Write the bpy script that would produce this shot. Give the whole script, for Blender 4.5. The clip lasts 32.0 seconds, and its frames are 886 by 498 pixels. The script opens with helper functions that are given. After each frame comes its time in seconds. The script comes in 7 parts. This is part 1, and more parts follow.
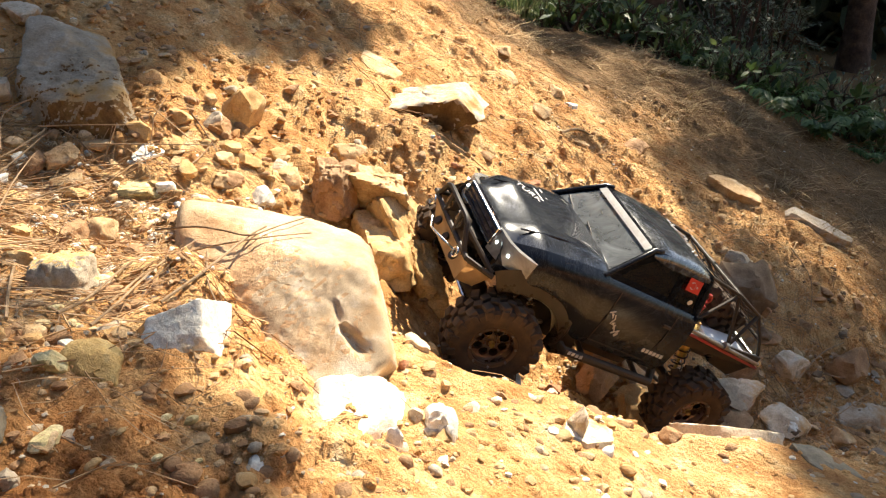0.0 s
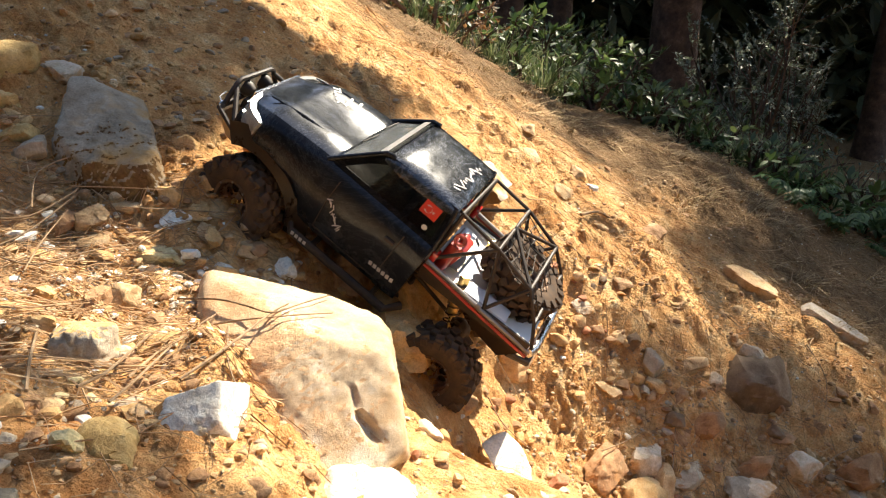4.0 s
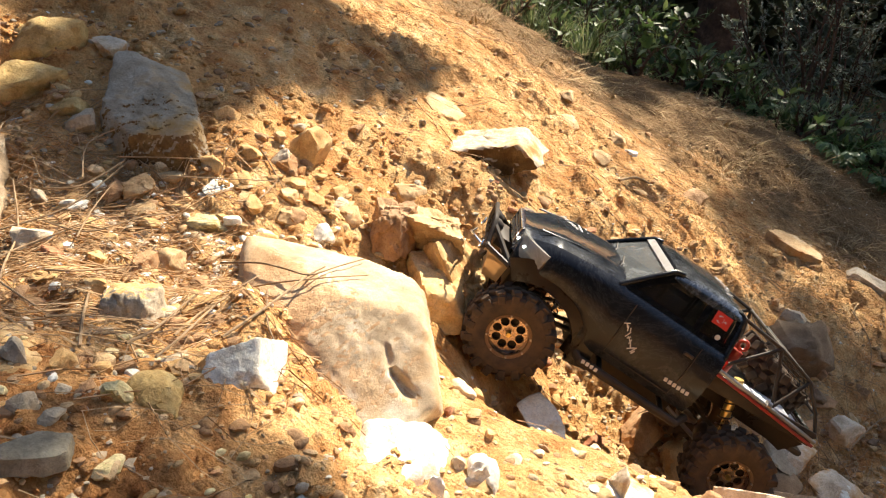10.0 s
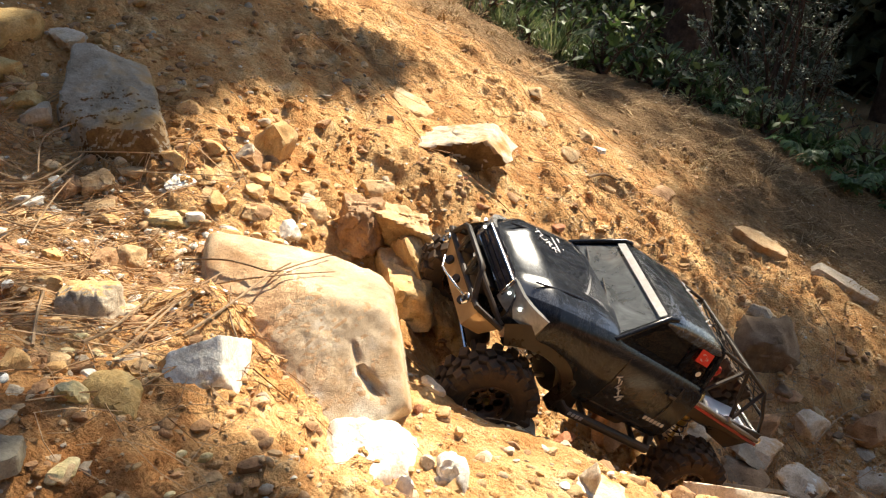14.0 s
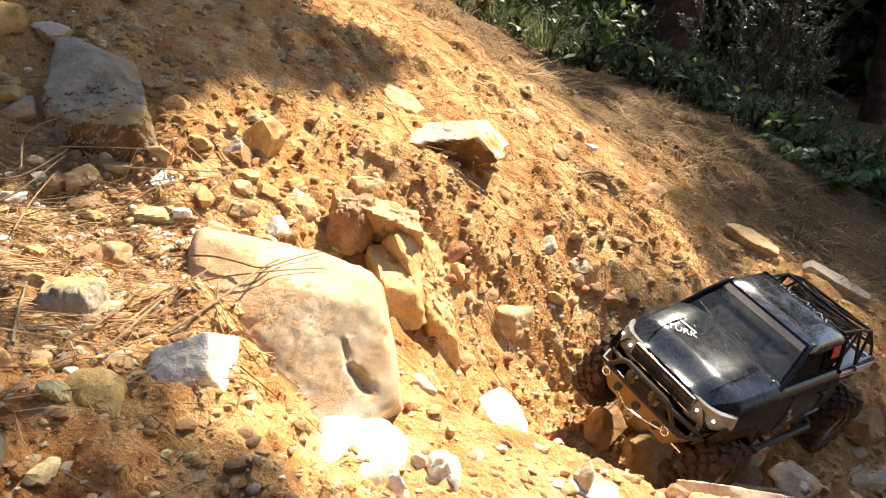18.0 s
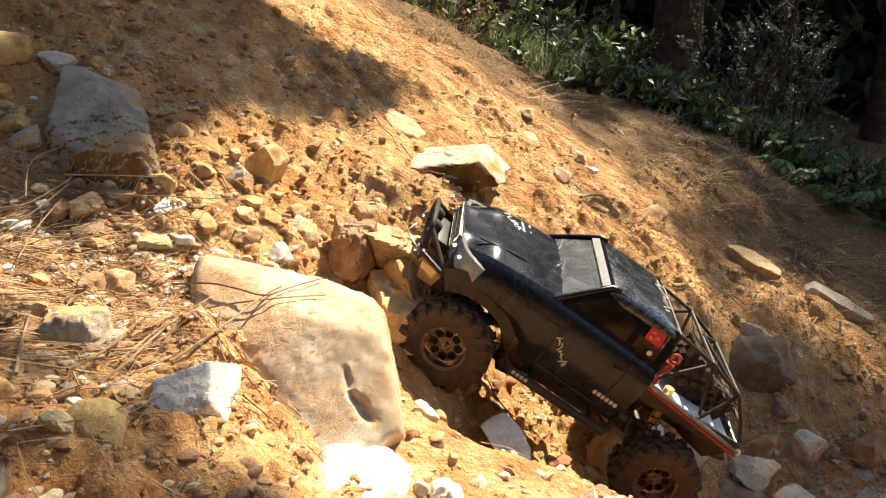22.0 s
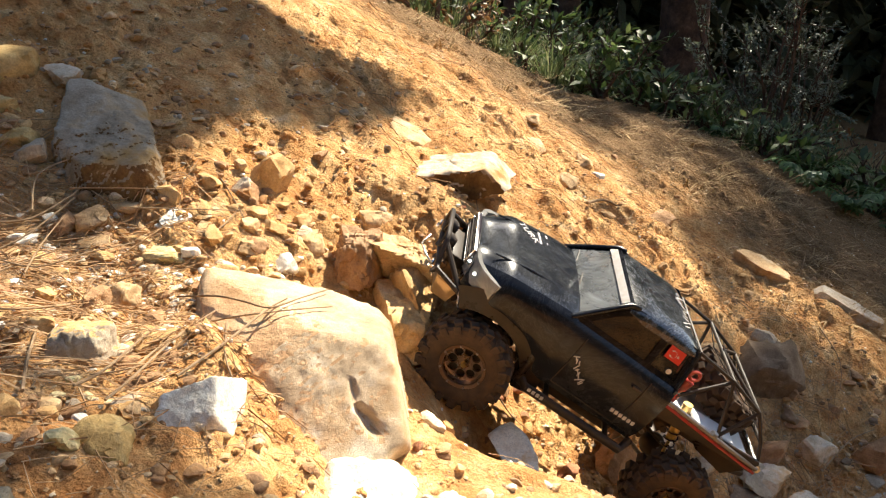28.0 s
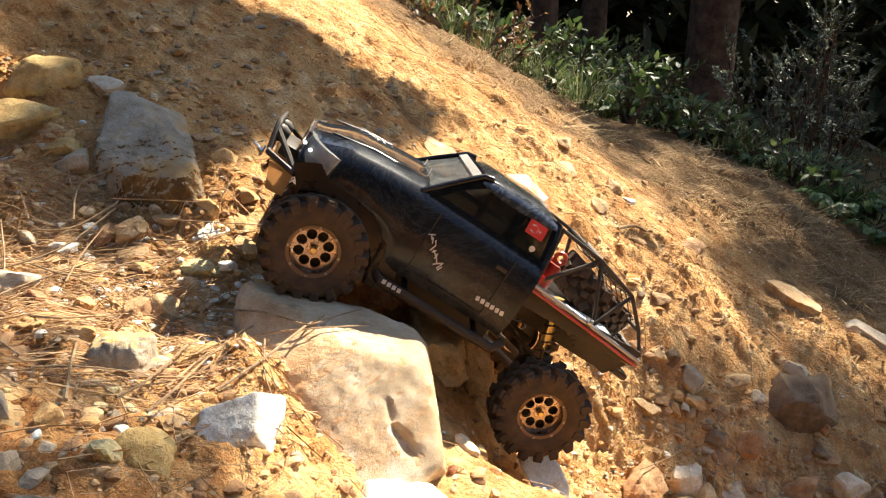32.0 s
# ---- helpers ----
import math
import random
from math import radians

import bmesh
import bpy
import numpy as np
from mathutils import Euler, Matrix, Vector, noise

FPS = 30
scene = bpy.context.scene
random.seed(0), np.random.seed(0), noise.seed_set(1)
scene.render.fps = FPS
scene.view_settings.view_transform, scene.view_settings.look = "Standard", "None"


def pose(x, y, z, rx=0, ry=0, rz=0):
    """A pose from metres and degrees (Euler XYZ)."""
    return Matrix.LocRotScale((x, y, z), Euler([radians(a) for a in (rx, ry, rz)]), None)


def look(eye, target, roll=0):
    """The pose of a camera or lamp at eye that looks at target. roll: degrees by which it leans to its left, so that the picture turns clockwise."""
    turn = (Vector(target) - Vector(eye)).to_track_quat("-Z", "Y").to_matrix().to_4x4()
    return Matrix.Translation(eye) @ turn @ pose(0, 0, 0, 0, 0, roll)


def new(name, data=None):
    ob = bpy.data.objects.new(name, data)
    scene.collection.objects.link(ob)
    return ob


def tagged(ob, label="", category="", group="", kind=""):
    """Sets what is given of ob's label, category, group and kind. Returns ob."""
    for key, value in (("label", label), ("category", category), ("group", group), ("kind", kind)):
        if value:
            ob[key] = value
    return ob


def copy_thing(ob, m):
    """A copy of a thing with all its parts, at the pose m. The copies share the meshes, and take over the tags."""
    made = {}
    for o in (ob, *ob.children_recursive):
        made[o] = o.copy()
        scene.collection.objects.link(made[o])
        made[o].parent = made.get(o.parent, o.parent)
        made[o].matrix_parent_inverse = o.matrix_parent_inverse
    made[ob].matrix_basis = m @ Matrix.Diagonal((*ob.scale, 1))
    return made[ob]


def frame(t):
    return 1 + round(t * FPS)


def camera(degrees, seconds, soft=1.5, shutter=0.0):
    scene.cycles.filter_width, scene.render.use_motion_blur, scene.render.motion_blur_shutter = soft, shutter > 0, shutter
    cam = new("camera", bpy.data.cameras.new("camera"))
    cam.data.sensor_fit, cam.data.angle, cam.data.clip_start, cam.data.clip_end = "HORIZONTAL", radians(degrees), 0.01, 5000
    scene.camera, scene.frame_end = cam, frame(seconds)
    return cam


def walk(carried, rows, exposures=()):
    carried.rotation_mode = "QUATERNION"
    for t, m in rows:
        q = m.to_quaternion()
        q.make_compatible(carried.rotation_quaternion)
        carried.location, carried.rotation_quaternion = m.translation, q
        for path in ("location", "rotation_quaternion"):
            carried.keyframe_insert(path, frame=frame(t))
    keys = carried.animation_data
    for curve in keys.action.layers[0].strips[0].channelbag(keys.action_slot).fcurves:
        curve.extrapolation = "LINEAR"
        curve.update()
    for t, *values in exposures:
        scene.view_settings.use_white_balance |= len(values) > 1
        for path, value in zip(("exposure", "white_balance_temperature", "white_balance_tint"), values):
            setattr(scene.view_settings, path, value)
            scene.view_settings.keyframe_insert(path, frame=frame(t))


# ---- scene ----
cam = camera(58.9, 32.0, soft=1.2)
PATH = [
    (0, -0.0055, 0.0016, 0.5814, 66.54, 2.30, -2.95),
    (0.5, -0.0044, 0.0053, 0.5788, 66.37, 2.18, -3.04),
    (1, -0.0064, 0.0065, 0.5777, 66.54, 1.00, -3.19),
    (1.5, -0.0062, 0.0110, 0.5803, 67.06, 0.96, -3.20),
    (2, -0.0056, 0.0077, 0.5870, 67.99, 1.30, -2.94),
    (2.5, -0.0066, 0.0077, 0.5925, 68.81, 0.67, -2.13),
    (3, -0.0117, 0.0075, 0.5995, 69.17, 0.49, -1.27),
    (3.5, -0.0195, 0.0113, 0.6032, 69.81, -1.00, -1.04),
    (4, -0.0190, 0.0127, 0.6082, 70.71, -1.04, -1.04),
    (4.5, -0.0479, 0.0094, 0.6177, 71.37, -3.54, 4.12),
    (6.5, -0.0306, -0.0047, 0.6100, 68.39, 0.10, 3.55),
    (7, -0.0284, -0.0050, 0.6076, 68.83, -0.04, 3.37),
    (7.5, -0.0276, 0.0002, 0.6057, 68.60, -0.15, 2.71),
    (8, -0.0275, 0.0008, 0.6032, 68.46, 0.03, 2.73),
    (8.5, -0.0256, -0.0007, 0.6089, 68.47, 0.53, 2.43),
    (9, -0.0260, 0.0004, 0.6074, 68.68, 0.50, 2.89),
    (9.5, -0.0271, -0.0038, 0.6093, 68.77, 0.80, 3.48),
    (10, -0.0055, -0.0059, 0.6061, 68.66, 0.63, 1.93),
    (10.5, 0.0000, -0.0000, 0.6000, 68.00, -0.00, 0.00),
    (11, -0.0033, 0.0018, 0.5947, 67.08, 0.35, -0.01),
    (11.5, 0.0084, 0.0072, 0.5946, 67.88, -0.03, -3.11),
    (12, 0.0022, 0.0080, 0.5927, 67.94, 0.01, -2.36),
    (12.5, -0.0015, 0.0080, 0.5968, 67.99, 0.14, -1.27),
    (13, 0.0017, 0.0065, 0.5986, 68.40, 0.35, -1.08),
    (13.5, -0.0023, 0.0063, 0.5971, 68.26, 0.17, -0.59),
    (14, -0.0047, 0.0031, 0.5984, 68.62, 0.05, -0.24),
    (14.5, -0.0068, 0.0053, 0.5969, 69.39, -0.56, -0.07),
    (16.5, -0.0080, 0.0077, 0.5940, 69.03, -0.63, -0.52),
    (17, -0.0059, 0.0099, 0.5939, 69.10, -0.43, -0.80),
    (17.5, -0.0067, 0.0107, 0.5925, 68.81, -0.48, -0.86),
    (18, -0.0047, 0.0114, 0.5910, 68.62, -0.10, -0.89),
    (18.5, -0.0023, 0.0128, 0.5882, 68.51, -0.22, -1.18),
    (19, -0.0044, 0.0119, 0.5869, 68.65, -0.22, -0.58),
    (19.5, -0.0080, 0.0127, 0.5893, 69.10, -0.36, -0.56),
    (20, -0.0091, 0.0138, 0.5896, 69.30, -0.43, -0.65),
    (20.5, -0.0067, 0.0137, 0.5892, 69.22, -0.41, -0.83),
    (21, -0.0061, 0.0124, 0.5924, 69.28, -0.40, -0.60),
    (21.5, -0.0037, 0.0097, 0.5949, 69.67, -0.28, -0.76),
    (22, -0.0037, 0.0106, 0.5973, 70.10, 0.24, -0.82),
    (22.5, -0.0034, 0.0125, 0.5963, 70.12, 0.19, -0.70),
    (23, -0.0031, 0.0104, 0.5951, 69.90, 0.00, -0.76),
    (23.5, -0.0009, 0.0136, 0.5984, 69.90, 0.16, -0.85),
    (24, -0.0002, 0.0138, 0.5969, 70.01, -0.07, -0.90),
    (24.5, -0.0011, 0.0149, 0.5964, 70.33, -0.17, -0.78),
    (25, -0.0050, 0.0154, 0.5942, 70.02, -0.09, -0.73),
    (25.5, -0.0037, 0.0149, 0.5954, 69.79, -0.10, -0.88),
    (27.5, -0.0005, 0.0142, 0.6020, 70.35, 0.79, -0.39),
    (28, -0.0014, 0.0144, 0.6034, 70.33, 0.87, -0.45),
    (28.5, -0.0011, 0.0138, 0.6047, 70.52, 1.11, -0.37),
    (29, -0.0019, 0.0139, 0.6047, 70.88, 0.98, -0.53),
    (29.5, -0.0029, 0.0132, 0.6031, 70.88, 0.65, -0.40),
    (30, -0.0087, 0.0140, 0.6028, 71.10, 0.37, 0.23),
    (30.5, -0.0148, 0.0096, 0.6083, 71.82, -0.10, 1.54),
    (31, -0.0206, 0.0105, 0.6036, 71.58, -0.35, 1.78),
    (31.5, -0.0232, 0.0149, 0.6013, 71.62, -0.34, 1.68),
    (32, -0.0225, 0.0180, 0.6029, 71.83, -0.39, 1.28),
]
EXPOSURE = [(0.0, 1.56), (2.0, 1.46), (3.5, 1.62), (8.0, 1.77), (9.0, 1.58), (10.5, 1.52), (12.0, 1.36), (14.0, 1.36), (16.8, 1.60), (18.0, 1.57), (20.0, 1.26), (22.0, 1.38), (25.0, 1.49), (28.0, 1.52), (30.0, 1.63), (32.0, 1.74)]
walk(cam, [(t, pose(x, y, z, a, b, c)) for t, x, y, z, a, b, c in PATH], EXPOSURE)

# ---- light ----
SUN_TO = Vector((0.41, 0.58, 0.70)).normalized()
world = bpy.data.worlds.new("world")
scene.world = world
world.use_nodes = True
sky = world.node_tree.nodes.new("ShaderNodeTexSky")
sky.sky_type, sky.sun_disc = "NISHITA", False
sky.sun_elevation = math.asin(SUN_TO.z)
sky.sun_rotation = math.atan2(SUN_TO.x, SUN_TO.y)
back = world.node_tree.nodes["Background"]
back.inputs["Strength"].default_value = 0.074
world.node_tree.links.new(sky.outputs["Color"], back.inputs["Color"])
sun = new("sun", bpy.data.lights.new("sun", "SUN"))
sun.data.energy, sun.data.angle, sun.data.color = 5.0, radians(0.6), (1.0, 0.91, 0.74)
sun.matrix_world = look((2, 3, 4), Vector((2, 3, 4)) - SUN_TO)


# ---- materials ----
def material(name, rough=0.6, metal=0.0, coat=0.0, spec=0.5):
    m = bpy.data.materials.new(name)
    m.use_nodes = True
    b = m.node_tree.nodes["Principled BSDF"]
    b.inputs["Roughness"].default_value, b.inputs["Metallic"].default_value = rough, metal
    b.inputs["Coat Weight"].default_value, b.inputs["Specular IOR Level"].default_value = coat, spec
    return m, m.node_tree.nodes, m.node_tree.links, b


def ramp(nodes, links, source, stops):
    r = nodes.new("ShaderNodeValToRGB")
    e = r.color_ramp.elements
    while len(e) < len(stops):
        e.new(0.5)
    for i, (at, c) in enumerate(stops):
        e[i].position = at
        e[i].color = (*c, 1) if len(c) == 3 else c
    links.new(source, r.inputs["Fac"])
    return r.outputs["Color"]


def tex(nodes, links, kind, scale, coord, detail=6.0, rough=0.6):
    n = nodes.new(kind)
    n.inputs["Scale"].default_value = scale
    if "Detail" in n.inputs:
        n.inputs["Detail"].default_value = detail
    if "Roughness" in n.inputs:
        n.inputs["Roughness"].default_value = rough
    links.new(coord, n.inputs["Vector"])
    return n


def mix(nodes, links, fac, a, b, mode="MIX"):
    n = nodes.new("ShaderNodeMix")
    n.data_type, n.blend_type = "RGBA", mode
    for value, slot in ((fac, 0), (a, 6), (b, 7)):
        if isinstance(value, (int, float)):
            n.inputs[slot].default_value = value
        elif isinstance(value, tuple):
            n.inputs[slot].default_value = (*value, 1)
        else:
            links.new(value, n.inputs[slot])
    return n.outputs[2]


def bump(nodes, links, b, height, strength, distance):
    n = nodes.new("ShaderNodeBump")
    n.inputs["Strength"].default_value, n.inputs["Distance"].default_value = strength, distance
    links.new(height, n.inputs["Height"])
    links.new(n.outputs["Normal"], b.inputs["Normal"])


def grained(name, stops, scale, rough=0.85, bump_mm=1.0, second=None, second_scale=6.0, fine=420.0, metal=0.0, space="Object", vary=0.0, spec=0.3):
    """A surface with two scales of colour change and fine relief. second: stains over it, (colour, from, to)."""
    m, nodes, links, b = material(name, rough, metal, spec=spec)
    at = nodes.new("ShaderNodeTexCoord").outputs[space]
    big = tex(nodes, links, "ShaderNodeTexNoise", scale, at, 8, 0.65)
    colour = ramp(nodes, links, big.outputs["Fac"], stops)
    small = tex(nodes, links, "ShaderNodeTexNoise", fine, at, 4, 0.7)
    speck = ramp(nodes, links, small.outputs["Fac"], [(0.3, (0.62, 0.62, 0.62)), (0.5, (1, 1, 1)), (0.72, (1.22, 1.2, 1.16))])
    colour = mix(nodes, links, 0.75, colour, speck, "MULTIPLY")
    if second:
        stain = tex(nodes, links, "ShaderNodeTexNoise", second_scale, at, 5, 0.6)
        fac = ramp(nodes, links, stain.outputs["Fac"], [(second[1], (0, 0, 0)), (second[2], (1, 1, 1))])
        colour = mix(nodes, links, fac, colour, second[0])
    if vary:
        info = nodes.new("ShaderNodeObjectInfo")
        tone = ramp(nodes, links, info.outputs["Random"], [(0, (1 - vary,) * 3), (1, (1 + vary,) * 3)])
        colour = mix(nodes, links, 1.0, colour, tone, "MULTIPLY")
    links.new(colour, b.inputs["Base Color"])
    both = nodes.new("ShaderNodeMath")
    both.operation = "MULTIPLY_ADD"
    links.new(small.outputs["Fac"], both.inputs[0])
    both.inputs[1].default_value = 0.35
    links.new(big.outputs["Fac"], both.inputs[2])
    bump(nodes, links, b, both.outputs[0], 0.9, bump_mm * 0.0028)
    return m


def soil_material():
    m, nodes, links, b = material("soil", 0.95, spec=0.15)
    at = nodes.new("ShaderNodeTexCoord").outputs["Object"]
    large = tex(nodes, links, "ShaderNodeTexNoise", 3.2, at, 6, 0.6)
    mid = tex(nodes, links, "ShaderNodeTexNoise", 24.0, at, 8, 0.7)
    fine = tex(nodes, links, "ShaderNodeTexNoise", 260.0, at, 5, 0.75)
    grit = tex(nodes, links, "ShaderNodeTexVoronoi", 150.0, at)
    base = ramp(nodes, links, mid.outputs["Fac"], [(0.28, (0.31, 0.117, 0.040)), (0.43, (0.545, 0.277, 0.102)), (0.57, (0.67, 0.410, 0.18)), (0.73, (0.80, 0.63, 0.39))])
    wash = ramp(nodes, links, large.outputs["Fac"], [(0.36, (0.82, 0.72, 0.60)), (0.52, (1, 1, 1)), (0.68, (1.12, 1.08, 1.05))])
    colour = mix(nodes, links, 0.85, base, wash, "MULTIPLY")
    speck = ramp(nodes, links, fine.outputs["Fac"], [(0.30, (0.60, 0.56, 0.52)), (0.48, (1, 1, 1)), (0.70, (1.3, 1.3, 1.28))])
    colour = mix(nodes, links, 0.8, colour, speck, "MULTIPLY")
    chip = tex(nodes, links, "ShaderNodeTexVoronoi", 85.0, at)
    pale = ramp(nodes, links, chip.outputs["Color"], [(0.80, (0, 0, 0)), (0.86, (1, 1, 1))])
    near = ramp(nodes, links, chip.outputs["Distance"], [(0.28, (1, 1, 1)), (0.36, (0, 0, 0))])
    both = mix(nodes, links, 1.0, pale, near, "MULTIPLY")
    colour = mix(nodes, links, both, colour, (0.62, 0.52, 0.40))
    # a tongue of darker red-brown subsoil lies bare on the near left
    spot = nodes.new("ShaderNodeSeparateXYZ")
    links.new(at, spot.inputs[0])
    lean = nodes.new("ShaderNodeMath")
    lean.operation = "MULTIPLY_ADD"
    links.new(spot.outputs["X"], lean.inputs[0])
    lean.inputs[1].default_value = 0.35
    links.new(spot.outputs["Y"], lean.inputs[2])
    edge = nodes.new("ShaderNodeMath")
    edge.operation = "MULTIPLY_ADD"
    links.new(large.outputs["Fac"], edge.inputs[0])
    edge.inputs[1].default_value = 0.35
    links.new(lean.outputs[0], edge.inputs[2])
    bare = ramp(nodes, links, edge.outputs[0], [(0.50, (1, 1, 1)), (0.62, (0, 0, 0))])
    earth = mix(nodes, links, 1.0, colour, (0.70, 0.56, 0.46), "MULTIPLY")
    colour = mix(nodes, links, bare, colour, earth)
    # needle litter gathers on the far slope and under the wood
    litter = tex(nodes, links, "ShaderNodeTexNoise", 7.0, at, 7, 0.7)
    place = nodes.new("ShaderNodeSeparateXYZ")
    links.new(at, place.inputs[0])
    along = nodes.new("ShaderNodeMath")
    along.operation = "MULTIPLY_ADD"
    links.new(place.outputs["X"], along.inputs[0])
    along.inputs[1].default_value = 0.55
    links.new(place.outputs["Y"], along.inputs[2])
    wood = nodes.new("ShaderNodeMapRange")
    wood.inputs["From Min"].default_value, wood.inputs["From Max"].default_value = 1.52, 2.55
    links.new(along.outputs[0], wood.inputs["Value"])
    sum_ = nodes.new("ShaderNodeMath")
    sum_.operation = "ADD"
    links.new(wood.outputs[0], sum_.inputs[0])
    links.new(litter.outputs["Fac"], sum_.inputs[1])
    fac = ramp(nodes, links, sum_.outputs[0], [(0.57, (0, 0, 0)), (0.97, (1, 1, 1))])
    straw = ramp(nodes, links, fine.outputs["Fac"], [(0.3, (0.07, 0.04, 0.02)), (0.6, (0.26, 0.155, 0.07)), (0.75, (0.36, 0.24, 0.12))])
    colour = mix(nodes, links, fac, colour, straw)
    links.new(colour, b.inputs["Base Color"])
    h = nodes.new("ShaderNodeMath")
    h.operation = "MULTIPLY_ADD"
    links.new(fine.outputs["Fac"], h.inputs[0])
    h.inputs[1].default_value = 0.45
    links.new(mid.outputs["Fac"], h.inputs[2])
    h2 = nodes.new("ShaderNodeMath")
    h2.operation = "MULTIPLY_ADD"
    links.new(grit.outputs["Distance"], h2.inputs[0])
    h2.inputs[1].default_value = -0.3
    links.new(h.outputs[0], h2.inputs[2])
    bump(nodes, links, b, h2.outputs[0], 1.0, 0.007)
    return m


SOIL = soil_material()
STONE = {
    "tan": grained("tan_sandstone", [(0.3, (0.40, 0.22, 0.09)), (0.5, (0.58, 0.38, 0.19)), (0.7, (0.68, 0.52, 0.33))], 36, bump_mm=1.2, second=((0.42, 0.19, 0.05), 0.55, 0.7), second_scale=19, vary=0.15),
    "ochre": grained("ochre_sandstone", [(0.3, (0.42, 0.21, 0.07)), (0.5, (0.58, 0.36, 0.15)), (0.7, (0.68, 0.49, 0.27))], 31, bump_mm=1.2, second=((0.28, 0.12, 0.03), 0.58, 0.75), second_scale=17, vary=0.15),
    "brown": grained("brown_stone", [(0.3, (0.25, 0.125, 0.055)), (0.55, (0.43, 0.245, 0.12)), (0.75, (0.55, 0.38, 0.22))], 41, bump_mm=1.2, second=((0.45, 0.22, 0.07), 0.55, 0.7), second_scale=22, vary=0.15),
    "red": grained("red_stone", [(0.3, (0.30, 0.11, 0.05)), (0.6, (0.46, 0.20, 0.10)), (0.75, (0.55, 0.30, 0.18))], 52, bump_mm=0.8, vary=0.1),
    "white": grained("white_quartz", [(0.3, (0.66, 0.56, 0.42)), (0.5, (0.82, 0.76, 0.64)), (0.7, (0.86, 0.83, 0.76))], 46, rough=0.6, bump_mm=0.8, second=((0.62, 0.40, 0.17), 0.56, 0.70), second_scale=30, vary=0.08),
    "pale": grained("pale_stone", [(0.3, (0.42, 0.30, 0.18)), (0.5, (0.60, 0.48, 0.34)), (0.7, (0.72, 0.64, 0.52))], 39, bump_mm=1.0, second=((0.52, 0.28, 0.10), 0.52, 0.66), second_scale=22, vary=0.12),
    "grey": grained("grey_stone", [(0.3, (0.27, 0.205, 0.135)), (0.5, (0.43, 0.345, 0.245)), (0.7, (0.56, 0.48, 0.37))], 36, bump_mm=1.0, second=((0.48, 0.29, 0.12), 0.53, 0.68), second_scale=15, vary=0.15),
    "dark": grained("dark_stone", [(0.3, (0.13, 0.08, 0.045)), (0.55, (0.22, 0.145, 0.085)), (0.75, (0.33, 0.24, 0.16))], 36, bump_mm=1.0, vary=0.1),
    "green": grained("greenish_stone", [(0.3, (0.52, 0.40, 0.17)), (0.5, (0.71, 0.57, 0.29)), (0.7, (0.79, 0.70, 0.44))], 57, bump_mm=1.0, second=((0.44, 0.30, 0.11), 0.53, 0.68), second_scale=35, vary=0.1),
    "moss": grained("mossy_stone", [(0.3, (0.34, 0.20, 0.065)), (0.5, (0.55, 0.36, 0.135)), (0.7, (0.66, 0.49, 0.24))], 33, bump_mm=1.3, second=((0.30, 0.21, 0.07), 0.56, 0.70), second_scale=19, vary=0.12),
    "boulder": grained("boulder_sandstone", [(0.32, (0.36, 0.25, 0.15)), (0.43, (0.49, 0.355, 0.22)), (0.55, (0.62, 0.47, 0.31)), (0.70, (0.78, 0.69, 0.55))], 23, bump_mm=1.1, second=((0.54, 0.32, 0.14), 0.54, 0.70), second_scale=13, fine=1100),
    "slab": grained("grey_boulder_stone", [(0.3, (0.24, 0.18, 0.11)), (0.5, (0.38, 0.31, 0.22)), (0.7, (0.50, 0.43, 0.33))], 30, bump_mm=1.6, second=((0.46, 0.27, 0.09), 0.50, 0.66), second_scale=13),
}
STONE["olive"] = grained("olive_stone", [(0.3, (0.14, 0.11, 0.075)), (0.5, (0.24, 0.20, 0.14)), (0.7, (0.34, 0.30, 0.22))], 40, bump_mm=0.7)
# Rusty skin of the grey boulder; its dark tones also paint the ledge's shade.
STONE["rust_shade"] = grained("rust_and_shade_skin", [(0.3, (0.09, 0.045, 0.018)), (0.5, (0.20, 0.105, 0.035)), (0.7, (0.36, 0.22, 0.08))], 34, bump_mm=1.6)
STONE["lobe"] = grained("tan_boulder_skin", [(0.3, (0.40, 0.22, 0.10)), (0.5, (0.58, 0.36, 0.19)), (0.7, (0.68, 0.49, 0.30))], 30, bump_mm=1.4)
STONE["tanwhite"], STONE["greyflat"], STONE["greyround"] = STONE["tan"], STONE["grey"], STONE["grey"]
LOGWOOD = grained("weathered_log", [(0.3, (0.13, 0.08, 0.045)), (0.5, (0.34, 0.24, 0.145)), (0.7, (0.58, 0.49, 0.38))], 26, bump_mm=2.0, second=((0.40, 0.22, 0.09), 0.54, 0.68), second_scale=22)
TWIG = grained("dry_twig", [(0.3, (0.20, 0.12, 0.06)), (0.6, (0.38, 0.26, 0.15)), (0.8, (0.52, 0.40, 0.27))], 40, bump_mm=0.3, vary=0.2)
NEEDLE = grained("dead_pine_needle", [(0.3, (0.24, 0.125, 0.055)), (0.55, (0.45, 0.28, 0.14)), (0.75, (0.64, 0.47, 0.29))], 30, bump_mm=0.1)
BARK = grained("pine_bark", [(0.3, (0.035, 0.02, 0.014)), (0.55, (0.10, 0.06, 0.04)), (0.75, (0.18, 0.12, 0.085))], 11, bump_mm=6, fine=60)
STRAW = grained("dry_grass", [(0.3, (0.30, 0.19, 0.08)), (0.6, (0.48, 0.33, 0.16)), (0.8, (0.60, 0.46, 0.28))], 25, bump_mm=0.1)


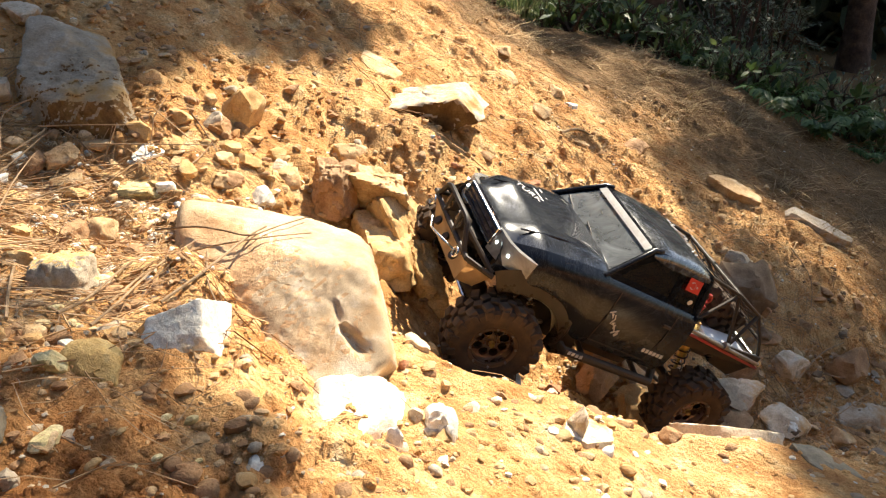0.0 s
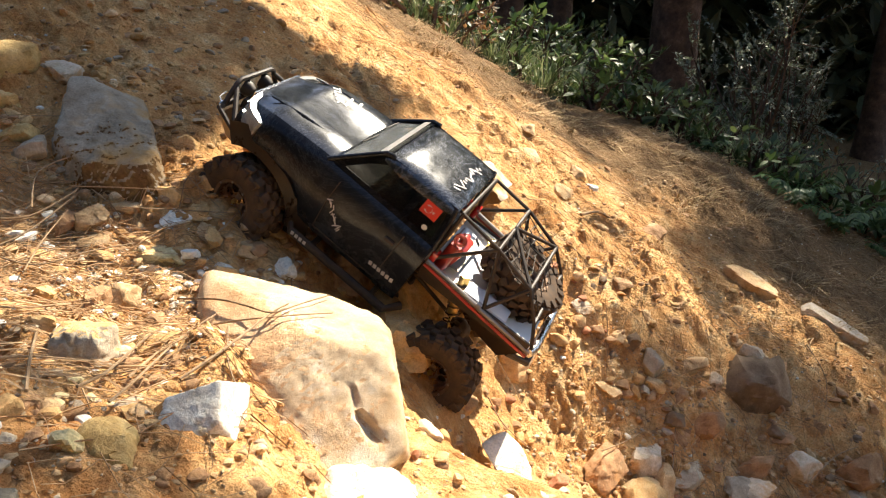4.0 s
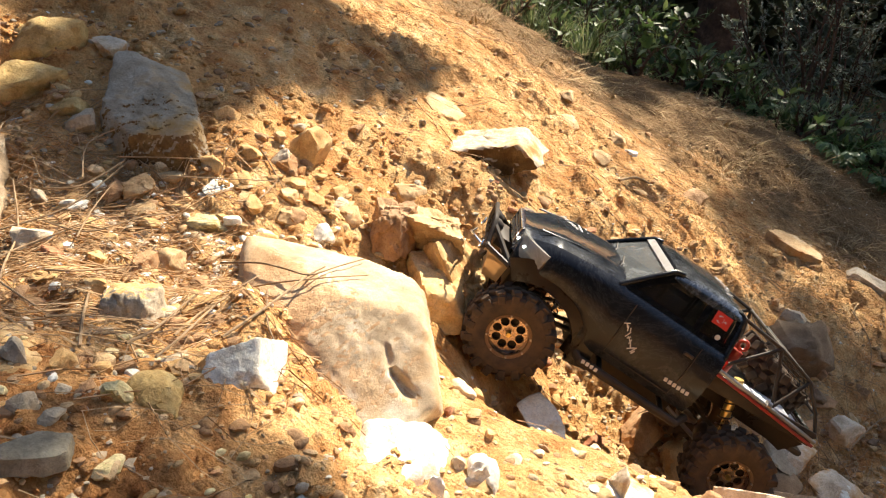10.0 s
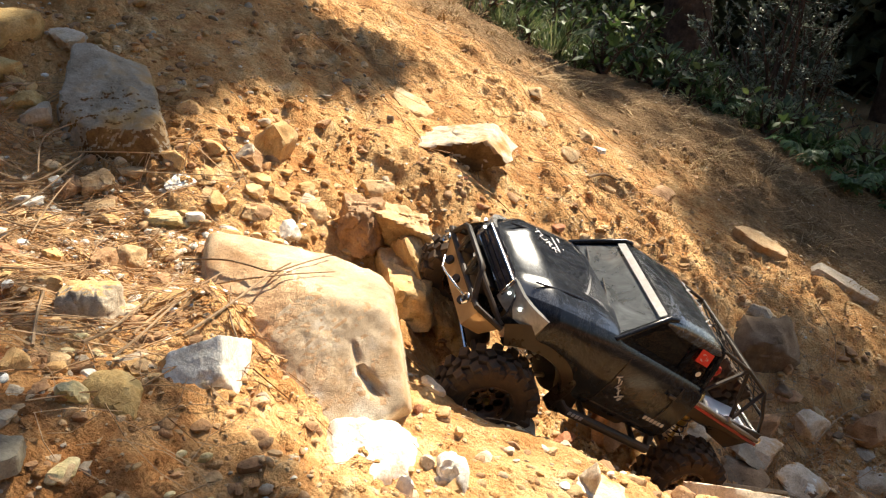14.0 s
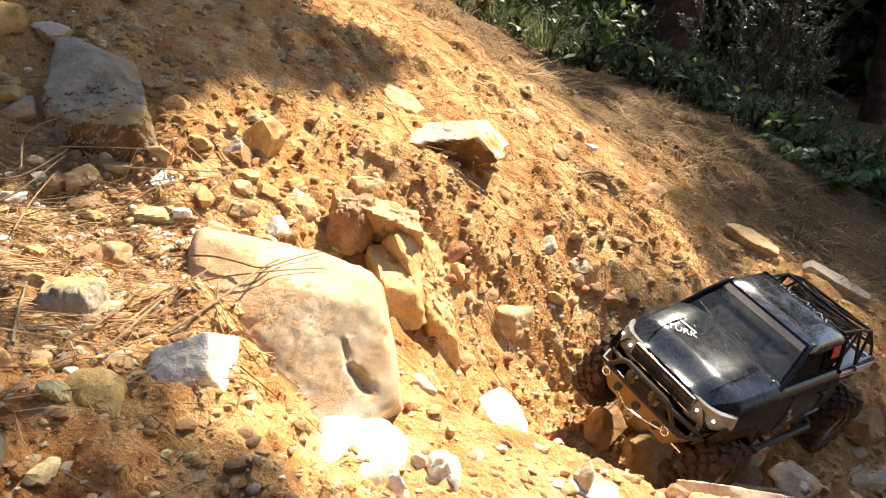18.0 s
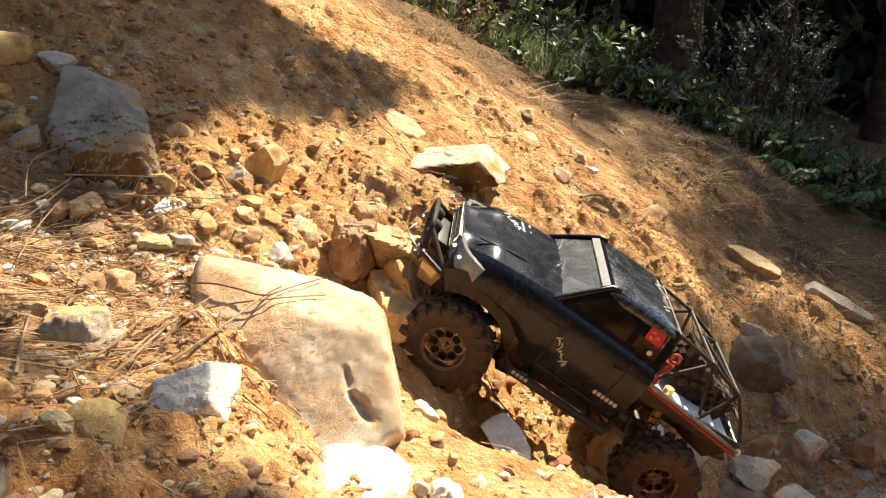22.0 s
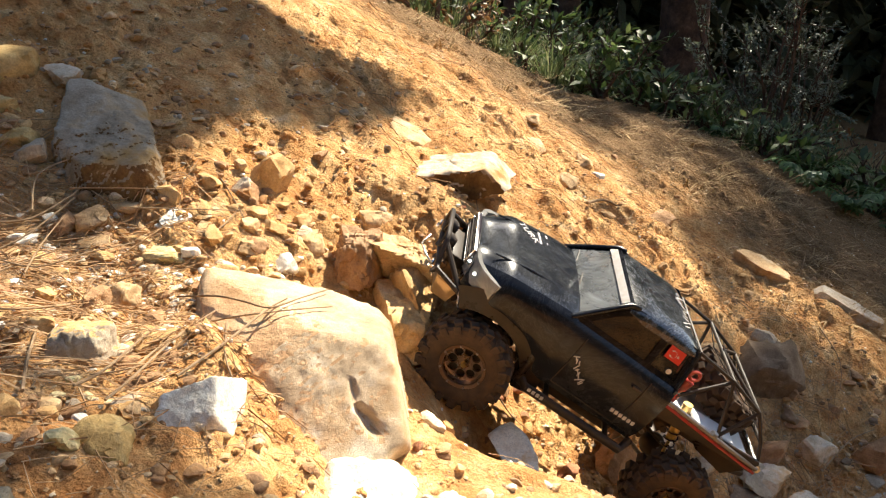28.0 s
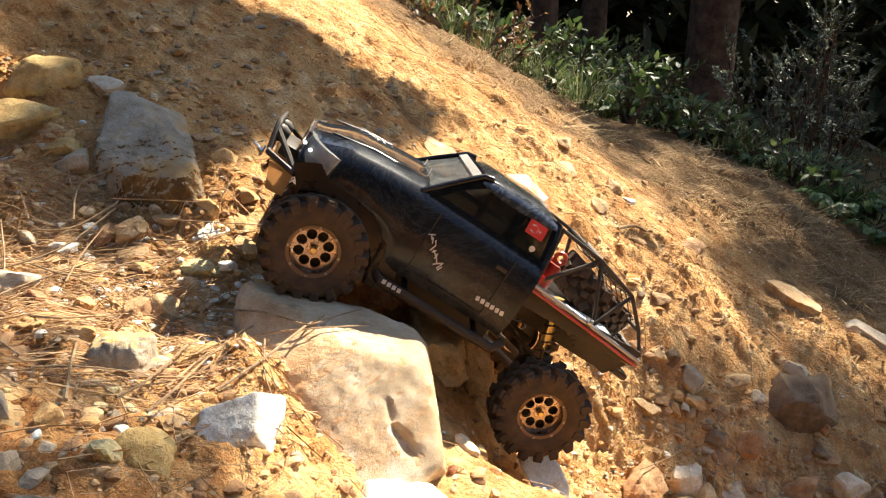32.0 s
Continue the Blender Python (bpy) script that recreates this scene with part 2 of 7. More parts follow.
def leaf_material(name, dark, mid, light, gloss=0.35):
    m, nodes, links, b = material(name, gloss, spec=0.5)
    at = nodes.new("ShaderNodeTexCoord").outputs["Object"]
    geo = nodes.new("ShaderNodeNewGeometry")
    colour = ramp(nodes, links, geo.outputs["Random Per Island"], [(0.1, dark), (0.55, mid), (0.95, light)])
    n = tex(nodes, links, "ShaderNodeTexNoise", 60, at)
    tone = ramp(nodes, links, n.outputs["Fac"], [(0.3, (0.7, 0.7, 0.7)), (0.7, (1.2, 1.2, 1.1))])
    colour = mix(nodes, links, 0.8, colour, tone, "MULTIPLY")
    links.new(colour, b.inputs["Base Color"])
    through_ = nodes.new("ShaderNodeBsdfTranslucent")
    links.new(colour, through_.inputs["Color"])
    both = nodes.new("ShaderNodeMixShader")
    both.inputs[0].default_value = 0.35
    links.new(b.outputs[0], both.inputs[1])
    links.new(through_.outputs[0], both.inputs[2])
    links.new(both.outputs[0], nodes["Material Output"].inputs["Surface"])
    return m


FAR_LEAF = leaf_material("woodland_leaf", (0.035, 0.045, 0.022), (0.08, 0.095, 0.05), (0.15, 0.155, 0.09), 0.7)
LEAF = leaf_material("shrub_leaf", (0.035, 0.06, 0.018), (0.08, 0.13, 0.04), (0.16, 0.20, 0.07), 0.55)
LEAF_GREY = leaf_material("grey_shrub_leaf", (0.07, 0.085, 0.055), (0.15, 0.175, 0.12), (0.28, 0.31, 0.24), 0.5)
FERN = leaf_material("fern_leaf", (0.05, 0.10, 0.03), (0.10, 0.18, 0.06), (0.18, 0.27, 0.10), 0.4)
GRASS = leaf_material("green_grass", (0.07, 0.10, 0.035), (0.16, 0.20, 0.08), (0.34, 0.34, 0.17), 0.5)
PINE = leaf_material("pine_needles", (0.012, 0.03, 0.010), (0.025, 0.055, 0.018), (0.045, 0.08, 0.03), 0.5)
RUSTY = leaf_material("dead_shrub_leaf", (0.10, 0.045, 0.02), (0.22, 0.11, 0.045), (0.36, 0.21, 0.10), 0.6)


def plain(name, colour, rough=0.5, metal=0.0, coat=0.0, dust_sheen=0.0, dust_sheen_colour=(0.36, 0.20, 0.09), scale=30.0, spec=0.5, scratch=0.0, relief=0.15):
    """Manufactured surfaces, with a dusty trail film and worn gloss; on black paint the film imitates sky sheen."""
    m, nodes, links, b = material(name, rough, metal, coat, spec)
    at = nodes.new("ShaderNodeTexCoord").outputs["Object"]
    n = tex(nodes, links, "ShaderNodeTexNoise", scale, at, 7, 0.7)
    fac = ramp(nodes, links, n.outputs["Fac"], [(0.35, (dust_sheen * 0.25,) * 3), (0.7, (dust_sheen,) * 3)])
    colour = mix(nodes, links, fac, colour, dust_sheen_colour)
    if scratch:
        wave = tex(nodes, links, "ShaderNodeTexNoise", 9.0, at, 9, 0.85)
        wave.inputs["Distortion"].default_value = 2.5
        line = ramp(nodes, links, wave.outputs["Fac"], [(0.485, (0, 0, 0)), (0.5, (scratch,) * 3), (0.515, (0, 0, 0))])
        colour = mix(nodes, links, line, colour, (0.55, 0.56, 0.58))
    links.new(colour, b.inputs["Base Color"])
    r = ramp(nodes, links, n.outputs["Fac"], [(0.3, (max(0.03, rough - 0.08),) * 3), (0.75, (min(1, rough + 0.25 * (dust_sheen + 0.2)),) * 3)])
    links.new(r, b.inputs["Roughness"])
    bump(nodes, links, b, n.outputs["Fac"], relief, 0.0008)
    return m


# The bluish film on these three paints stands in for reflected sky.
PAINT = plain("black_painted_shell", (0.003, 0.0035, 0.006), 0.26, spec=0.18, coat=0.16, dust_sheen=0.045, dust_sheen_colour=(0.30, 0.33, 0.38), scratch=0.07, relief=0.03, scale=9)
# Roof and bonnet: brighter copies of the shell paint, with sky sheen put in.
ROOF = plain("top_paint_with_sheen", (0.005, 0.006, 0.009), 0.17, spec=0.6, coat=0.8, dust_sheen=0.07, dust_sheen_colour=(0.34, 0.36, 0.40), scratch=0.3, relief=0.05, scale=26)
BONNET = plain("bonnet_paint_with_sheen", (0.004, 0.005, 0.009), 0.20, spec=0.5, coat=0.55, dust_sheen=0.06, dust_sheen_colour=(0.32, 0.35, 0.40), scratch=0.10, relief=0.03, scale=12)
PLASTIC = plain("black_plastic", (0.012, 0.012, 0.012), 0.55, dust_sheen=0.14, spec=0.3)
SHADED = plain("smoked_fender_plastic", (0.014, 0.011, 0.009), 0.30, dust_sheen=0.16)
BEAD = plain("dusty_bead_ring", (0.16, 0.10, 0.065), 0.45, metal=0.6, dust_sheen=0.5, dust_sheen_colour=(0.20, 0.115, 0.06), scale=60)
RUBBER = plain("dusty_rubber", (0.022, 0.020, 0.019), 0.8, dust_sheen=0.55, dust_sheen_colour=(0.20, 0.115, 0.06), scale=45, spec=0.2)
BRONZE = plain("bronze_rim", (0.46, 0.36, 0.31), 0.27, metal=1.0, dust_sheen=0.3, dust_sheen_colour=(0.26, 0.15, 0.085), scale=60)
CHROME = plain("bare_aluminium", (0.72, 0.72, 0.72), 0.24, metal=1.0, dust_sheen=0.12)
STEEL = plain("dull_steel", (0.32, 0.31, 0.30), 0.4, metal=0.9, dust_sheen=0.3)
RED = plain("red_plastic", (0.36, 0.014, 0.013), 0.35, dust_sheen=0.15, coat=0.3)
REDLENS = plain("red_lamp_lens", (0.45, 0.01, 0.01), 0.12, coat=0.5, dust_sheen=0.08)
WHITE = plain("white_styrene", (0.80, 0.80, 0.80), 0.4, dust_sheen=0.12)
TANPLATE = plain("bare_skid_plate", (0.52, 0.36, 0.20), 0.45, dust_sheen=0.4)
DECAL = plain("white_decal", (0.62, 0.62, 0.62), 0.45, dust_sheen=0.45, scale=160)
FLAGRED = plain("flag_red", (0.62, 0.03, 0.015), 0.4, dust_sheen=0.08)
GOLD = plain("brass_collar", (0.62, 0.44, 0.16), 0.3, metal=0.9, dust_sheen=0.2)
SPRING = plain("black_spring", (0.03, 0.03, 0.032), 0.3, metal=0.5, dust_sheen=0.2)
GRILLE = plain("dark_blue_grille", (0.02, 0.025, 0.045), 0.25, dust_sheen=0.12)


def glass_material(name, tint, clear, rough=0.06):
    m, nodes, links, b = material(name, rough, 0.0, 0.3, 0.6)
    at = nodes.new("ShaderNodeTexCoord").outputs["Object"]
    smear = tex(nodes, links, "ShaderNodeTexNoise", 26.0, at, 6, 0.65)
    smear.inputs["Distortion"].default_value = 1.2
    links.new(ramp(nodes, links, smear.outputs["Fac"], [(0.30, tuple(0.45 * v for v in tint)), (0.5, tint), (0.70, tuple(min(0.8, 1.7 * v) for v in tint))]), b.inputs["Base Color"])
    see = nodes.new("ShaderNodeBsdfTransparent")
    see.inputs["Color"].default_value = (0.80, 0.79, 0.76, 1)
    both = nodes.new("ShaderNodeMixShader")
    both.inputs[0].default_value = clear
    links.new(b.outputs[0], both.inputs[1])
    links.new(see.outputs[0], both.inputs[2])
    links.new(both.outputs[0], nodes["Material Output"].inputs["Surface"])
    return m


# The windscreen's pale grey tint imitates the haze of reflected sky.
GLASS = glass_material("lexan_window_sky_haze", (0.27, 0.28, 0.285), 0.40, 0.12)
SMOKE = glass_material("smoked_side_window", (0.018, 0.016, 0.014), 0.20)
LENS = glass_material("hazy_lamp_lens", (0.32, 0.31, 0.29), 0.30, 0.15)
LED, led_nodes, led_links, led_b = material("lit_diode", 0.3)
led_b.inputs["Emission Color"].default_value = (0.9, 1.0, 0.95, 1)
led_b.inputs["Emission Strength"].default_value = 6.0


# ---- shared builders ----
def part(name, bm, mat, parent=None, label="", smooth=35.0, at=None):
    """Links a bmesh as one mesh object under a thing or a part."""
    me = bpy.data.meshes.new(name)
    bmesh.ops.recalc_face_normals(bm, faces=bm.faces)
    bm.to_mesh(me)
    bm.free()
    me.materials.append(mat)
    if smooth:
        me.shade_smooth()
        me.set_sharp_from_angle(angle=radians(smooth))
    ob = new(name, me)
    if parent is not None:
        ob.parent = parent
    if at is not None:
        ob.matrix_basis = at
    if label:
        ob["label"] = label
    return ob


def mesh_part(name, verts, faces, mat, parent=None, label="", smooth=0.0):
    me = bpy.data.meshes.new(name)
    me.from_pydata(verts, [], faces)
    me.materials.append(mat)
    if smooth:
        me.shade_smooth()
        me.set_sharp_from_angle(angle=radians(smooth))
    ob = new(name, me)
    if parent is not None:
        ob.parent = parent
    if label:
        ob["label"] = label
    return ob


def box(bm, c, size, turn=None, bevel=0.0):
    m = Matrix.Translation(c) @ (turn.to_4x4() if turn else Matrix()) @ Matrix.Diagonal((*size, 1))
    made = bmesh.ops.create_cube(bm, size=1.0, matrix=m)["verts"]
    if bevel:
        edges = {e for v in made for e in v.link_edges}
        bmesh.ops.bevel(bm, geom=list(edges), offset=bevel, segments=2, affect="EDGES", profile=0.5)


def tube(bm, points, r, n=8, closed=False, taper=1.0):
    """A round bar along points."""
    pts = [Vector(p) for p in points]
    rings = []
    up = None
    for i, p in enumerate(pts):
        a = pts[(i + 1) % len(pts)] if closed or i + 1 < len(pts) else p
        b = pts[i - 1] if closed or i > 0 else p
        way = (a - b).normalized()
        if up is None:
            up = way.orthogonal().normalized()
        up = (up - way * up.dot(way)).normalized()
        side = way.cross(up)
        rr = r * (1 + (taper - 1) * i / max(1, len(pts) - 1))
        rings.append([bm.verts.new(p + rr * (math.cos(t) * up + math.sin(t) * side)) for t in (2 * math.pi * k / n for k in range(n))])
    for i in range(len(rings) if closed else len(rings) - 1):
        a, b = rings[i], rings[(i + 1) % len(rings)]
        for k in range(n):
            bm.faces.new((a[k], a[(k + 1) % n], b[(k + 1) % n], b[k]))
    if not closed:
        bm.faces.new(rings[0][::-1])
        bm.faces.new(rings[-1])


def lathe(bm, profile, n=32, c=(0, 0, 0), close=False):
    """Turns (radius, y) about the y axis."""
    rings = []
    for r, y in profile:
        rings.append([bm.verts.new((c[0] + r * math.cos(t), c[1] + y, c[2] + r * math.sin(t))) for t in (2 * math.pi * k / n for k in range(n))])
    last = len(rings) if close else len(rings) - 1
    for i in range(last):
        a, b = rings[i], rings[(i + 1) % len(rings)]
        for k in range(n):
            bm.faces.new((a[k], a[(k + 1) % n], b[(k + 1) % n], b[k]))
    if not close:
        if profile[0][0] > 1e-6:
            bm.faces.new(rings[0])
        if profile[-1][0] > 1e-6:
            bm.faces.new(rings[-1][::-1])


def quad(bm, pts):
    return bm.faces.new([bm.verts.new(p) for p in pts])


# ---- ground ----
def soft_step(a, b, v):
    v = min(1.0, max(0.0, (v - a) / (b - a)))
    return v * v * (3 - 2 * v)


def bank(x, y):
    """The smooth lie of the land: a bank that falls to +x, with a washed-out gully across it."""
    near = 0.218 - 0.45 * max(-0.35, min(x, 0.22)) - 0.2 * max(0, min(x - 0.22, 3.5))
    left, right = max(-0.9, min(x, -0.3)), max(-0.3, min(x, 0.5))
    far = 0.268 - 0.55 * right - 0.33 * (left + 0.3) - 0.40 * max(0, min(x - 0.5, 2.5)) - 0.1 * max(0, x - 3.0)
    far += 0.25 * (min(y, 1.6) - 1) + 0.07 * (min(max(y, 1.6), 2.3) - 1.6)
    far += 0.065 * soft_step(1.45, 2.1, y) * soft_step(0.3, 0.6, x)
    far -= 0.10 * max(0, min(y - 2.35, 2.0)) + 0.03 * soft_step(2.2, 2.5, y)
    near -= 0.28 * max(0, min(y, 0.8) - 0.545) * soft_step(-0.04, 0.06, x)
    k = soft_step(0.58, 1.05, y)
    z = near + (far - near) * k
    mid = 0.885 + 0.08 * x
    deep = 0.03 * soft_step(-0.3, -0.1, x) + 0.105 * soft_step(-0.06, 0.17, x) * (1 - 0.3 * soft_step(0.5, 0.8, x))
    z -= deep * math.exp(-(((mid - y) / 0.20) ** 6) if y < mid else -(((y - mid) / 0.21) ** 3))
    z += 0.012 * math.exp(-(((y - 0.618) / 0.034) ** 2)) * soft_step(-0.01, 0.07, x) * soft_step(0.55, 0.35, x)
    z -= 0.030 * math.exp(-(((x - 0.045) / 0.05) ** 2) - ((y - 0.718) / 0.04) ** 2)
    z -= 0.042 * math.exp(-(((y - 0.65) / 0.17) ** 2)) * soft_step(-0.19, -0.31, x)
    z += 0.016 * math.exp(-(((x - 0.02) / 0.07) ** 2) - ((y - 1.105) / 0.035) ** 2)
    z += 0.020 * math.exp(-(((x - 0.01) / 0.10) ** 2) - ((y - 1.065) / 0.05) ** 2)
    z += 0.022 * math.exp(-(((x + 0.185) / 0.04) ** 2) - ((y - 0.590) / 0.035) ** 2)
    z += 0.012 * math.exp(-(((x + 0.145) / 0.03) ** 2) - ((y - 0.552) / 0.03) ** 2)
    z -= 0.022 * math.exp(-(((x + 0.07) / 0.085) ** 2) - ((y - 0.565) / 0.05) ** 2)
    z -= 0.013 * math.exp(-(((x + 0.062) / 0.045) ** 2) - ((y - 0.492) / 0.03) ** 2)
    return z


def crumbs(p, scale):
    """Rounded lumps with creases between them, 0 to about 1."""
    d = noise.voronoi(p * scale)[0]
    return min(1.0, (d[1] - d[0]) * 1.6)


def clods(x, y):
    """Uneven soil: soft swells, crumbs and washed steps."""
    p = Vector((x, y, 0))
    rough = 1.0 - 0.42 * soft_step(0.95, 1.9, y)
    wild = 0.45 + 0.9 * soft_step(-0.25, 0.35, noise.noise(p * 5 + Vector((3, 8, 1))))
    wild *= 1 - 0.72 * soft_step(0.70, 0.62, y + 0.05 * x) * soft_step(-0.16, -0.02, x)
    wild *= 1 - 0.2 * soft_step(-0.18, -0.28, x)
    h = 0.014 * noise.noise(p * 7) + 0.007 * noise.noise(p * 19)
    h += rough * wild * (0.009 * noise.noise(p * 41) + 0.0070 * crumbs(p, 52) + 0.0045 * crumbs(p, 105) + 0.0024 * noise.noise(p * 180) - 0.0058)
    step = noise.noise(Vector((x * 9, y * 6, 3)))
    h += rough * min(1.0, wild * 1.4) * (0.009 * soft_step(0.05, 0.10, step) + 0.008 * soft_step(0.1, 0.16, noise.noise(Vector((x * 24, y * 19, 8)))) - 0.008)
    return h


def ground(x, y):
    fade = 1.0 if abs(x) < 3 and y < 6 else 0.0
    return bank(x, y) + (clods(x, y) if fade else 0.15 * noise.noise(Vector((x * 0.2, y * 0.2, 5))))


def spread(a, b, step, low, high, grow):
    """Grid lines: even from a to b, then wider and wider out to low and high."""
    lines = list(np.arange(a, b, step))
    v, s = lines[-1], step
    while v < high:
        s *= grow
        v += s
        lines.append(v)
    v, s = a, step
    while v > low:
        s *= grow
        v -= s
        lines.insert(0, v)
    return lines


def build_ground():
    xs = spread(-0.56, 0.80, 0.0042, -90, 90, 1.09)
    ys = spread(0.35, 1.85, 0.0046, -60, 130, 1.03)
    verts = [(x, y, ground(x, y)) for y in ys for x in xs]
    w = len(xs)
    faces = [(j * w + i, j * w + i + 1, (j + 1) * w + i + 1, (j + 1) * w + i) for j in range(len(ys) - 1) for i in range(w - 1)]
    ob = mesh_part("ground", verts, faces, SOIL, smooth=80)
    tagged(ob, "steep eroded bank of orange sandy soil with a washed-out gully", "ground", kind="structure")


build_ground()

# ---- stones ----
BALLS = {}


def ball(sub):
    if sub not in BALLS:
        bm = bmesh.new()
        bmesh.ops.create_icosphere(bm, subdivisions=sub, radius=1.0)
        bm.verts.ensure_lookup_table()
        BALLS[sub] = (np.array([v.co[:] for v in bm.verts]), [tuple(v.index for v in f.verts) for f in bm.faces])
        bm.free()
    return BALLS[sub]


def hull(dirs, planes, p=16.0):
    """Radius of a many-sided solid with worn edges: planes are (normal, distance from its middle)."""
    total = np.zeros(len(dirs))
    for n, d in planes:
        n = np.array(n, float)
        n /= np.linalg.norm(n)
        total += np.maximum(dirs @ n / d, 0.0) ** p
    return total ** (-1.0 / p)


def wear(co, amount, scale, seed):
    """Chips, pits and cracks on a stone's skin."""
    out = co.copy()
    middle = co.mean(0)
    for i, c in enumerate(co):
        v = Vector(c) * scale + Vector((seed * 1.7, seed * 0.3, seed))
        k = noise.noise(v) * 0.45 + noise.noise(v * 2.7) * 0.30 + noise.noise(v * 6.5) * 0.20
        k += 0.45 * (soft_step(0.06, 0.13, noise.noise(v * 1.4 + Vector((7, 1, 3)))) - 0.5)
        k += 0.25 * soft_step(0.1, 0.15, noise.noise(v * 3.1 + Vector((2, 5, 3))))
        crack = abs(noise.noise(v * 0.8 + Vector((1, 9, 4))))
        k -= 0.35 * max(0.0, 1 - crack * 22)
        d = c - middle
        out[i] += d / (np.linalg.norm(d) + 1e-9) * amount * k
    return out


STONE_WORDS = {
    "tan": "tan sandstone", "ochre": "ochre-stained sandstone", "brown": "brown earthy stone", "red": "reddish-brown stone",
    "white": "white quartz stone", "pale": "pale beige stone", "grey": "grey stone", "dark": "dark brown angular stone",
    "green": "pale greenish stone", "moss": "yellow-brown mossy stone", "tanwhite": "tan stone with a pale top",
    "greyflat": "flat grey slab stone", "greyround": "rounded grey stone",
}


def stone(kind, x, y, z, sx, sy, sz, turn=0, seed=1):
    """A loose or half-buried stone of that size with its middle at (x, y, z)."""
    rnd = random.Random(seed)
    large = max(sx, sy, sz)
    dirs, faces = ball(4 if large > 0.032 else 3)
    round_ = kind in ("greyround", "moss")
    planes = [((1, 0, 0), 0.95), ((-1, 0, 0), 0.95), ((0, 1, 0), 0.95), ((0, -1, 0), 0.95), ((0, 0, 1), 0.9), ((0, 0, -1), 0.9)]
    for _ in range(9):
        n = Vector((rnd.uniform(-1, 1), rnd.uniform(-1, 1), rnd.uniform(-0.7, 1))).normalized()
        planes.append((n[:], rnd.uniform(0.72, 0.96) if round_ else rnd.uniform(0.52, 0.9)))
    r = hull(dirs, planes, 14.0 if round_ else 46.0)
    co = dirs * r[:, None] * np.array([sx, sy, sz]) * 0.54
    co = wear(co, large * 0.042, 3.6 / large, seed)
    ob = mesh_part("stone", co.tolist(), faces, STONE[kind], smooth=32)
    # sunk into the soil, and tilted with the slope where that is steep
    lie = Vector((bank(x - 0.03, y) - bank(x + 0.03, y), bank(x, y - 0.03) - bank(x, y + 0.03), 0.06)).normalized()
    lean = Vector((0, 0, 1)).lerp(lie, 0.55).to_track_quat("Z", "Y").to_matrix().to_4x4()
    z = min(z, ground(x, y) + 0.22 * sz)
    ob.matrix_world = Matrix.Translation((x, y, z)) @ lean @ pose(0, 0, 0, rnd.uniform(-8, 8), rnd.uniform(-8, 8), turn)
    words = STONE_WORDS[kind]
    size = "large" if large > 0.075 else "medium" if large > 0.035 else "small"
    tagged(ob, f"{size} {words} half sunk in orange soil", "stone", "stones on the bank")
    return ob


def boulder(name, label, kind, c, planes, p=60.0, worn=0.005, scale=30.0, seed=1, sub=5, grooves=(), under=None, skin=None):
    """A large stone whose flat sides pass through given places: planes are (normal, place).
    grooves: slots cut into it, (from, to, half width, depth)."""
    dirs, faces = ball(sub)
    c = np.array(c)
    flat = []
    for n, at in planes:
        n = np.array(n, float) / np.linalg.norm(n)
        flat.append((n, float(n @ (np.array(at) - c))))
    co = dirs * hull(dirs, flat, p)[:, None]
    co = wear(co, worn, scale, seed)
    for a, b, half, deep in grooves:
        a, b = np.array(a) - c, np.array(b) - c
        u = np.clip((co - a) @ (b - a) / ((b - a) @ (b - a)), 0, 1)
        off = np.linalg.norm(co - a - u[:, None] * (b - a), axis=1)
        cut = np.exp(-((off / (half * (0.6 + 0.6 * u))) ** 4)) * deep
        co -= dirs * cut[:, None]
    ob = mesh_part(name, (co + c).tolist() if under else co.tolist(), faces, STONE[kind], under, smooth=40)
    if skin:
        # a second skin, stained or shade-coloured, on the faces that look one way
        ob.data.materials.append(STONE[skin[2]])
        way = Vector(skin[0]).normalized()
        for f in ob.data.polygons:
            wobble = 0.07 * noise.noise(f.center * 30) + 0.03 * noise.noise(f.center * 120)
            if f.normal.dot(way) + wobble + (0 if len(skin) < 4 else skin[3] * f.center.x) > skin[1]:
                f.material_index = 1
    if under is None:
        ob.location = c
        tagged(ob, label, "boulder")
    elif label:
        ob["label"] = label
    return ob


def bedded(name, label, kind, x, y, long, wide, thick, turn=0, seed=1, up=0.006, group="", category="stone"):
    """A flat slab that lies in the slope with its top just above the soil."""
    e = 0.03
    n = Vector((bank(x - e, y) - bank(x + e, y), bank(x, y - e) - bank(x, y + e), 2 * e)).normalized()
    r = random.Random(seed)
    dirs, faces = ball(4)
    planes = [((0, 0, 1), 0.5), ((0, 0, -1), 0.5)]
    for k in range(6):
        t = k * 1.047 + r.uniform(-0.3, 0.3)
        planes.append(((math.cos(t), math.sin(t), r.uniform(-0.1, 0.3)), r.uniform(0.75, 1.0)))
    co = dirs * hull(dirs, planes, 60)[:, None] * np.array([long / 2, wide / 2, thick])
    co = wear(co, 0.035 * wide, 3.0 / wide, seed)
    ob = mesh_part(name, co.tolist(), faces, STONE[kind], smooth=34)
    ob.matrix_world = Matrix.Translation(Vector((x, y, bank(x, y))) + n * (up - thick / 2 + 0.004)) @ n.to_track_quat("Z", "Y").to_matrix().to_4x4() @ Matrix.Rotation(radians(turn), 4, "Z")
    tagged(ob, label, category, group)
    return ob


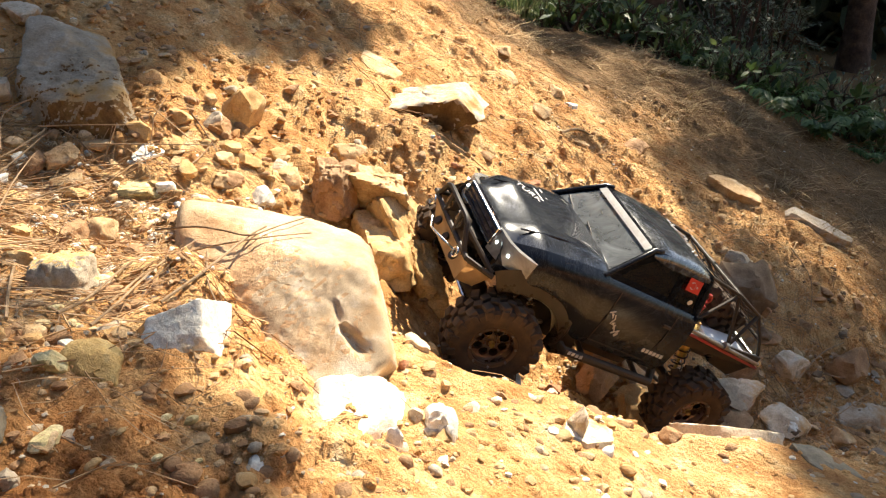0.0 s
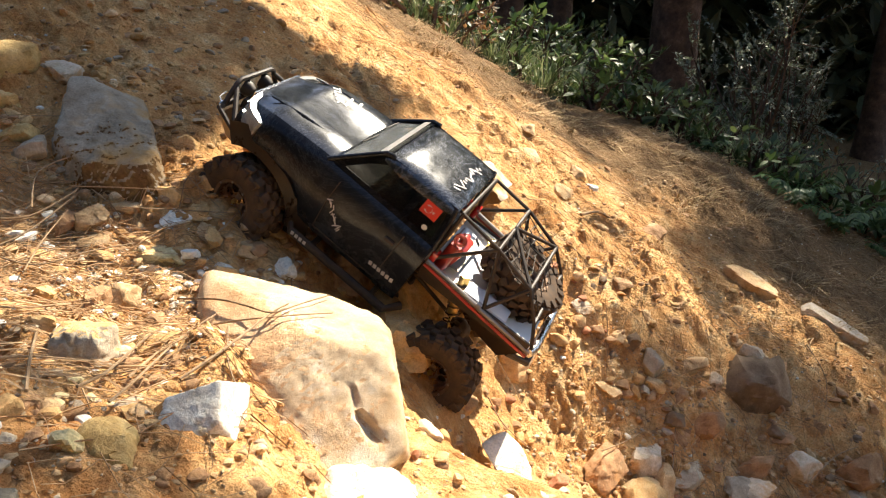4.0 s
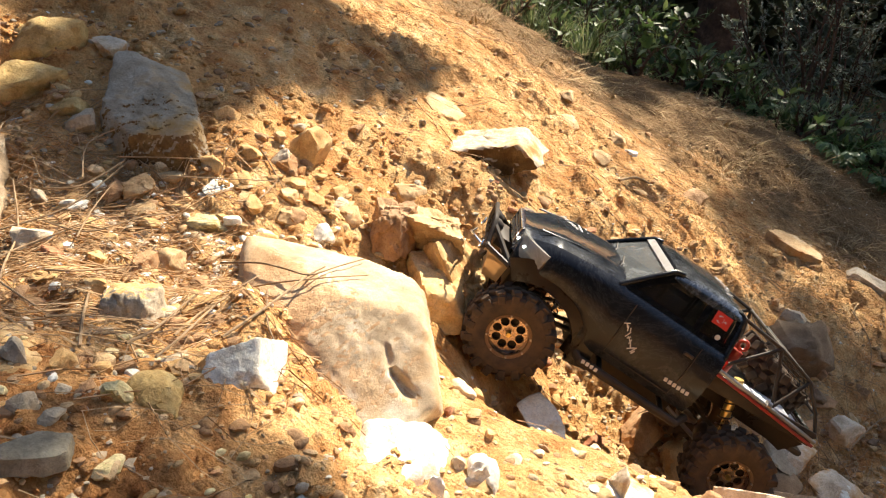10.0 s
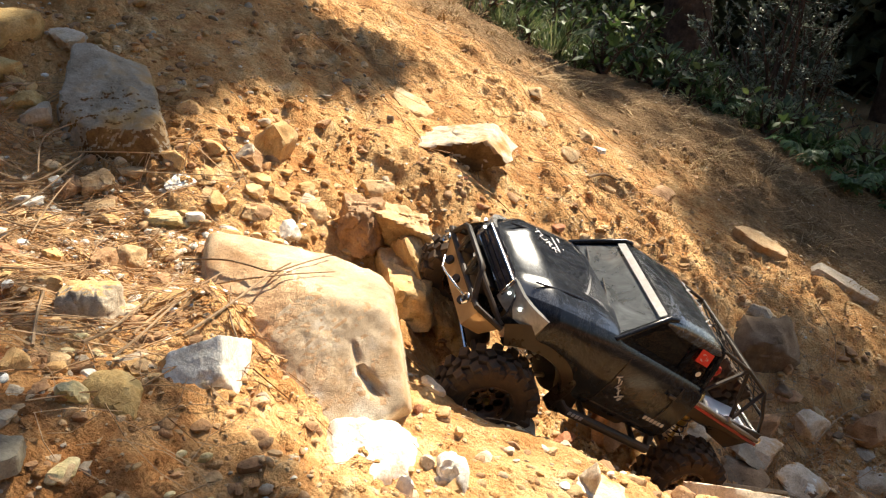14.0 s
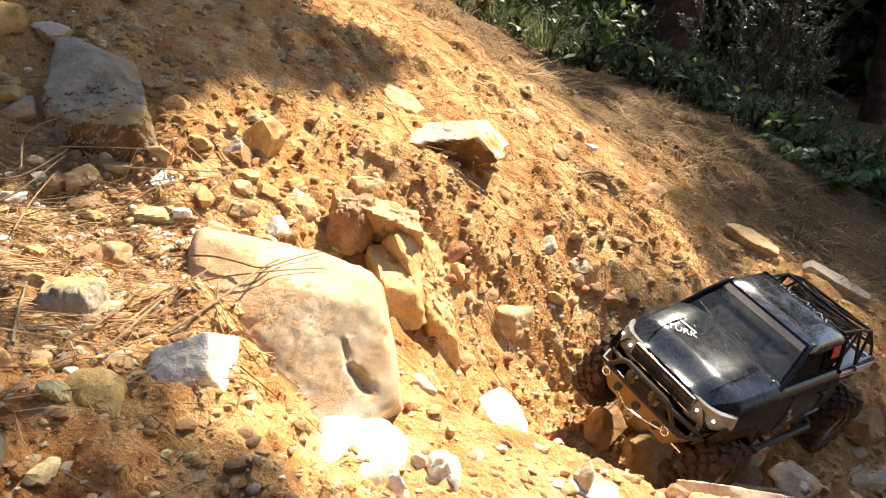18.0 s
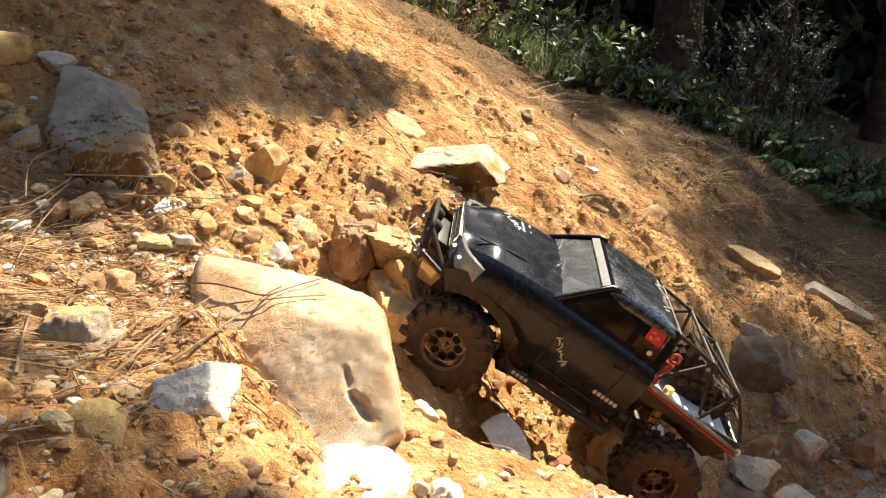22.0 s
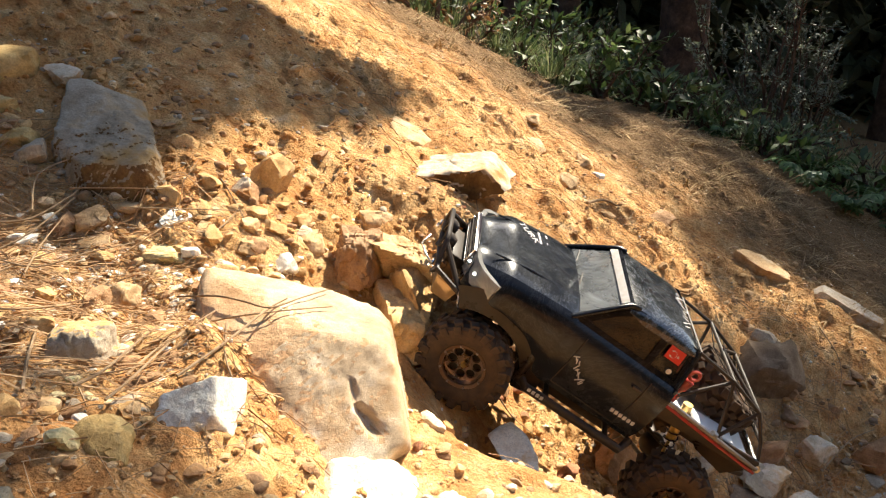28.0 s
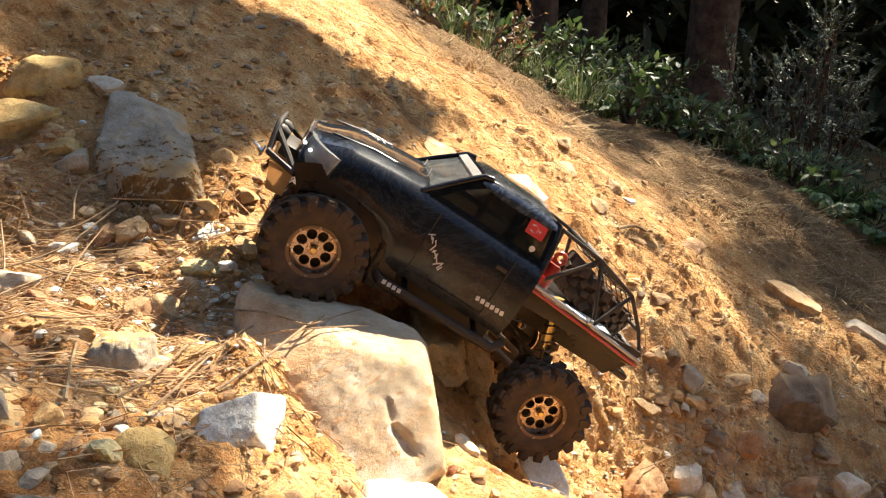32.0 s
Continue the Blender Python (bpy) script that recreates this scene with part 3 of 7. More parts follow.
NOTCH = [((-0.079, 0.5949, 0.2824), (-0.0713, 0.5759, 0.2664), 0.0030, 0.003), ((-0.0713, 0.5759, 0.2664), (-0.0559, 0.5621, 0.2534), 0.0052, 0.008)]
boulder("boulder", "large beige sandstone boulder with a sunlit white top and notched face", "boulder", (-0.113, 0.6595, 0.23), [
    ((0.1, -0.62, 0.78), (-0.068, 0.576, 0.266)), ((-0.16, -0.36, 0.92), (-0.1397, 0.6215, 0.3094)), ((0.22, 0.05, 0.97), (-0.084, 0.6253, 0.3072)), ((0.72, 0.12, 0.68), (-0.0442, 0.6268, 0.2933)),
    ((0.985, 0.10, 0.14), (-0.040, 0.6, 0.28)), ((0.45, 0.85, 0.25), (-0.0948, 0.7229, 0.3047)), ((-0.93, -0.25, 0.3), (-0.222, 0.66, 0.31)), ((0.1, 0.95, 0.3), (-0.2, 0.735, 0.33)),
    ((-0.75, -0.60, 0.3), (-0.175, 0.597, 0.288)), ((0, 0, -1), (-0.12, 0.66, 0.15)), ((0.12, -0.93, 0.25), (-0.05, 0.538, 0.228)), ((0.75, -0.65, 0.1), (-0.036, 0.55, 0.23)), ((-0.35, -0.1, 0.93), (-0.215, 0.7, 0.338)),
    ((-0.30, -0.72, 0.62), (-0.118, 0.556, 0.258)), ((0.62, -0.52, -0.58), (-0.0294, 0.5573, 0.2462)),
], seed=4, sub=6, p=38.0, worn=0.0017, scale=44, grooves=NOTCH, skin=((-0.16, -0.36, 0.92), 0.950, "lobe", -0.35))
boulder("grey_boulder", "grey flat-topped boulder with a rusty front in the bank", "slab", (-0.375, 0.905, 0.395), [
    ((0.10, -0.48, 0.87), (-0.345, 0.851, 0.411)), ((0.06, -0.98, 0.12), (-0.345, 0.846, 0.40)), ((0.80, -0.45, 0.30), (-0.316, 0.86, 0.405)),
    ((-0.95, -0.25, 0.2), (-0.437, 0.9, 0.43)), ((0.0, 0.85, 0.5), (-0.39, 0.975, 0.482)), ((0, 0, -1), (-0.38, 0.9, 0.33)), ((0.90, 0.32, 0.15), (-0.340, 0.93, 0.44)), ((-0.5, -0.8, 0.2), (-0.415, 0.862, 0.41)),
    ((0.50, -0.10, 0.86), (-0.333, 0.872, 0.423)),
], seed=9, p=34.0, worn=0.0034, scale=40, sub=6, skin=((0.5, -0.85, -0.3), 0.62, "rust_shade"))
# The dark skin on the overhanging front puts its shade into the colour.
boulder("ledge_stone", "pale ledge stone with a bright top and rusty overhanging front, shade in its colour", "pale", (0.022, 1.18, 0.300), [
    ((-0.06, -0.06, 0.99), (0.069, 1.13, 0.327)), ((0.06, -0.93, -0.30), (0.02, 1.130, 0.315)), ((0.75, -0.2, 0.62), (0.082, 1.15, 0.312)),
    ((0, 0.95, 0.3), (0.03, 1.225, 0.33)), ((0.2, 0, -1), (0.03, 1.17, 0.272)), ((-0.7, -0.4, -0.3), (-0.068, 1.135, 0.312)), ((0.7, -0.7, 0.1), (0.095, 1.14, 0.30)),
], seed=14, p=30.0, worn=0.004, scale=40, skin=((0, -1, -0.5), 0.80, "rust_shade"))
OUTCROP = new("outcrop")
tagged(OUTCROP, "tan layered sandstone outcrop with leaning blades rising from the gully side", "rock outcrop")
boulder("rock_layer", "", "tan", (-0.0428, 0.9132, 0.2644), [
    ((0.3451, -0.0123, 0.9385), (-0.0996, 0.88, 0.3084)), ((-0.331, -0.7881, -0.5191), (-0.0996, 0.88, 0.3084)), ((0.9, 0.15, 0.05), (-0.0155, 0.874, 0.2958)), ((0, 1, 0.05), (-0.0655, 0.934, 0.2958)),
    ((-0.9, 0.25, 0.1), (-0.1255, 0.874, 0.2958)), ((0.25, -0.95, 0.1), (-0.0275, 0.864, 0.2832)), ((-0.35, 0.35, 0.87), (-0.0996, 0.88, 0.3104)), ((0, 0, -1), (-0.0655, 0.874, 0.15)),
], seed=22, worn=0.0062, scale=44, p=30.0, under=OUTCROP)
boulder("rock_layer", "", "ochre", (-0.0166, 0.8771, 0.199), [
    ((0.7484, -0.3276, 0.5767), (-0.0467, 0.855, 0.279)), ((-0.853, -0.515, -0.0846), (-0.0467, 0.855, 0.279)), ((0.9, 0.15, 0.05), (0.0184, 0.835, 0.248)), ((0, 1, 0.05), (-0.0316, 0.905, 0.248)),
    ((-0.9, 0.25, 0.1), (-0.0816, 0.835, 0.248)), ((0.25, -0.95, 0.1), (-0.0124, 0.811, 0.217)), ((-0.35, 0.35, 0.87), (-0.0467, 0.855, 0.281)), ((0, 0, -1), (-0.0316, 0.835, 0.1)),
], seed=27, worn=0.0062, scale=44, p=30.0, sub=6, under=OUTCROP)
boulder("rock_layer", "rusty orange broken face", "ochre", (-0.0437, 0.8562, 0.2074), [
    ((0.15, -0.95, 0.15), (-0.0368, 0.792, 0.2227)), ((0.3, -0.05, 0.95), (-0.037, 0.815, 0.2386)), ((0.9, -0.1, 0.2), (-0.012, 0.805, 0.2027)), ((-0.9, -0.3, 0.15), (-0.0609, 0.805, 0.2205)), ((0, 1, 0), (-0.0368, 0.89, 0.2227)), ((0.1, -0.25, -0.95), (-0.026, 0.8, 0.1891)),
], seed=29, worn=0.0062, scale=44, p=30.0, under=OUTCROP)
boulder("rock_layer", "", "brown", (-0.1019, 0.8954, 0.2881), [
    ((-0.25, -0.95, 0.2), (-0.1106, 0.865, 0.2894)), ((0.1, -0.1, 0.98), (-0.103, 0.875, 0.3067)), ((0.9, -0.3, 0), (-0.0839, 0.87, 0.2841)), ((-0.9, -0.2, 0.3), (-0.1176, 0.87, 0.2911)), ((0, 1, 0), (-0.1109, 0.915, 0.2741)), ((0, 0, -1), (-0.1024, 0.85, 0.2538)),
], seed=30, worn=0.0062, scale=44, p=30.0, under=OUTCROP)
boulder("slab_stone", "white angular slab leaning on the near side of the gully", "white", (0.0788, 0.7589, 0.0949), [
    ((0.1, -0.42, 0.9), (0.0768, 0.748, 0.1067)), ((-0.628, 0.444, 0.639), (0.0523, 0.767, 0.1183)), ((-0.343, 0.511, 0.788), (0.0661, 0.7765, 0.1212)), ((0.677, 0.329, 0.658), (0.0818, 0.773, 0.1178)), ((0.894, 0.153, 0.42), (0.0948, 0.753, 0.107)),
    ((0.993, -0.113, 0.044), (0.0989, 0.7307, 0.0961)), ((-0.12, -0.557, -0.822), (0.088, 0.7212, 0.0929)), ((-0.591, -0.413, -0.693), (0.0701, 0.727, 0.0976)), ((-0.858, -0.23, -0.459), (0.0544, 0.7468, 0.1086)), ((-0.1, 0.42, -0.9), (0.0788, 0.76, 0.0787)),
], seed=31, p=40.0, worn=0.0012, scale=42, sub=5)
boulder("white_stone", "broad white quartz stone lying below the boulder", "white", (-0.066, 0.518, 0.209), [
    ((0.15, -0.36, 0.92), (-0.066, 0.512, 0.236)), ((0.85, -0.1, 0.5), (-0.026, 0.52, 0.216)), ((-0.5, -0.2, 0.8), (-0.092, 0.51, 0.236)),
    ((0.2, -0.85, 0.5), (-0.05, 0.474, 0.222)), ((0, 0.95, 0.3), (-0.06, 0.545, 0.222)), ((0, 0, -1), (-0.06, 0.53, 0.18)), ((-0.6, -0.6, 0.5), (-0.097, 0.488, 0.228)), ((0.6, -0.7, 0.3), (-0.036, 0.499, 0.216)),
], seed=33, p=26.0, worn=0.0028, scale=42, sub=5)
boulder("kite_stone", "grey-white angular stone with an orange edge in loose soil", "white", (-0.1774, 0.5072, 0.301), [
    ((0.2, -0.75, 0.62), (-0.181, 0.489, 0.3172)), ((-0.35, 0.55, 0.75), (-0.1827, 0.5005, 0.3317)), ((0.9, -0.1, 0.2), (-0.1616, 0.5013, 0.3258)), ((-0.8, -0.35, 0.45), (-0.1989, 0.4846, 0.3177)),
    ((0.55, -0.75, -0.2), (-0.1698, 0.4835, 0.307)), ((0, 0.6, -0.8), (-0.181, 0.519, 0.2822)), ((0, -0.7, -0.7), (-0.1835, 0.4758, 0.302)),
], seed=36, p=40.0, worn=0.0013, scale=40, sub=5, skin=((-0.85, 0.15, 0.45), 0.80, "ochre"))
boulder("capped_stone", "rounded blue-grey stone with an ochre cap beside dry twigs", "grey", (-0.2874, 0.5667, 0.3278), [
    ((0.12, -0.9, 0.42), (-0.2843, 0.548, 0.3324)), ((0.05, 0.15, 0.98), (-0.2847, 0.5555, 0.3486)), ((0.45, -0.2, 0.85), (-0.2706, 0.5549, 0.3432)), ((0.95, -0.1, 0.1), (-0.2654, 0.5482, 0.3275)),
    ((-0.95, -0.2, 0.1), (-0.3022, 0.5461, 0.3335)), ((-0.5, 0, 0.85), (-0.2978, 0.5528, 0.3466)), ((0, 1, 0), (-0.2843, 0.588, 0.3324)), ((0, 0, -1), (-0.2836, 0.537, 0.3087)),
], seed=37, p=16.0, worn=0.003, scale=50, sub=5, skin=((0.2, 0.3, 0.93), 0.72, "ochre"))
bedded("flat_stone", "flat tan slab bedded flush in the upper slope", "tan", -0.046, 1.27, 0.07, 0.085, 0.02, -20, 38, -0.008)
bedded("flat_stone", "long pale slab lying on the shaded far slope", "pale", 0.770, 1.372, 0.15, 0.055, 0.03, -86, 41, 0.012)
bedded("flat_stone", "tan slab lying on the far slope", "tan", 0.615, 1.42, 0.12, 0.055, 0.026, -80, 42, 0.008)
bedded("flat_stone", "smooth olive-grey flat stone lying in loose soil", "olive", -0.257, 0.362, 0.052, 0.026, 0.012, -48, 43, 0.006)
bedded("flat_stone", "pale stone plate lying flush on the near lip", "pale", 0.128, 0.55, 0.04, 0.065, 0.02, 20, 44, 0.003)
bedded("flat_stone", "grey stone plate half covered by soil", "olive", 0.375, 0.585, 0.11, 0.045, 0.02, -10, 45, -0.004)
bedded("flat_stone", "long cream slab on the edge of the gully", "pale", 0.298, 0.652, 0.11, 0.026, 0.02, 5, 46, 0.004)


def rotten_log():
    """A pale weathered piece of trunk that lies half buried."""
    bm = bmesh.new()
    rings = []
    a, b = Vector((-0.533, 0.81, bank(-0.533, 0.81) + 0.004)), Vector((-0.490, 0.70, bank(-0.490, 0.70) - 0.006))
    way = (b - a).normalized()
    u = way.orthogonal().normalized()
    w = way.cross(u)
    for i in range(25):
        p = a.lerp(b, i / 24)
        ring = []
        for k in range(20):
            t = 2 * math.pi * k / 20
            q = u * math.cos(t) + w * math.sin(t)
            r = 0.023 * (1 + 0.34 * noise.noise(p * 20 + q * 0.9) + 0.22 * noise.noise(Vector((math.cos(t) * 3, math.sin(t) * 3, i * 0.25))) + 0.12 * noise.noise(p * 70 + q * 3))
            ring.append(bm.verts.new(p + q * r))
        rings.append(ring)
    for r0, r1 in zip(rings, rings[1:]):
        for k in range(20):
            bm.faces.new((r0[k], r0[(k + 1) % 20], r1[(k + 1) % 20], r1[k]))
    bm.faces.new(rings[0][::-1])
    bm.faces.new(rings[-1])
    ob = part("log", bm, LOGWOOD)
    tagged(ob, "pale weathered log half buried in litter", "log")


rotten_log()
stone("tan", -0.362, 0.797, 0.374, 0.035, 0.025, 0.035, -10, 607)
stone("ochre", -0.215, 0.953, 0.366, 0.058, 0.042, 0.065, 9, 134)
stone("pale", -0.234, 0.911, 0.360, 0.033, 0.024, 0.038, -2, 619)
stone("pale", -0.462, 1.007, 0.483, 0.055, 0.040, 0.025, 5, 641)
stone("brown", -0.443, 0.984, 0.469, 0.023, 0.017, 0.014, 12, 68)
stone("ochre", 0.124, 0.765, 0.094, 0.040, 0.034, 0.038, 13, 14)
stone("red", 0.123, 0.700, 0.098, 0.026, 0.020, 0.022, 30, 15)
stone("moss", -0.225, 0.455, 0.319, 0.052, 0.038, 0.025, 5, 266)
stone("green", -0.240, 0.438, 0.329, 0.026, 0.019, 0.025, 10, 240)
stone("tanwhite", 0.107, 0.996, 0.095, 0.084, 0.061, 0.036, -13, 735)
stone("tan", 0.032, 0.977, 0.176, 0.041, 0.030, 0.029, 5, 554)
stone("white", -0.119, 0.901, 0.272, 0.021, 0.015, 0.014, 10, 488)
stone("white", 0.035, 1.096, 0.227, 0.020, 0.014, 0.009, 0, 655)
stone("white", 0.057, 1.106, 0.216, 0.023, 0.016, 0.009, -16, 238)
stone("tan", 0.180, 1.479, 0.294, 0.058, 0.042, 0.025, 15, 156)
stone("tan", 0.233, 1.406, 0.244, 0.050, 0.036, 0.019, 8, 400)
stone("tan", 0.277, 1.490, 0.245, 0.043, 0.031, 0.024, 22, 16)
stone("white", 0.300, 1.471, 0.225, 0.035, 0.025, 0.015, 17, 796)
stone("brown", 0.429, 1.444, 0.149, 0.063, 0.045, 0.022, -21, 164)
stone("ochre", -0.362, 0.631, 0.335, 0.053, 0.038, 0.012, 23, 606)
stone("brown", -0.312, 0.657, 0.325, 0.033, 0.024, 0.039, -23, 309)
stone("tan", -0.295, 0.693, 0.319, 0.040, 0.029, 0.030, 24, 32)
stone("tan", -0.213, 0.831, 0.316, 0.044, 0.031, 0.024, -8, 485)
stone("white", -0.175, 0.830, 0.293, 0.044, 0.032, 0.028, 13, 737)
stone("tan", -0.160, 0.907, 0.299, 0.039, 0.028, 0.022, -1, 732)
stone("white", -0.292, 0.828, 0.351, 0.036, 0.026, 0.013, 25, 438)
stone("tan", -0.251, 0.842, 0.337, 0.052, 0.037, 0.015, 0, 746)
stone("tan", -0.312, 0.803, 0.352, 0.028, 0.020, 0.012, 11, 456)
stone("ochre", -0.242, 0.606, 0.314, 0.038, 0.027, 0.014, -17, 900)
stone("brown", -0.212, 0.575, 0.312, 0.027, 0.020, 0.022, -2, 100)
stone("white", -0.204, 0.600, 0.310, 0.025, 0.018, 0.015, -23, 140)
stone("ochre", -0.285, 0.459, 0.341, 0.024, 0.017, 0.020, 6, 223)
stone("white", 0.004, 0.510, 0.219, 0.031, 0.022, 0.023, -9, 689)
stone("red", 0.153, 0.863, -0.008, 0.034, 0.024, 0.020, 2, 798)
stone("white", -0.155, 0.541, 0.284, 0.012, 0.008, 0.011, 15, 876)
stone("white", -0.116, 0.409, 0.271, 0.019, 0.013, 0.010, -6, 432)
stone("pale", -0.108, 0.455, 0.266, 0.016, 0.012, 0.007, 7, 854)
stone("green", -0.221, 0.378, 0.315, 0.020, 0.015, 0.008, -1, 588)
stone("tan", 0.201, 1.081, 0.096, 0.049, 0.035, 0.014, -3, 547)
stone("pale", 0.228, 1.126, 0.126, 0.041, 0.029, 0.013, 12, 418)
stone("tan", 0.339, 1.166, 0.095, 0.030, 0.022, 0.011, 12, 238)
stone("pale", -0.014, 0.656, 0.215, 0.031, 0.022, 0.010, -4, 699)
stone("moss", -0.533, 0.976, 0.496, 0.085, 0.061, 0.056, -24, 877)
stone("moss", -0.541, 0.906, 0.455, 0.104, 0.056, 0.046, 22, 621)
stone("ochre", -0.491, 0.906, 0.449, 0.028, 0.020, 0.025, 17, 713)
stone("moss", -0.469, 0.885, 0.431, 0.039, 0.028, 0.032, -15, 716)
stone("grey", -0.453, 0.863, 0.418, 0.037, 0.027, 0.029, -5, 555)
stone("pale", -0.432, 0.687, 0.346, 0.045, 0.033, 0.031, 11, 583)
stone("red", -0.401, 0.667, 0.337, 0.029, 0.021, 0.018, -19, 731)
stone("ochre", -0.376, 0.631, 0.335, 0.077, 0.055, 0.014, 16, 217)
stone("pale", -0.344, 0.519, 0.353, 0.019, 0.013, 0.014, 15, 852)
stone("ochre", -0.338, 0.473, 0.348, 0.069, 0.050, 0.008, 11, 274)
stone("ochre", -0.320, 0.457, 0.342, 0.090, 0.065, 0.015, -7, 128)
stone("greyround", -0.275, 0.326, 0.347, 0.024, 0.017, 0.033, -21, 494)
stone("grey", -0.232, 0.349, 0.324, 0.015, 0.011, 0.016, 15, 496)
stone("grey", -0.282, 0.403, 0.343, 0.019, 0.014, 0.019, -20, 353)
stone("grey", -0.267, 0.401, 0.335, 0.018, 0.013, 0.009, -21, 421)
stone("white", -0.518, 0.862, 0.422, 0.029, 0.021, 0.009, -16, 21)
stone("tan", -0.267, 0.474, 0.329, 0.021, 0.015, 0.013, -7, 438)
stone("tan", -0.218, 0.494, 0.314, 0.022, 0.016, 0.013, 24, 426)
stone("dark", 0.531, 1.149, -0.031, 0.125, 0.090, 0.076, -18, 46)
stone("brown", 0.419, 1.059, -0.041, 0.053, 0.038, 0.061, 13, 630)
stone("pale", 0.307, 0.976, -0.050, 0.074, 0.053, 0.047, 23, 47)
stone("tan", 0.319, 0.936, -0.074, 0.062, 0.044, 0.056, -1, 736)
stone("ochre", 0.277, 0.903, -0.063, 0.091, 0.066, 0.040, 12, 339)
stone("grey", 0.457, 0.992, -0.114, 0.083, 0.060, 0.034, 10, 286)
stone("dark", 0.439, 0.947, -0.127, 0.092, 0.066, 0.026, 7, 242)
stone("brown", 0.499, 1.041, -0.106, 0.068, 0.049, 0.051, -23, 318)
stone("brown", 0.686, 1.076, -0.145, 0.091, 0.065, 0.065, -25, 79)
stone("brown", 0.778, 1.102, -0.167, 0.061, 0.044, 0.020, -19, 615)
stone("pale", 0.683, 1.017, -0.189, 0.121, 0.087, 0.038, 9, 33)
stone("pale", 0.534, 0.966, -0.159, 0.079, 0.057, 0.032, -13, 418)
stone("brown", 0.226, 0.617, 0.102, 0.024, 0.017, 0.016, -7, 626)
stone("white", 0.003, 0.515, 0.218, 0.027, 0.020, 0.019, -9, 160)
stone("ochre", 0.003, 0.675, 0.196, 0.017, 0.012, 0.016, 19, 44)
stone("brown", 0.031, 0.977, 0.176, 0.031, 0.023, 0.025, -4, 322)
stone("pale", 0.463, 0.991, -0.119, 0.080, 0.057, 0.035, -2, 142)
stone("grey", 0.371, 0.981, -0.077, 0.079, 0.057, 0.027, -1, 386)
stone("pale", 0.590, 1.065, -0.123, 0.063, 0.045, 0.052, 4, 891)
stone("brown", 0.455, 1.129, -0.004, 0.033, 0.023, 0.018, 8, 396)
stone("tan", 0.416, 1.135, 0.025, 0.046, 0.033, 0.026, 16, 888)
stone("brown", 0.087, 1.055, 0.161, 0.059, 0.042, 0.040, 13, 698)
stone("tan", 0.001, 0.903, 0.202, 0.044, 0.032, 0.076, 10, 106)
stone("pale", -0.016, 0.522, 0.222, 0.018, 0.013, 0.010, 14, 831)
stone("white", 0.011, 0.494, 0.216, 0.013, 0.010, 0.018, 7, 278)
stone("red", -0.026, 0.597, 0.221, 0.011, 0.008, 0.016, 2, 650)
stone("grey", -0.315, 0.453, 0.353, 0.020, 0.014, 0.019, 21, 733)
stone("white", 0.542, 0.968, -0.160, 0.036, 0.026, 0.021, -10, 309)
stone("white", 0.538, 0.959, -0.159, 0.039, 0.028, 0.028, 2, 265)
stone("brown", 0.369, 1.037, -0.044, 0.054, 0.039, 0.018, 8, 311)
stone("brown", 0.418, 1.098, -0.009, 0.030, 0.022, 0.022, 10, 348)
stone("brown", 0.563, 1.099, -0.088, 0.040, 0.029, 0.019, -25, 808)
stone("brown", 0.634, 1.126, -0.086, 0.034, 0.025, 0.023, 1, 594)
stone("brown", 0.231, 0.924, -0.032, 0.069, 0.050, 0.036, -5, 21)
stone("tan", 0.258, 1.043, 0.027, 0.043, 0.031, 0.018, -1, 631)
stone("brown", 0.372, 1.082, -0.002, 0.044, 0.032, 0.021, 12, 648)
stone("tan", 0.281, 1.112, 0.083, 0.036, 0.026, 0.020, -17, 62)
stone("tan", -0.382, 0.763, 0.356, 0.040, 0.029, 0.012, 15, 643)
stone("pale", -0.457, 0.766, 0.367, 0.019, 0.013, 0.018, -4, 478)
stone("tan", -0.281, 0.573, 0.318, 0.024, 0.018, 0.011, -3, 696)
stone("ochre", -0.246, 0.602, 0.315, 0.023, 0.016, 0.018, -3, 624)
stone("brown", -0.248, 0.564, 0.317, 0.022, 0.016, 0.014, 20, 286)
stone("white", -0.205, 0.602, 0.311, 0.020, 0.015, 0.016, 22, 502)
stone("brown", -0.259, 0.656, 0.311, 0.027, 0.020, 0.013, -24, 604)
stone("tan", -0.303, 0.628, 0.316, 0.024, 0.017, 0.013, -22, 693)
stone("pale", -0.335, 0.650, 0.326, 0.011, 0.008, 0.008, -24, 379)
stone("tan", -0.187, 0.469, 0.304, 0.008, 0.006, 0.009, -9, 644)
stone("grey", -0.216, 0.396, 0.314, 0.016, 0.012, 0.006, 4, 306)
stone("tan", -0.223, 0.376, 0.318, 0.021, 0.015, 0.008, 12, 616)
stone("tan", -0.087, 1.017, 0.292, 0.047, 0.034, 0.018, -5, 182)
stone("tan", -0.143, 0.971, 0.309, 0.034, 0.024, 0.015, -2, 190)
stone("ochre", -0.106, 0.888, 0.260, 0.028, 0.020, 0.018, -5, 777)
stone("red", 0.024, 1.006, 0.198, 0.040, 0.029, 0.019, -2, 865)
stone("brown", 0.075, 1.007, 0.139, 0.045, 0.033, 0.017, 13, 271)
stone("tan", 0.152, 1.129, 0.166, 0.049, 0.036, 0.012, -6, 807)
stone("pale", 0.173, 1.125, 0.159, 0.040, 0.029, 0.023, -1, 108)
stone("tan", 0.116, 1.095, 0.165, 0.035, 0.025, 0.010, 24, 833)
stone("brown", 0.300, 1.197, 0.140, 0.043, 0.031, 0.014, -24, 583)
stone("tan", 0.119, 1.183, 0.226, 0.059, 0.043, 0.009, 18, 753)
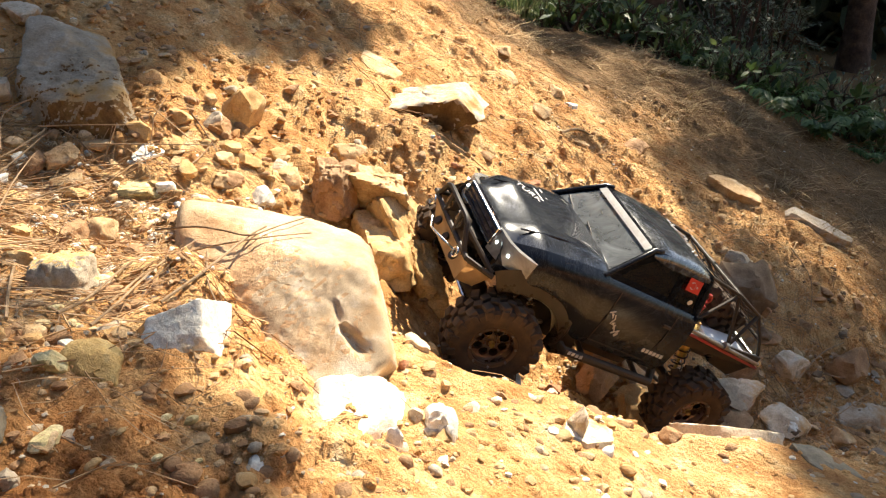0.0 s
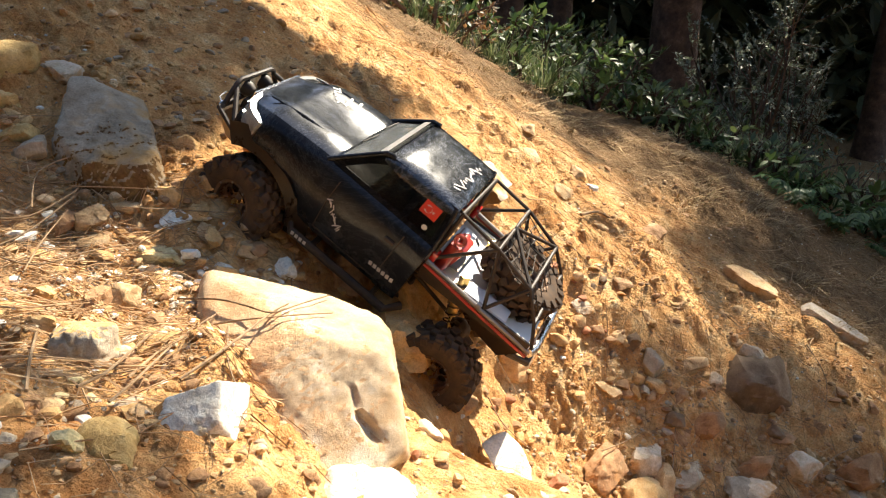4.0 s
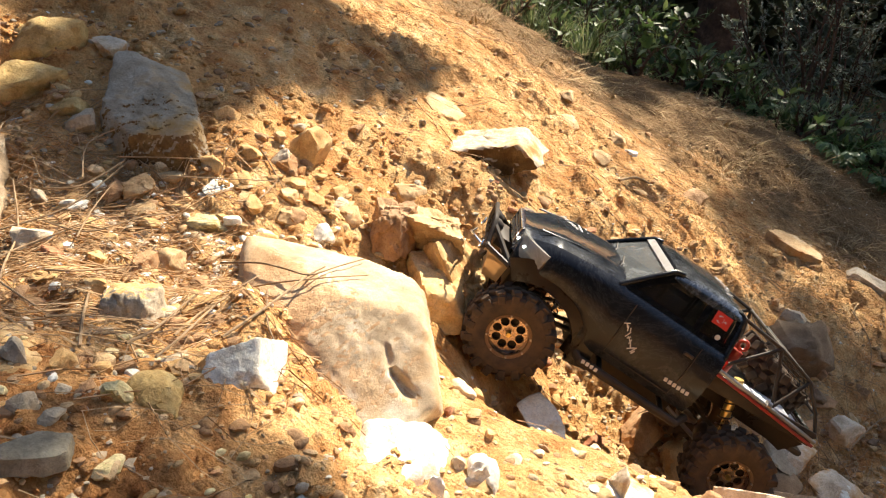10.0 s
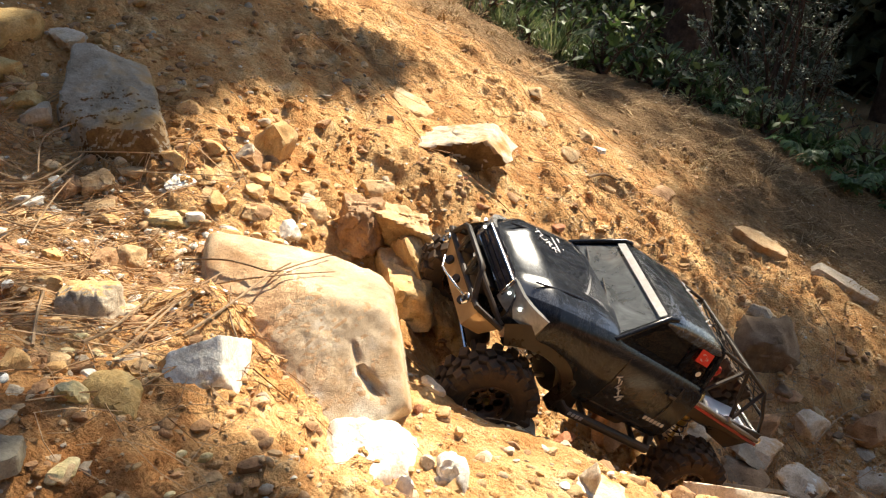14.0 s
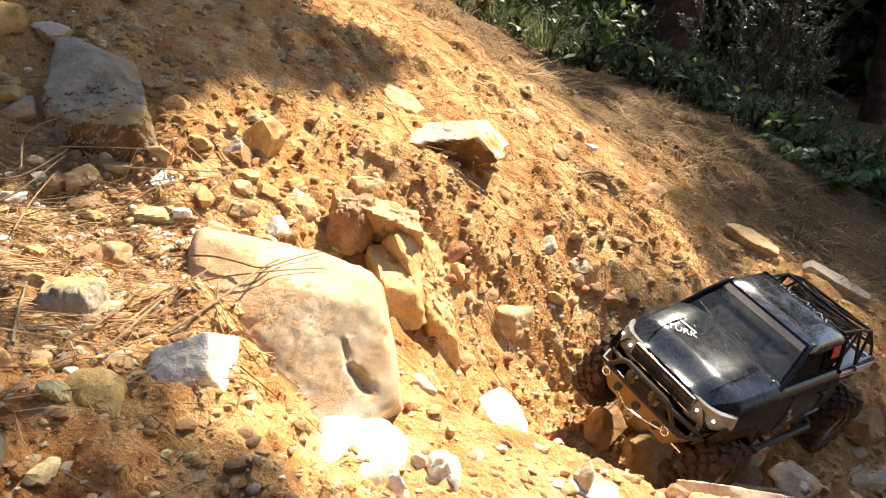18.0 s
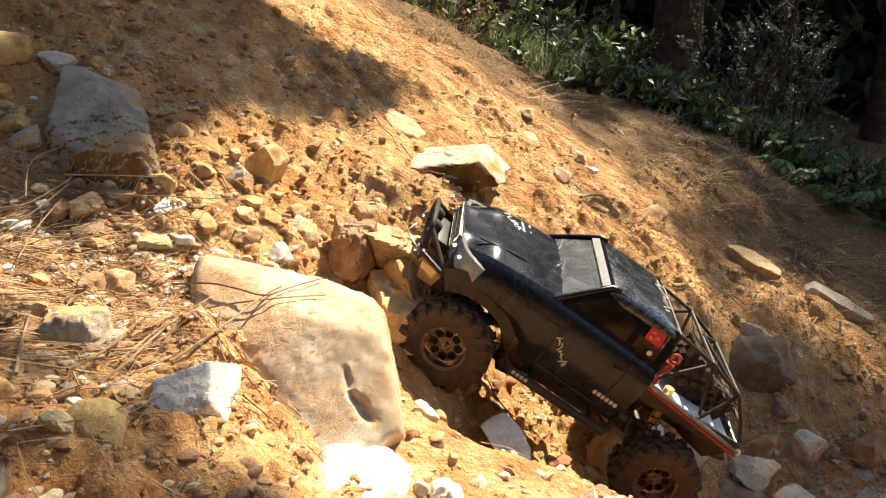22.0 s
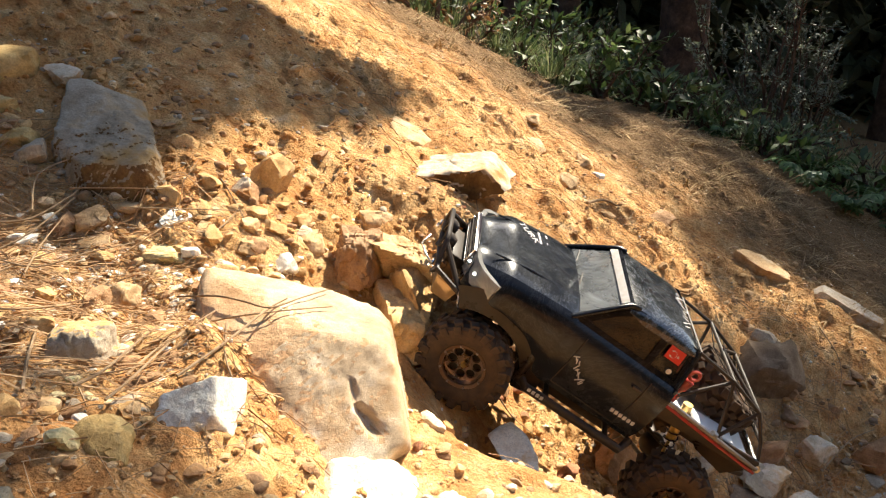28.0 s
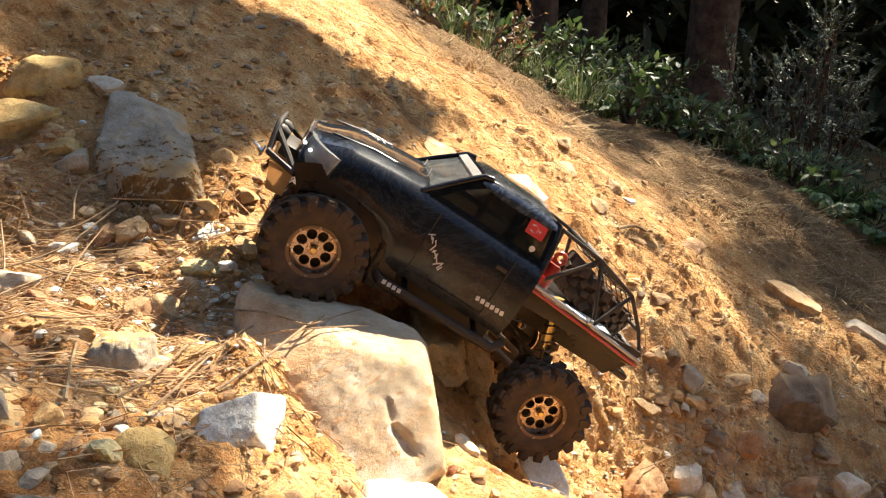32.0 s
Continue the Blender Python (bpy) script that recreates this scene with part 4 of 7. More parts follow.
stone("ochre", -0.102, 1.099, 0.332, 0.029, 0.021, 0.012, -17, 318)
stone("tan", -0.143, 1.096, 0.361, 0.025, 0.018, 0.012, 7, 228)
stone("tan", 0.188, 1.605, 0.320, 0.042, 0.030, 0.017, 16, 824)
stone("tan", 0.298, 1.353, 0.194, 0.037, 0.026, 0.012, -8, 245)
stone("brown", 0.028, 0.835, 0.122, 0.035, 0.026, 0.023, -5, 192)
stone("tan", -0.002, 0.608, 0.208, 0.021, 0.015, 0.012, 18, 446)
stone("white", -0.031, 0.470, 0.238, 0.017, 0.012, 0.028, 16, 715)
stone("pale", 0.122, 0.549, 0.172, 0.025, 0.018, 0.037, -19, 105)
stone("tan", 0.175, 0.613, 0.125, 0.025, 0.018, 0.011, 13, 330)
stone("ochre", -0.390, 0.734, 0.349, 0.020, 0.015, 0.014, -4, 692)
stone("tan", -0.355, 0.772, 0.356, 0.031, 0.023, 0.012, -11, 449)
stone("green", -0.290, 0.784, 0.331, 0.061, 0.044, 0.015, -15, 82)
stone("white", -0.359, 0.700, 0.337, 0.014, 0.010, 0.008, -4, 760)
stone("white", -0.346, 0.711, 0.337, 0.010, 0.007, 0.006, 16, 224)
stone("pale", -0.319, 0.732, 0.330, 0.014, 0.010, 0.006, 11, 462)
stone("pale", -0.337, 0.725, 0.334, 0.016, 0.011, 0.007, -8, 231)
stone("ochre", -0.220, 0.494, 0.315, 0.020, 0.015, 0.011, 25, 124)
stone("grey", -0.230, 0.513, 0.315, 0.024, 0.017, 0.008, -23, 543)
stone("pale", -0.219, 0.543, 0.311, 0.021, 0.015, 0.006, -13, 323)
stone("ochre", -0.268, 0.471, 0.329, 0.021, 0.015, 0.011, 11, 188)
stone("brown", -0.264, 0.445, 0.330, 0.020, 0.014, 0.009, -8, 349)
stone("grey", -0.274, 0.431, 0.335, 0.019, 0.013, 0.010, 16, 88)
stone("white", -0.249, 0.478, 0.322, 0.020, 0.014, 0.005, 14, 354)
stone("white", -0.154, 0.603, 0.282, 0.014, 0.010, 0.008, 12, 133)
stone("grey", -0.251, 0.387, 0.328, 0.009, 0.007, 0.005, 1, 299)
stone("white", -0.416, 0.762, 0.359, 0.025, 0.018, 0.009, 8, 813)
stone("ochre", -0.326, 0.568, 0.334, 0.012, 0.009, 0.010, -8, 476)
stone("pale", -0.288, 0.668, 0.310, 0.011, 0.008, 0.009, -3, 650)


LOOSE = {}


def rubble(count, x0, x1, y0, y1, low, high, kinds, seed):
    """Loose small stones strewn over a stretch of the bank; the larger ones are things of their own."""
    r = random.Random(seed)
    dirs, faces = ball(2)
    for k in range(count):
        x, y = r.uniform(x0, x1), r.uniform(y0, y1)
        if -0.235 < x < -0.03 and 0.53 < y < 0.74:
            continue
        size, kind, turn = low + (high - low) * r.random() ** 1.8, r.choice(kinds), r.uniform(0, 360)
        sizes = (size, size * r.uniform(0.6, 0.95), size * r.uniform(0.35, 0.75))
        if size > 0.022:
            stone(kind, x, y, ground(x, y) + 0.2 * size, *sizes, turn, seed * 1000 + k)
            continue
        planes = [(Vector((r.uniform(-1, 1), r.uniform(-1, 1), r.uniform(-1, 1))).normalized()[:], r.uniform(0.6, 0.95)) for _ in range(9)]
        planes += [((1, 0, 0), 0.95), ((-1, 0, 0), 0.95), ((0, 1, 0), 0.95), ((0, -1, 0), 0.95), ((0, 0, 1), 0.9), ((0, 0, -1), 0.9)]
        co = dirs * hull(dirs, planes, 30)[:, None] * np.array(sizes) * 0.54
        m = pose(x, y, ground(x, y) + 0.12 * sizes[2], r.uniform(-15, 15), r.uniform(-15, 15), turn)
        verts, polys = LOOSE.setdefault(kind, ([], []))
        n = len(verts)
        verts += [(m @ Vector(c))[:] for c in co]
        polys += [tuple(v + n for v in f) for f in faces]


rubble(170, -0.46, -0.16, 0.56, 0.80, 0.008, 0.026, ("tan", "ochre", "ochre", "pale", "white", "brown", "ochre"), 3)
rubble(90, -0.42, -0.08, 0.78, 0.98, 0.010, 0.034, ("tan", "ochre", "ochre", "pale", "brown"), 4)
rubble(110, -0.33, -0.10, 0.36, 0.54, 0.005, 0.014, ("tan", "grey", "ochre", "green", "brown"), 5)
rubble(90, 0.00, 0.36, 0.90, 1.16, 0.008, 0.028, ("ochre", "ochre", "brown", "red", "tan"), 6)
rubble(46, 0.30, 0.80, 0.92, 1.20, 0.014, 0.045, ("brown", "dark", "tan", "grey", "brown"), 7)
rubble(230, 0.24, 0.90, 0.88, 1.25, 0.006, 0.019, ("brown", "ochre", "tan", "dark", "ochre"), 12)
rubble(120, 0.20, 0.85, 1.20, 1.50, 0.006, 0.014, ("ochre", "brown", "tan"), 13)
rubble(150, -0.53, -0.33, 0.69, 0.90, 0.006, 0.019, ("brown", "ochre", "tan", "grey", "ochre"), 14)
rubble(150, -0.55, -0.05, 1.00, 1.45, 0.008, 0.022, ("brown", "grey", "tan", "ochre"), 8)
rubble(90, -0.05, 0.75, 1.15, 1.75, 0.007, 0.020, ("ochre", "brown", "tan"), 9)
rubble(50, -0.04, 0.20, 0.46, 0.64, 0.006, 0.018, ("tan", "white", "pale", "ochre"), 10)
for kind, (verts, polys) in LOOSE.items():
    tagged(mesh_part("loose_stones", verts, polys, STONE[kind], smooth=34), "loose bits of " + STONE_WORDS[kind] + " strewn over the bank", "stones", kind="stuff")


# ---- the model truck: x ahead, y to its left, z up, origin midway between the axles at hub height ----
def lettering(text, size):
    """Flat letters in the built-in font as verts and faces, centred."""
    curve = bpy.data.curves.new("letters", "FONT")
    curve.body, curve.size, curve.align_x, curve.align_y = text, size, "CENTER", "CENTER"
    ob = new("letters", curve)
    bpy.context.view_layer.update()
    me = bpy.data.meshes.new_from_object(ob.evaluated_get(bpy.context.evaluated_depsgraph_get()))
    verts, faces = [v.co[:] for v in me.vertices], [tuple(p.vertices) for p in me.polygons]
    bpy.data.objects.remove(ob)
    return verts, faces


def loft(bm, sections, cap=True):
    rings = [[bm.verts.new(p) for p in s] for s in sections]
    for a, b in zip(rings, rings[1:]):
        for k in range(len(a) - 1):
            bm.faces.new((a[k], a[k + 1], b[k + 1], b[k]))
    if cap:
        bm.faces.new(rings[0])
        bm.faces.new(rings[-1][::-1])


def frame_face(bm, outer, holes_in):
    """A flat panel of four corners with one four-cornered opening."""
    o = [bm.verts.new(p) for p in outer]
    h = [bm.verts.new(p) for p in holes_in]
    for k in range(4):
        bm.faces.new((o[k], o[(k + 1) % 4], h[(k + 1) % 4], h[k]))


def tyre_mesh(bm):
    prof = [(0.0262, -0.0165), (0.031, -0.0195), (0.040, -0.0205), (0.0465, -0.0195), (0.0495, -0.0165), (0.0505, -0.008), (0.0507, 0.0), (0.0505, 0.008), (0.0495, 0.0165), (0.0465, 0.0195), (0.040, 0.0205), (0.031, 0.0195), (0.0262, 0.0165)]
    lathe(bm, prof, 40, close=True)


def tread_blocks(wheel):
    """The knobs of a tyre, each a part of the wheel."""
    n, meshes = 18, {}
    for kind, size in (("shoulder", (0.0074, 0.012, 0.0098)), ("centre", (0.0068, 0.008, 0.0098)), ("side", (0.0100, 0.0052, 0.0088))):
        bm = bmesh.new()
        box(bm, (0, 0, 0), size, None, 0.0008)
        meshes[kind] = bpy.data.meshes.new("tread_block")
        bm.to_mesh(meshes[kind])
        bm.free()
        meshes[kind].materials.append(RUBBER)
    for k in range(n):
        for row, (kind, y, shift) in enumerate((("shoulder", -0.0135, 0.0), ("centre", -0.0035, 0.5), ("centre", 0.0045, 0.0), ("shoulder", 0.0138, 0.5))):
            t = 2 * math.pi * (k + shift) / n
            ob = new("tread_block", meshes[kind])
            ob.parent = wheel
            ob.matrix_basis = Matrix.Translation(Vector((math.cos(t) * 0.0518, y, math.sin(t) * 0.0518))) @ Matrix.Rotation(-t, 4, "Y") @ Matrix.Rotation(radians(18 if row % 2 else -18), 4, "X")
        for y in (-0.0192, 0.0192):
            t = 2 * math.pi * (k + (0.5 if y > 0 else 0)) / n
            ob = new("tread_block", meshes["side"])
            ob.parent = wheel
            ob.matrix_basis = Matrix.Translation(Vector((math.cos(t) * 0.0468, y, math.sin(t) * 0.0468))) @ Matrix.Rotation(-t, 4, "Y")


def rim_face(bm, y, r_in, r_mid, r_hole, r_out, n=8, m=16):
    """A wheel disc with n round holes through it."""
    for s in range(n):
        a0 = 2 * math.pi * s / n
        half = math.pi / n
        hole, edge = [], []
        for k in range(m):
            t = 2 * math.pi * k / m
            dx, dz = math.cos(t), math.sin(t)
            hole.append((r_mid + r_hole * dx, r_hole * dz))
            # to the sector's outline
            if abs(dx) >= abs(dz) * 0.9:
                r = r_out if dx > 0 else r_in
                ang = half * max(-1, min(1, dz / abs(dx) * 0.95))
            else:
                ang = half * (1 if dz > 0 else -1)
                r = r_in + (r_out - r_in) * (0.5 + 0.5 * max(-1, min(1, dx / abs(dz) * 0.9)))
            edge.append((r, ang))
        turn = lambda x, z: (x * math.cos(a0) - z * math.sin(a0), x * math.sin(a0) + z * math.cos(a0))
        hv, ev, bv = [], [], []
        for (hx, hz), (r, ang) in zip(hole, edge):
            X, Z = turn(hx, hz)
            hv.append(bm.verts.new((X, y, Z)))
            bv.append(bm.verts.new((X, y - 0.004, Z)))
            ev.append(bm.verts.new((r * math.cos(a0 + ang), y, r * math.sin(a0 + ang))))
        for k in range(m):
            j = (k + 1) % m
            bm.faces.new((hv[k], hv[j], ev[j], ev[k]))
            bm.faces.new((hv[k], bv[k], bv[j], hv[j]))


def build_wheel(parent, side):
    """Rim with its tyre, hub nut, bead ring and bolts; the outer face looks to side * y."""
    bm = bmesh.new()
    lathe(bm, [(0.0245, -0.016), (0.0265, -0.016), (0.0265, 0.014), (0.0240, 0.014), (0.0225, 0.008), (0.0225, -0.01)], 40, close=True)
    rim_face(bm, 0.0060, 0.0062, 0.0150, 0.0054, 0.0226)
    lathe(bm, [(0.0, 0.0062), (0.0064, 0.0066), (0.0071, 0.0056), (0.0068, -0.002), (0.0, -0.004)], 24)
    bmesh.ops.remove_doubles(bm, verts=bm.verts[:], dist=0.0002)
    wheel = part("wheel", bm, BRONZE, parent, "bronze beadlock wheel with eight round holes", 30)
    bm = bmesh.new()
    tyre_mesh(bm)
    part("tyre", bm, RUBBER, wheel, "dusty black knobbly off-road tyre", 30)
    tread_blocks(wheel)
    bm = bmesh.new()
    lathe(bm, [(0.0232, 0.0135), (0.0268, 0.0150), (0.0282, 0.0165), (0.0272, 0.0180), (0.0238, 0.0170)], 40, close=True)
    part("bead_ring", bm, BEAD, wheel, "dusty brown bead ring", 30)
    bm = bmesh.new()
    for k in range(8):
        t = 2 * math.pi * (k + 0.5) / 8
        lathe(bm, [(0.0, 0.0192), (0.0014, 0.0192), (0.0014, 0.016)], 6, (0.0257 * math.cos(t), 0, 0.0257 * math.sin(t)))
    part("bolt", bm, STEEL, wheel, "steel bead ring bolts", 30)
    bm = bmesh.new()
    lathe(bm, [(0.0, 0.0135), (0.0030, 0.0135), (0.0038, 0.0120), (0.0038, 0.0085)], 6)
    part("hub_nut", bm, GOLD, wheel, "brass hub nut", 30)
    bm = bmesh.new()
    lathe(bm, [(0.0, -0.0025), (0.0222, -0.0025), (0.0222, -0.006), (0.0, -0.006)], 24)
    part("brake_disc", bm, PLASTIC, wheel, "", 30)
    wheel.matrix_basis = pose(0, 0, 0, 0, 0, 0 if side > 0 else 180)
    return wheel


def hood_section(x):
    """Half outline of the shell at x, from the sill up to the middle line: (y, z) pairs."""
    k = soft_step(0.085, 0.205, x)
    nose = soft_step(0.168, 0.215, x)
    wide = 0.0985 - 0.005 * k - 0.018 * nose
    top = 0.1235 - 0.010 * k - 0.014 * nose
    arch = 0.0755 ** 2 - (x - 0.1565) ** 2
    low = max(0.034, math.sqrt(arch)) if arch > 0 else 0.034
    shoulder = top - 0.012
    low = min(low, shoulder - 0.012)
    belt = max(low + 0.004, 0.078)
    top += 0.002
    return [(wide - 0.006, low), (wide, (low + belt) / 2), (wide + 0.001, belt), (wide - 0.003, shoulder - 0.003), (wide - 0.008, top - 0.0085), (wide - 0.016, top - 0.0035), (wide - 0.028, top + 0.0005), (wide * 0.45, top + 0.0038), (wide * 0.40, top + 0.0026), (0.0, top + 0.0042)]


def face_out(bm):
    """Turn the faces of an open shell away from the truck's middle line."""
    bm.normal_update()
    turned = [f for f in bm.faces if f.normal.dot(f.calc_center_median() - Vector((f.calc_center_median().x, 0, 0.06))) < 0]
    bmesh.ops.reverse_faces(bm, faces=turned)


def build_truck():
    truck = new("toy_truck")
    tagged(truck, "black radio-controlled rock crawler truck with bronze wheels climbing the bank", "toy truck")

    # shell
    bm = bmesh.new()
    sections = []
    for x in list(np.linspace(0.213, 0.082, 36)) + [0.05, 0.01, -0.03, -0.058, -0.063]:
        half = hood_section(float(x))
        if x < 0.085:
            half = [(0.0925, 0.034), (0.0995, 0.050), (0.1000, 0.082), (0.0965, 0.106), (0.0925, 0.1140), (0.0880, 0.1185), (0.0800, 0.1210), (0.045, 0.1215), (0.030, 0.1215), (0, 0.1215)]
        ring = [(float(x), y, z) for y, z in half] + [(float(x), -y, z) for y, z in half[-2::-1]]
        sections.append(ring)
    for strip in ([r_[:6] for r_ in sections], [r_[13:] for r_ in sections], [r_[5:14] for r_ in sections[35:]]):
        loft(bm, strip, cap=False)
    bmesh.ops.remove_doubles(bm, verts=bm.verts[:], dist=0.00005)
    face_out(bm)
    bmesh.ops.solidify(bm, geom=bm.faces[:], thickness=0.0022)
    part("body_shell", bm, PAINT, truck, "glossy scratched black cab shell", 40)
    bm = bmesh.new()
    loft(bm, [r_[5:14] for r_ in sections[:36]], cap=False)
    face_out(bm)
    bmesh.ops.solidify(bm, geom=bm.faces[:], thickness=0.0022)
    part("bonnet", bm, BONNET, truck, "black bonnet with fine scratches and sky sheen in its colour", 50)
    # nose panel behind the grille, firewall and cab floor
    bm = bmesh.new()
    quad(bm, [(0.2110, -0.066, 0.050), (0.2110, 0.066, 0.050), (0.2110, 0.066, 0.097), (0.2110, -0.066, 0.097)])
    bmesh.ops.solidify(bm, geom=bm.faces[:], thickness=0.003)
    part("nose_panel", bm, PAINT, truck)
    bm = bmesh.new()
    box(bm, (0.012, 0, 0.052), (0.145, 0.178, 0.004))
    part("cab_floor", bm, PLASTIC, truck)
    bm = bmesh.new()
    box(bm, (-0.0615, 0, 0.078), (0.003, 0.184, 0.085))
    part("cab_back", bm, PAINT, truck)

    # cab top
    zb, zt = 0.1185, 0.166
    wide = lambda z: 0.0860 + (z - zb) / (zt - zb) * (0.0690 - 0.0860)
    for s in (1, -1):
        P = lambda x, z: (x, s * wide(z), z)
        bm = bmesh.new()
        pts = dict(o0=(0.091, 0.1185), o1=(0.040, 0.166), o2=(-0.057, 0.168), o3=(-0.063, 0.1185), a=(0.072, 0.125), b=(0.038, 0.158), c=(-0.009, 0.160), d=(-0.009, 0.125), e=(-0.018, 0.125), f=(-0.018, 0.160), g=(-0.050, 0.160), h=(-0.054, 0.125))
        v = {k: bm.verts.new(P(*q)) for k, q in pts.items()}
        for names in (("o0", "a", "b", "o1"), ("o1", "b", "c", "f", "g", "o2"), ("o2", "g", "h", "o3"), ("o0", "o3", "h", "e", "d", "a"), ("c", "d", "e", "f")):
            bm.faces.new([v[n] for n in names])
        bmesh.ops.solidify(bm, geom=bm.faces[:], thickness=0.003)
        bmesh.ops.bevel(bm, geom=[e for e in bm.edges if len(e.link_faces) == 2 and e.calc_face_angle() > 0.8], offset=0.0007, segments=2, affect="EDGES")
        part("cab_side", bm, PAINT, truck, "", 40)
        for name, ids in (("side_window", "abcd"), ("quarter_window", "efgh")):
            bm = bmesh.new()
            quad(bm, [(p[0], p[1] * 0.985, p[2]) for p in (P(*pts[i]) for i in ids)])
            bmesh.ops.solidify(bm, geom=bm.faces[:], thickness=0.001)
            part(name, bm, SMOKE, truck, "smoked clear window")
    slope = [(0.091, 0.0860, 0.1195), (0.091, -0.0860, 0.1195), (0.040, -0.0690, 0.1665), (0.040, 0.0690, 0.1665)]
    inner = [(0.086, 0.0775, 0.1240), (0.086, -0.0775, 0.1240), (0.0435, -0.0640, 0.1632), (0.0435, 0.0640, 0.1632)]
    bm = bmesh.new()
    frame_face(bm, slope, inner)
    bmesh.ops.solidify(bm, geom=bm.faces[:], thickness=0.003)
    part("windscreen_frame", bm, PAINT, truck)
    bm = bmesh.new()
    quad(bm, inner)
    bmesh.ops.solidify(bm, geom=bm.faces[:], thickness=0.001)
    part("windscreen", bm, GLASS, truck, "hazy clear windscreen with the sky's reflection put into its pale tint")
    bm = bmesh.new()
    low, high = Vector((0.0455, 0, 0.1640)), Vector((0.0525, 0, 0.1575))
    quad(bm, [(low.x, 0.0645, low.z + 0.001), (low.x, -0.0645, low.z + 0.001), (high.x, -0.0665, high.z + 0.001), (high.x, 0.0665, high.z + 0.001)])
    bmesh.ops.solidify(bm, geom=bm.faces[:], thickness=0.0006)
    part("sun_strip", bm, DECAL, truck, "pale sun strip along the windscreen top")
    # back of the cab
    bm = bmesh.new()
    frame_face(bm, [(-0.063, 0.086, 0.1185), (-0.063, -0.086, 0.1185), (-0.057, -0.069, 0.168), (-0.057, 0.069, 0.168)], [(-0.0625, 0.060, 0.126), (-0.0625, -0.060, 0.126), (-0.0585, -0.056, 0.158), (-0.0585, 0.056, 0.158)])
    bmesh.ops.solidify(bm, geom=bm.faces[:], thickness=0.003)
    part("rear_window_frame", bm, PAINT, truck)
    bm = bmesh.new()
    quad(bm, [(-0.0615, 0.060, 0.126), (-0.0615, -0.060, 0.126), (-0.0575, -0.056, 0.158), (-0.0575, 0.056, 0.158)])
    bmesh.ops.solidify(bm, geom=bm.faces[:], thickness=0.001)
    part("rear_window", bm, SMOKE, truck)
    # roof
    bm = bmesh.new()
    rings = []
    for i in range(9):
        u = i / 8
        x = 0.0415 - 0.100 * u
        z = 0.1655 + 0.0025 * u
        half = [(0.0745, z - 0.0115), (0.0732, z - 0.0050), (0.0700, z - 0.0005), (0.0640, z + 0.0028), (0.052, z + 0.0050), (0.030, z + 0.0066), (0.0, z + 0.0072)]
        if i in (0, 8):
            half = [(y - 0.001, z - 0.0035 + (q - z) * 0.35) for y, q in half]
        elif i in (1, 7):
            half = [(y, z + (q - z) * 0.8 - 0.0006) for y, q in half]
        rings.append([(x, y, q) for y, q in half] + [(x, -y, q) for y, q in half[-2::-1]])
    loft(bm, rings)
    part("roof", bm, ROOF, truck, "glossy black roof with peeling pale lettering and sky sheen in its colour", 50)

    for s in (1, -1):
        for name, bar, r in (("windscreen_pillar", [(0.0925, s * 0.0855, 0.1190), (0.0680, s * 0.0780, 0.1425), (0.0440, s * 0.0700, 0.1650), (0.0330, s * 0.0690, 0.1675)], 0.0030), ("rear_pillar", [(-0.0620, s * 0.0845, 0.1190), (-0.0600, s * 0.0770, 0.1450), (-0.0560, s * 0.0690, 0.1665)], 0.0032)):
            bm = bmesh.new()
            tube(bm, bar, r, 10)
            part(name, bm, PAINT, truck, "", 60)

    # decals
    verts, faces = lettering("TURK", 0.0155)
    lay = Matrix.Translation((0.156, -0.036, 0.1242)) @ Matrix.Rotation(radians(5.5), 4, "Y") @ Matrix.Rotation(radians(130), 4, "Z")
    mesh_part("bonnet_lettering", [(lay @ Vector(v))[:] for v in verts], faces, DECAL, truck, "white bonnet lettering")
    bm = bmesh.new()
    for dx in (0.0, 0.006):
        box(bm, (0.128 + dx * 2, -0.045 + dx, 0.1250), (0.003, 0.026, 0.0006), Matrix.Rotation(radians(8), 3, "Z"))
    part("bonnet_stripe", bm, DECAL, truck, "faded white bonnet stripe")
    rnd = random.Random(5)
    bm = bmesh.new()
    for k in range(15):
        box(bm, (-0.040 + rnd.uniform(-0.004, 0.004), 0.042 - k * 0.0055, 0.1752 - 0.0003 * abs(k - 7)), (rnd.uniform(0.004, 0.011), 0.0016, 0.0005), Matrix.Rotation(radians(rnd.uniform(-45, 45)), 3, "Z"))
    part("roof_decal", bm, DECAL, truck, "worn white roof decal")
    for s in (1, -1):
        bm = bmesh.new()
        for k in range(12):
            box(bm, (0.062 - k * 0.0026 + rnd.uniform(-0.001, 0.001), s * 0.1012, 0.090 - k * 0.0024 + rnd.uniform(-0.002, 0.002)), (0.0012, 0.0006, 0.0075 + rnd.uniform(-0.003, 0.002)), Matrix.Rotation(radians(rnd.uniform(-60, 60)), 3, "Y"))
        part("door_decal", bm, DECAL, truck, "slanting white door decal")
        bm = bmesh.new()
        for k in range(6):
            box(bm, (-0.018 - k * 0.0062, s * 0.1006, 0.0585), (0.0042, 0.0006, 0.0050), Matrix.Rotation(radians(14), 3, "Y"))
        part("sill_decal", bm, DECAL, truck, "small white sill decal")
        # flag on the quarter window: red with a white crescent and star
        flag_y = s * (wide(0.148) + 0.0022)
        bm = bmesh.new()
        box(bm, (-0.034, flag_y, 0.1495), (0.022, 0.0006, 0.016), Matrix.Rotation(radians(s * 20), 3, "X"))
        flag = part("flag", bm, FLAGRED, truck, "small red flag with a white crescent and star")
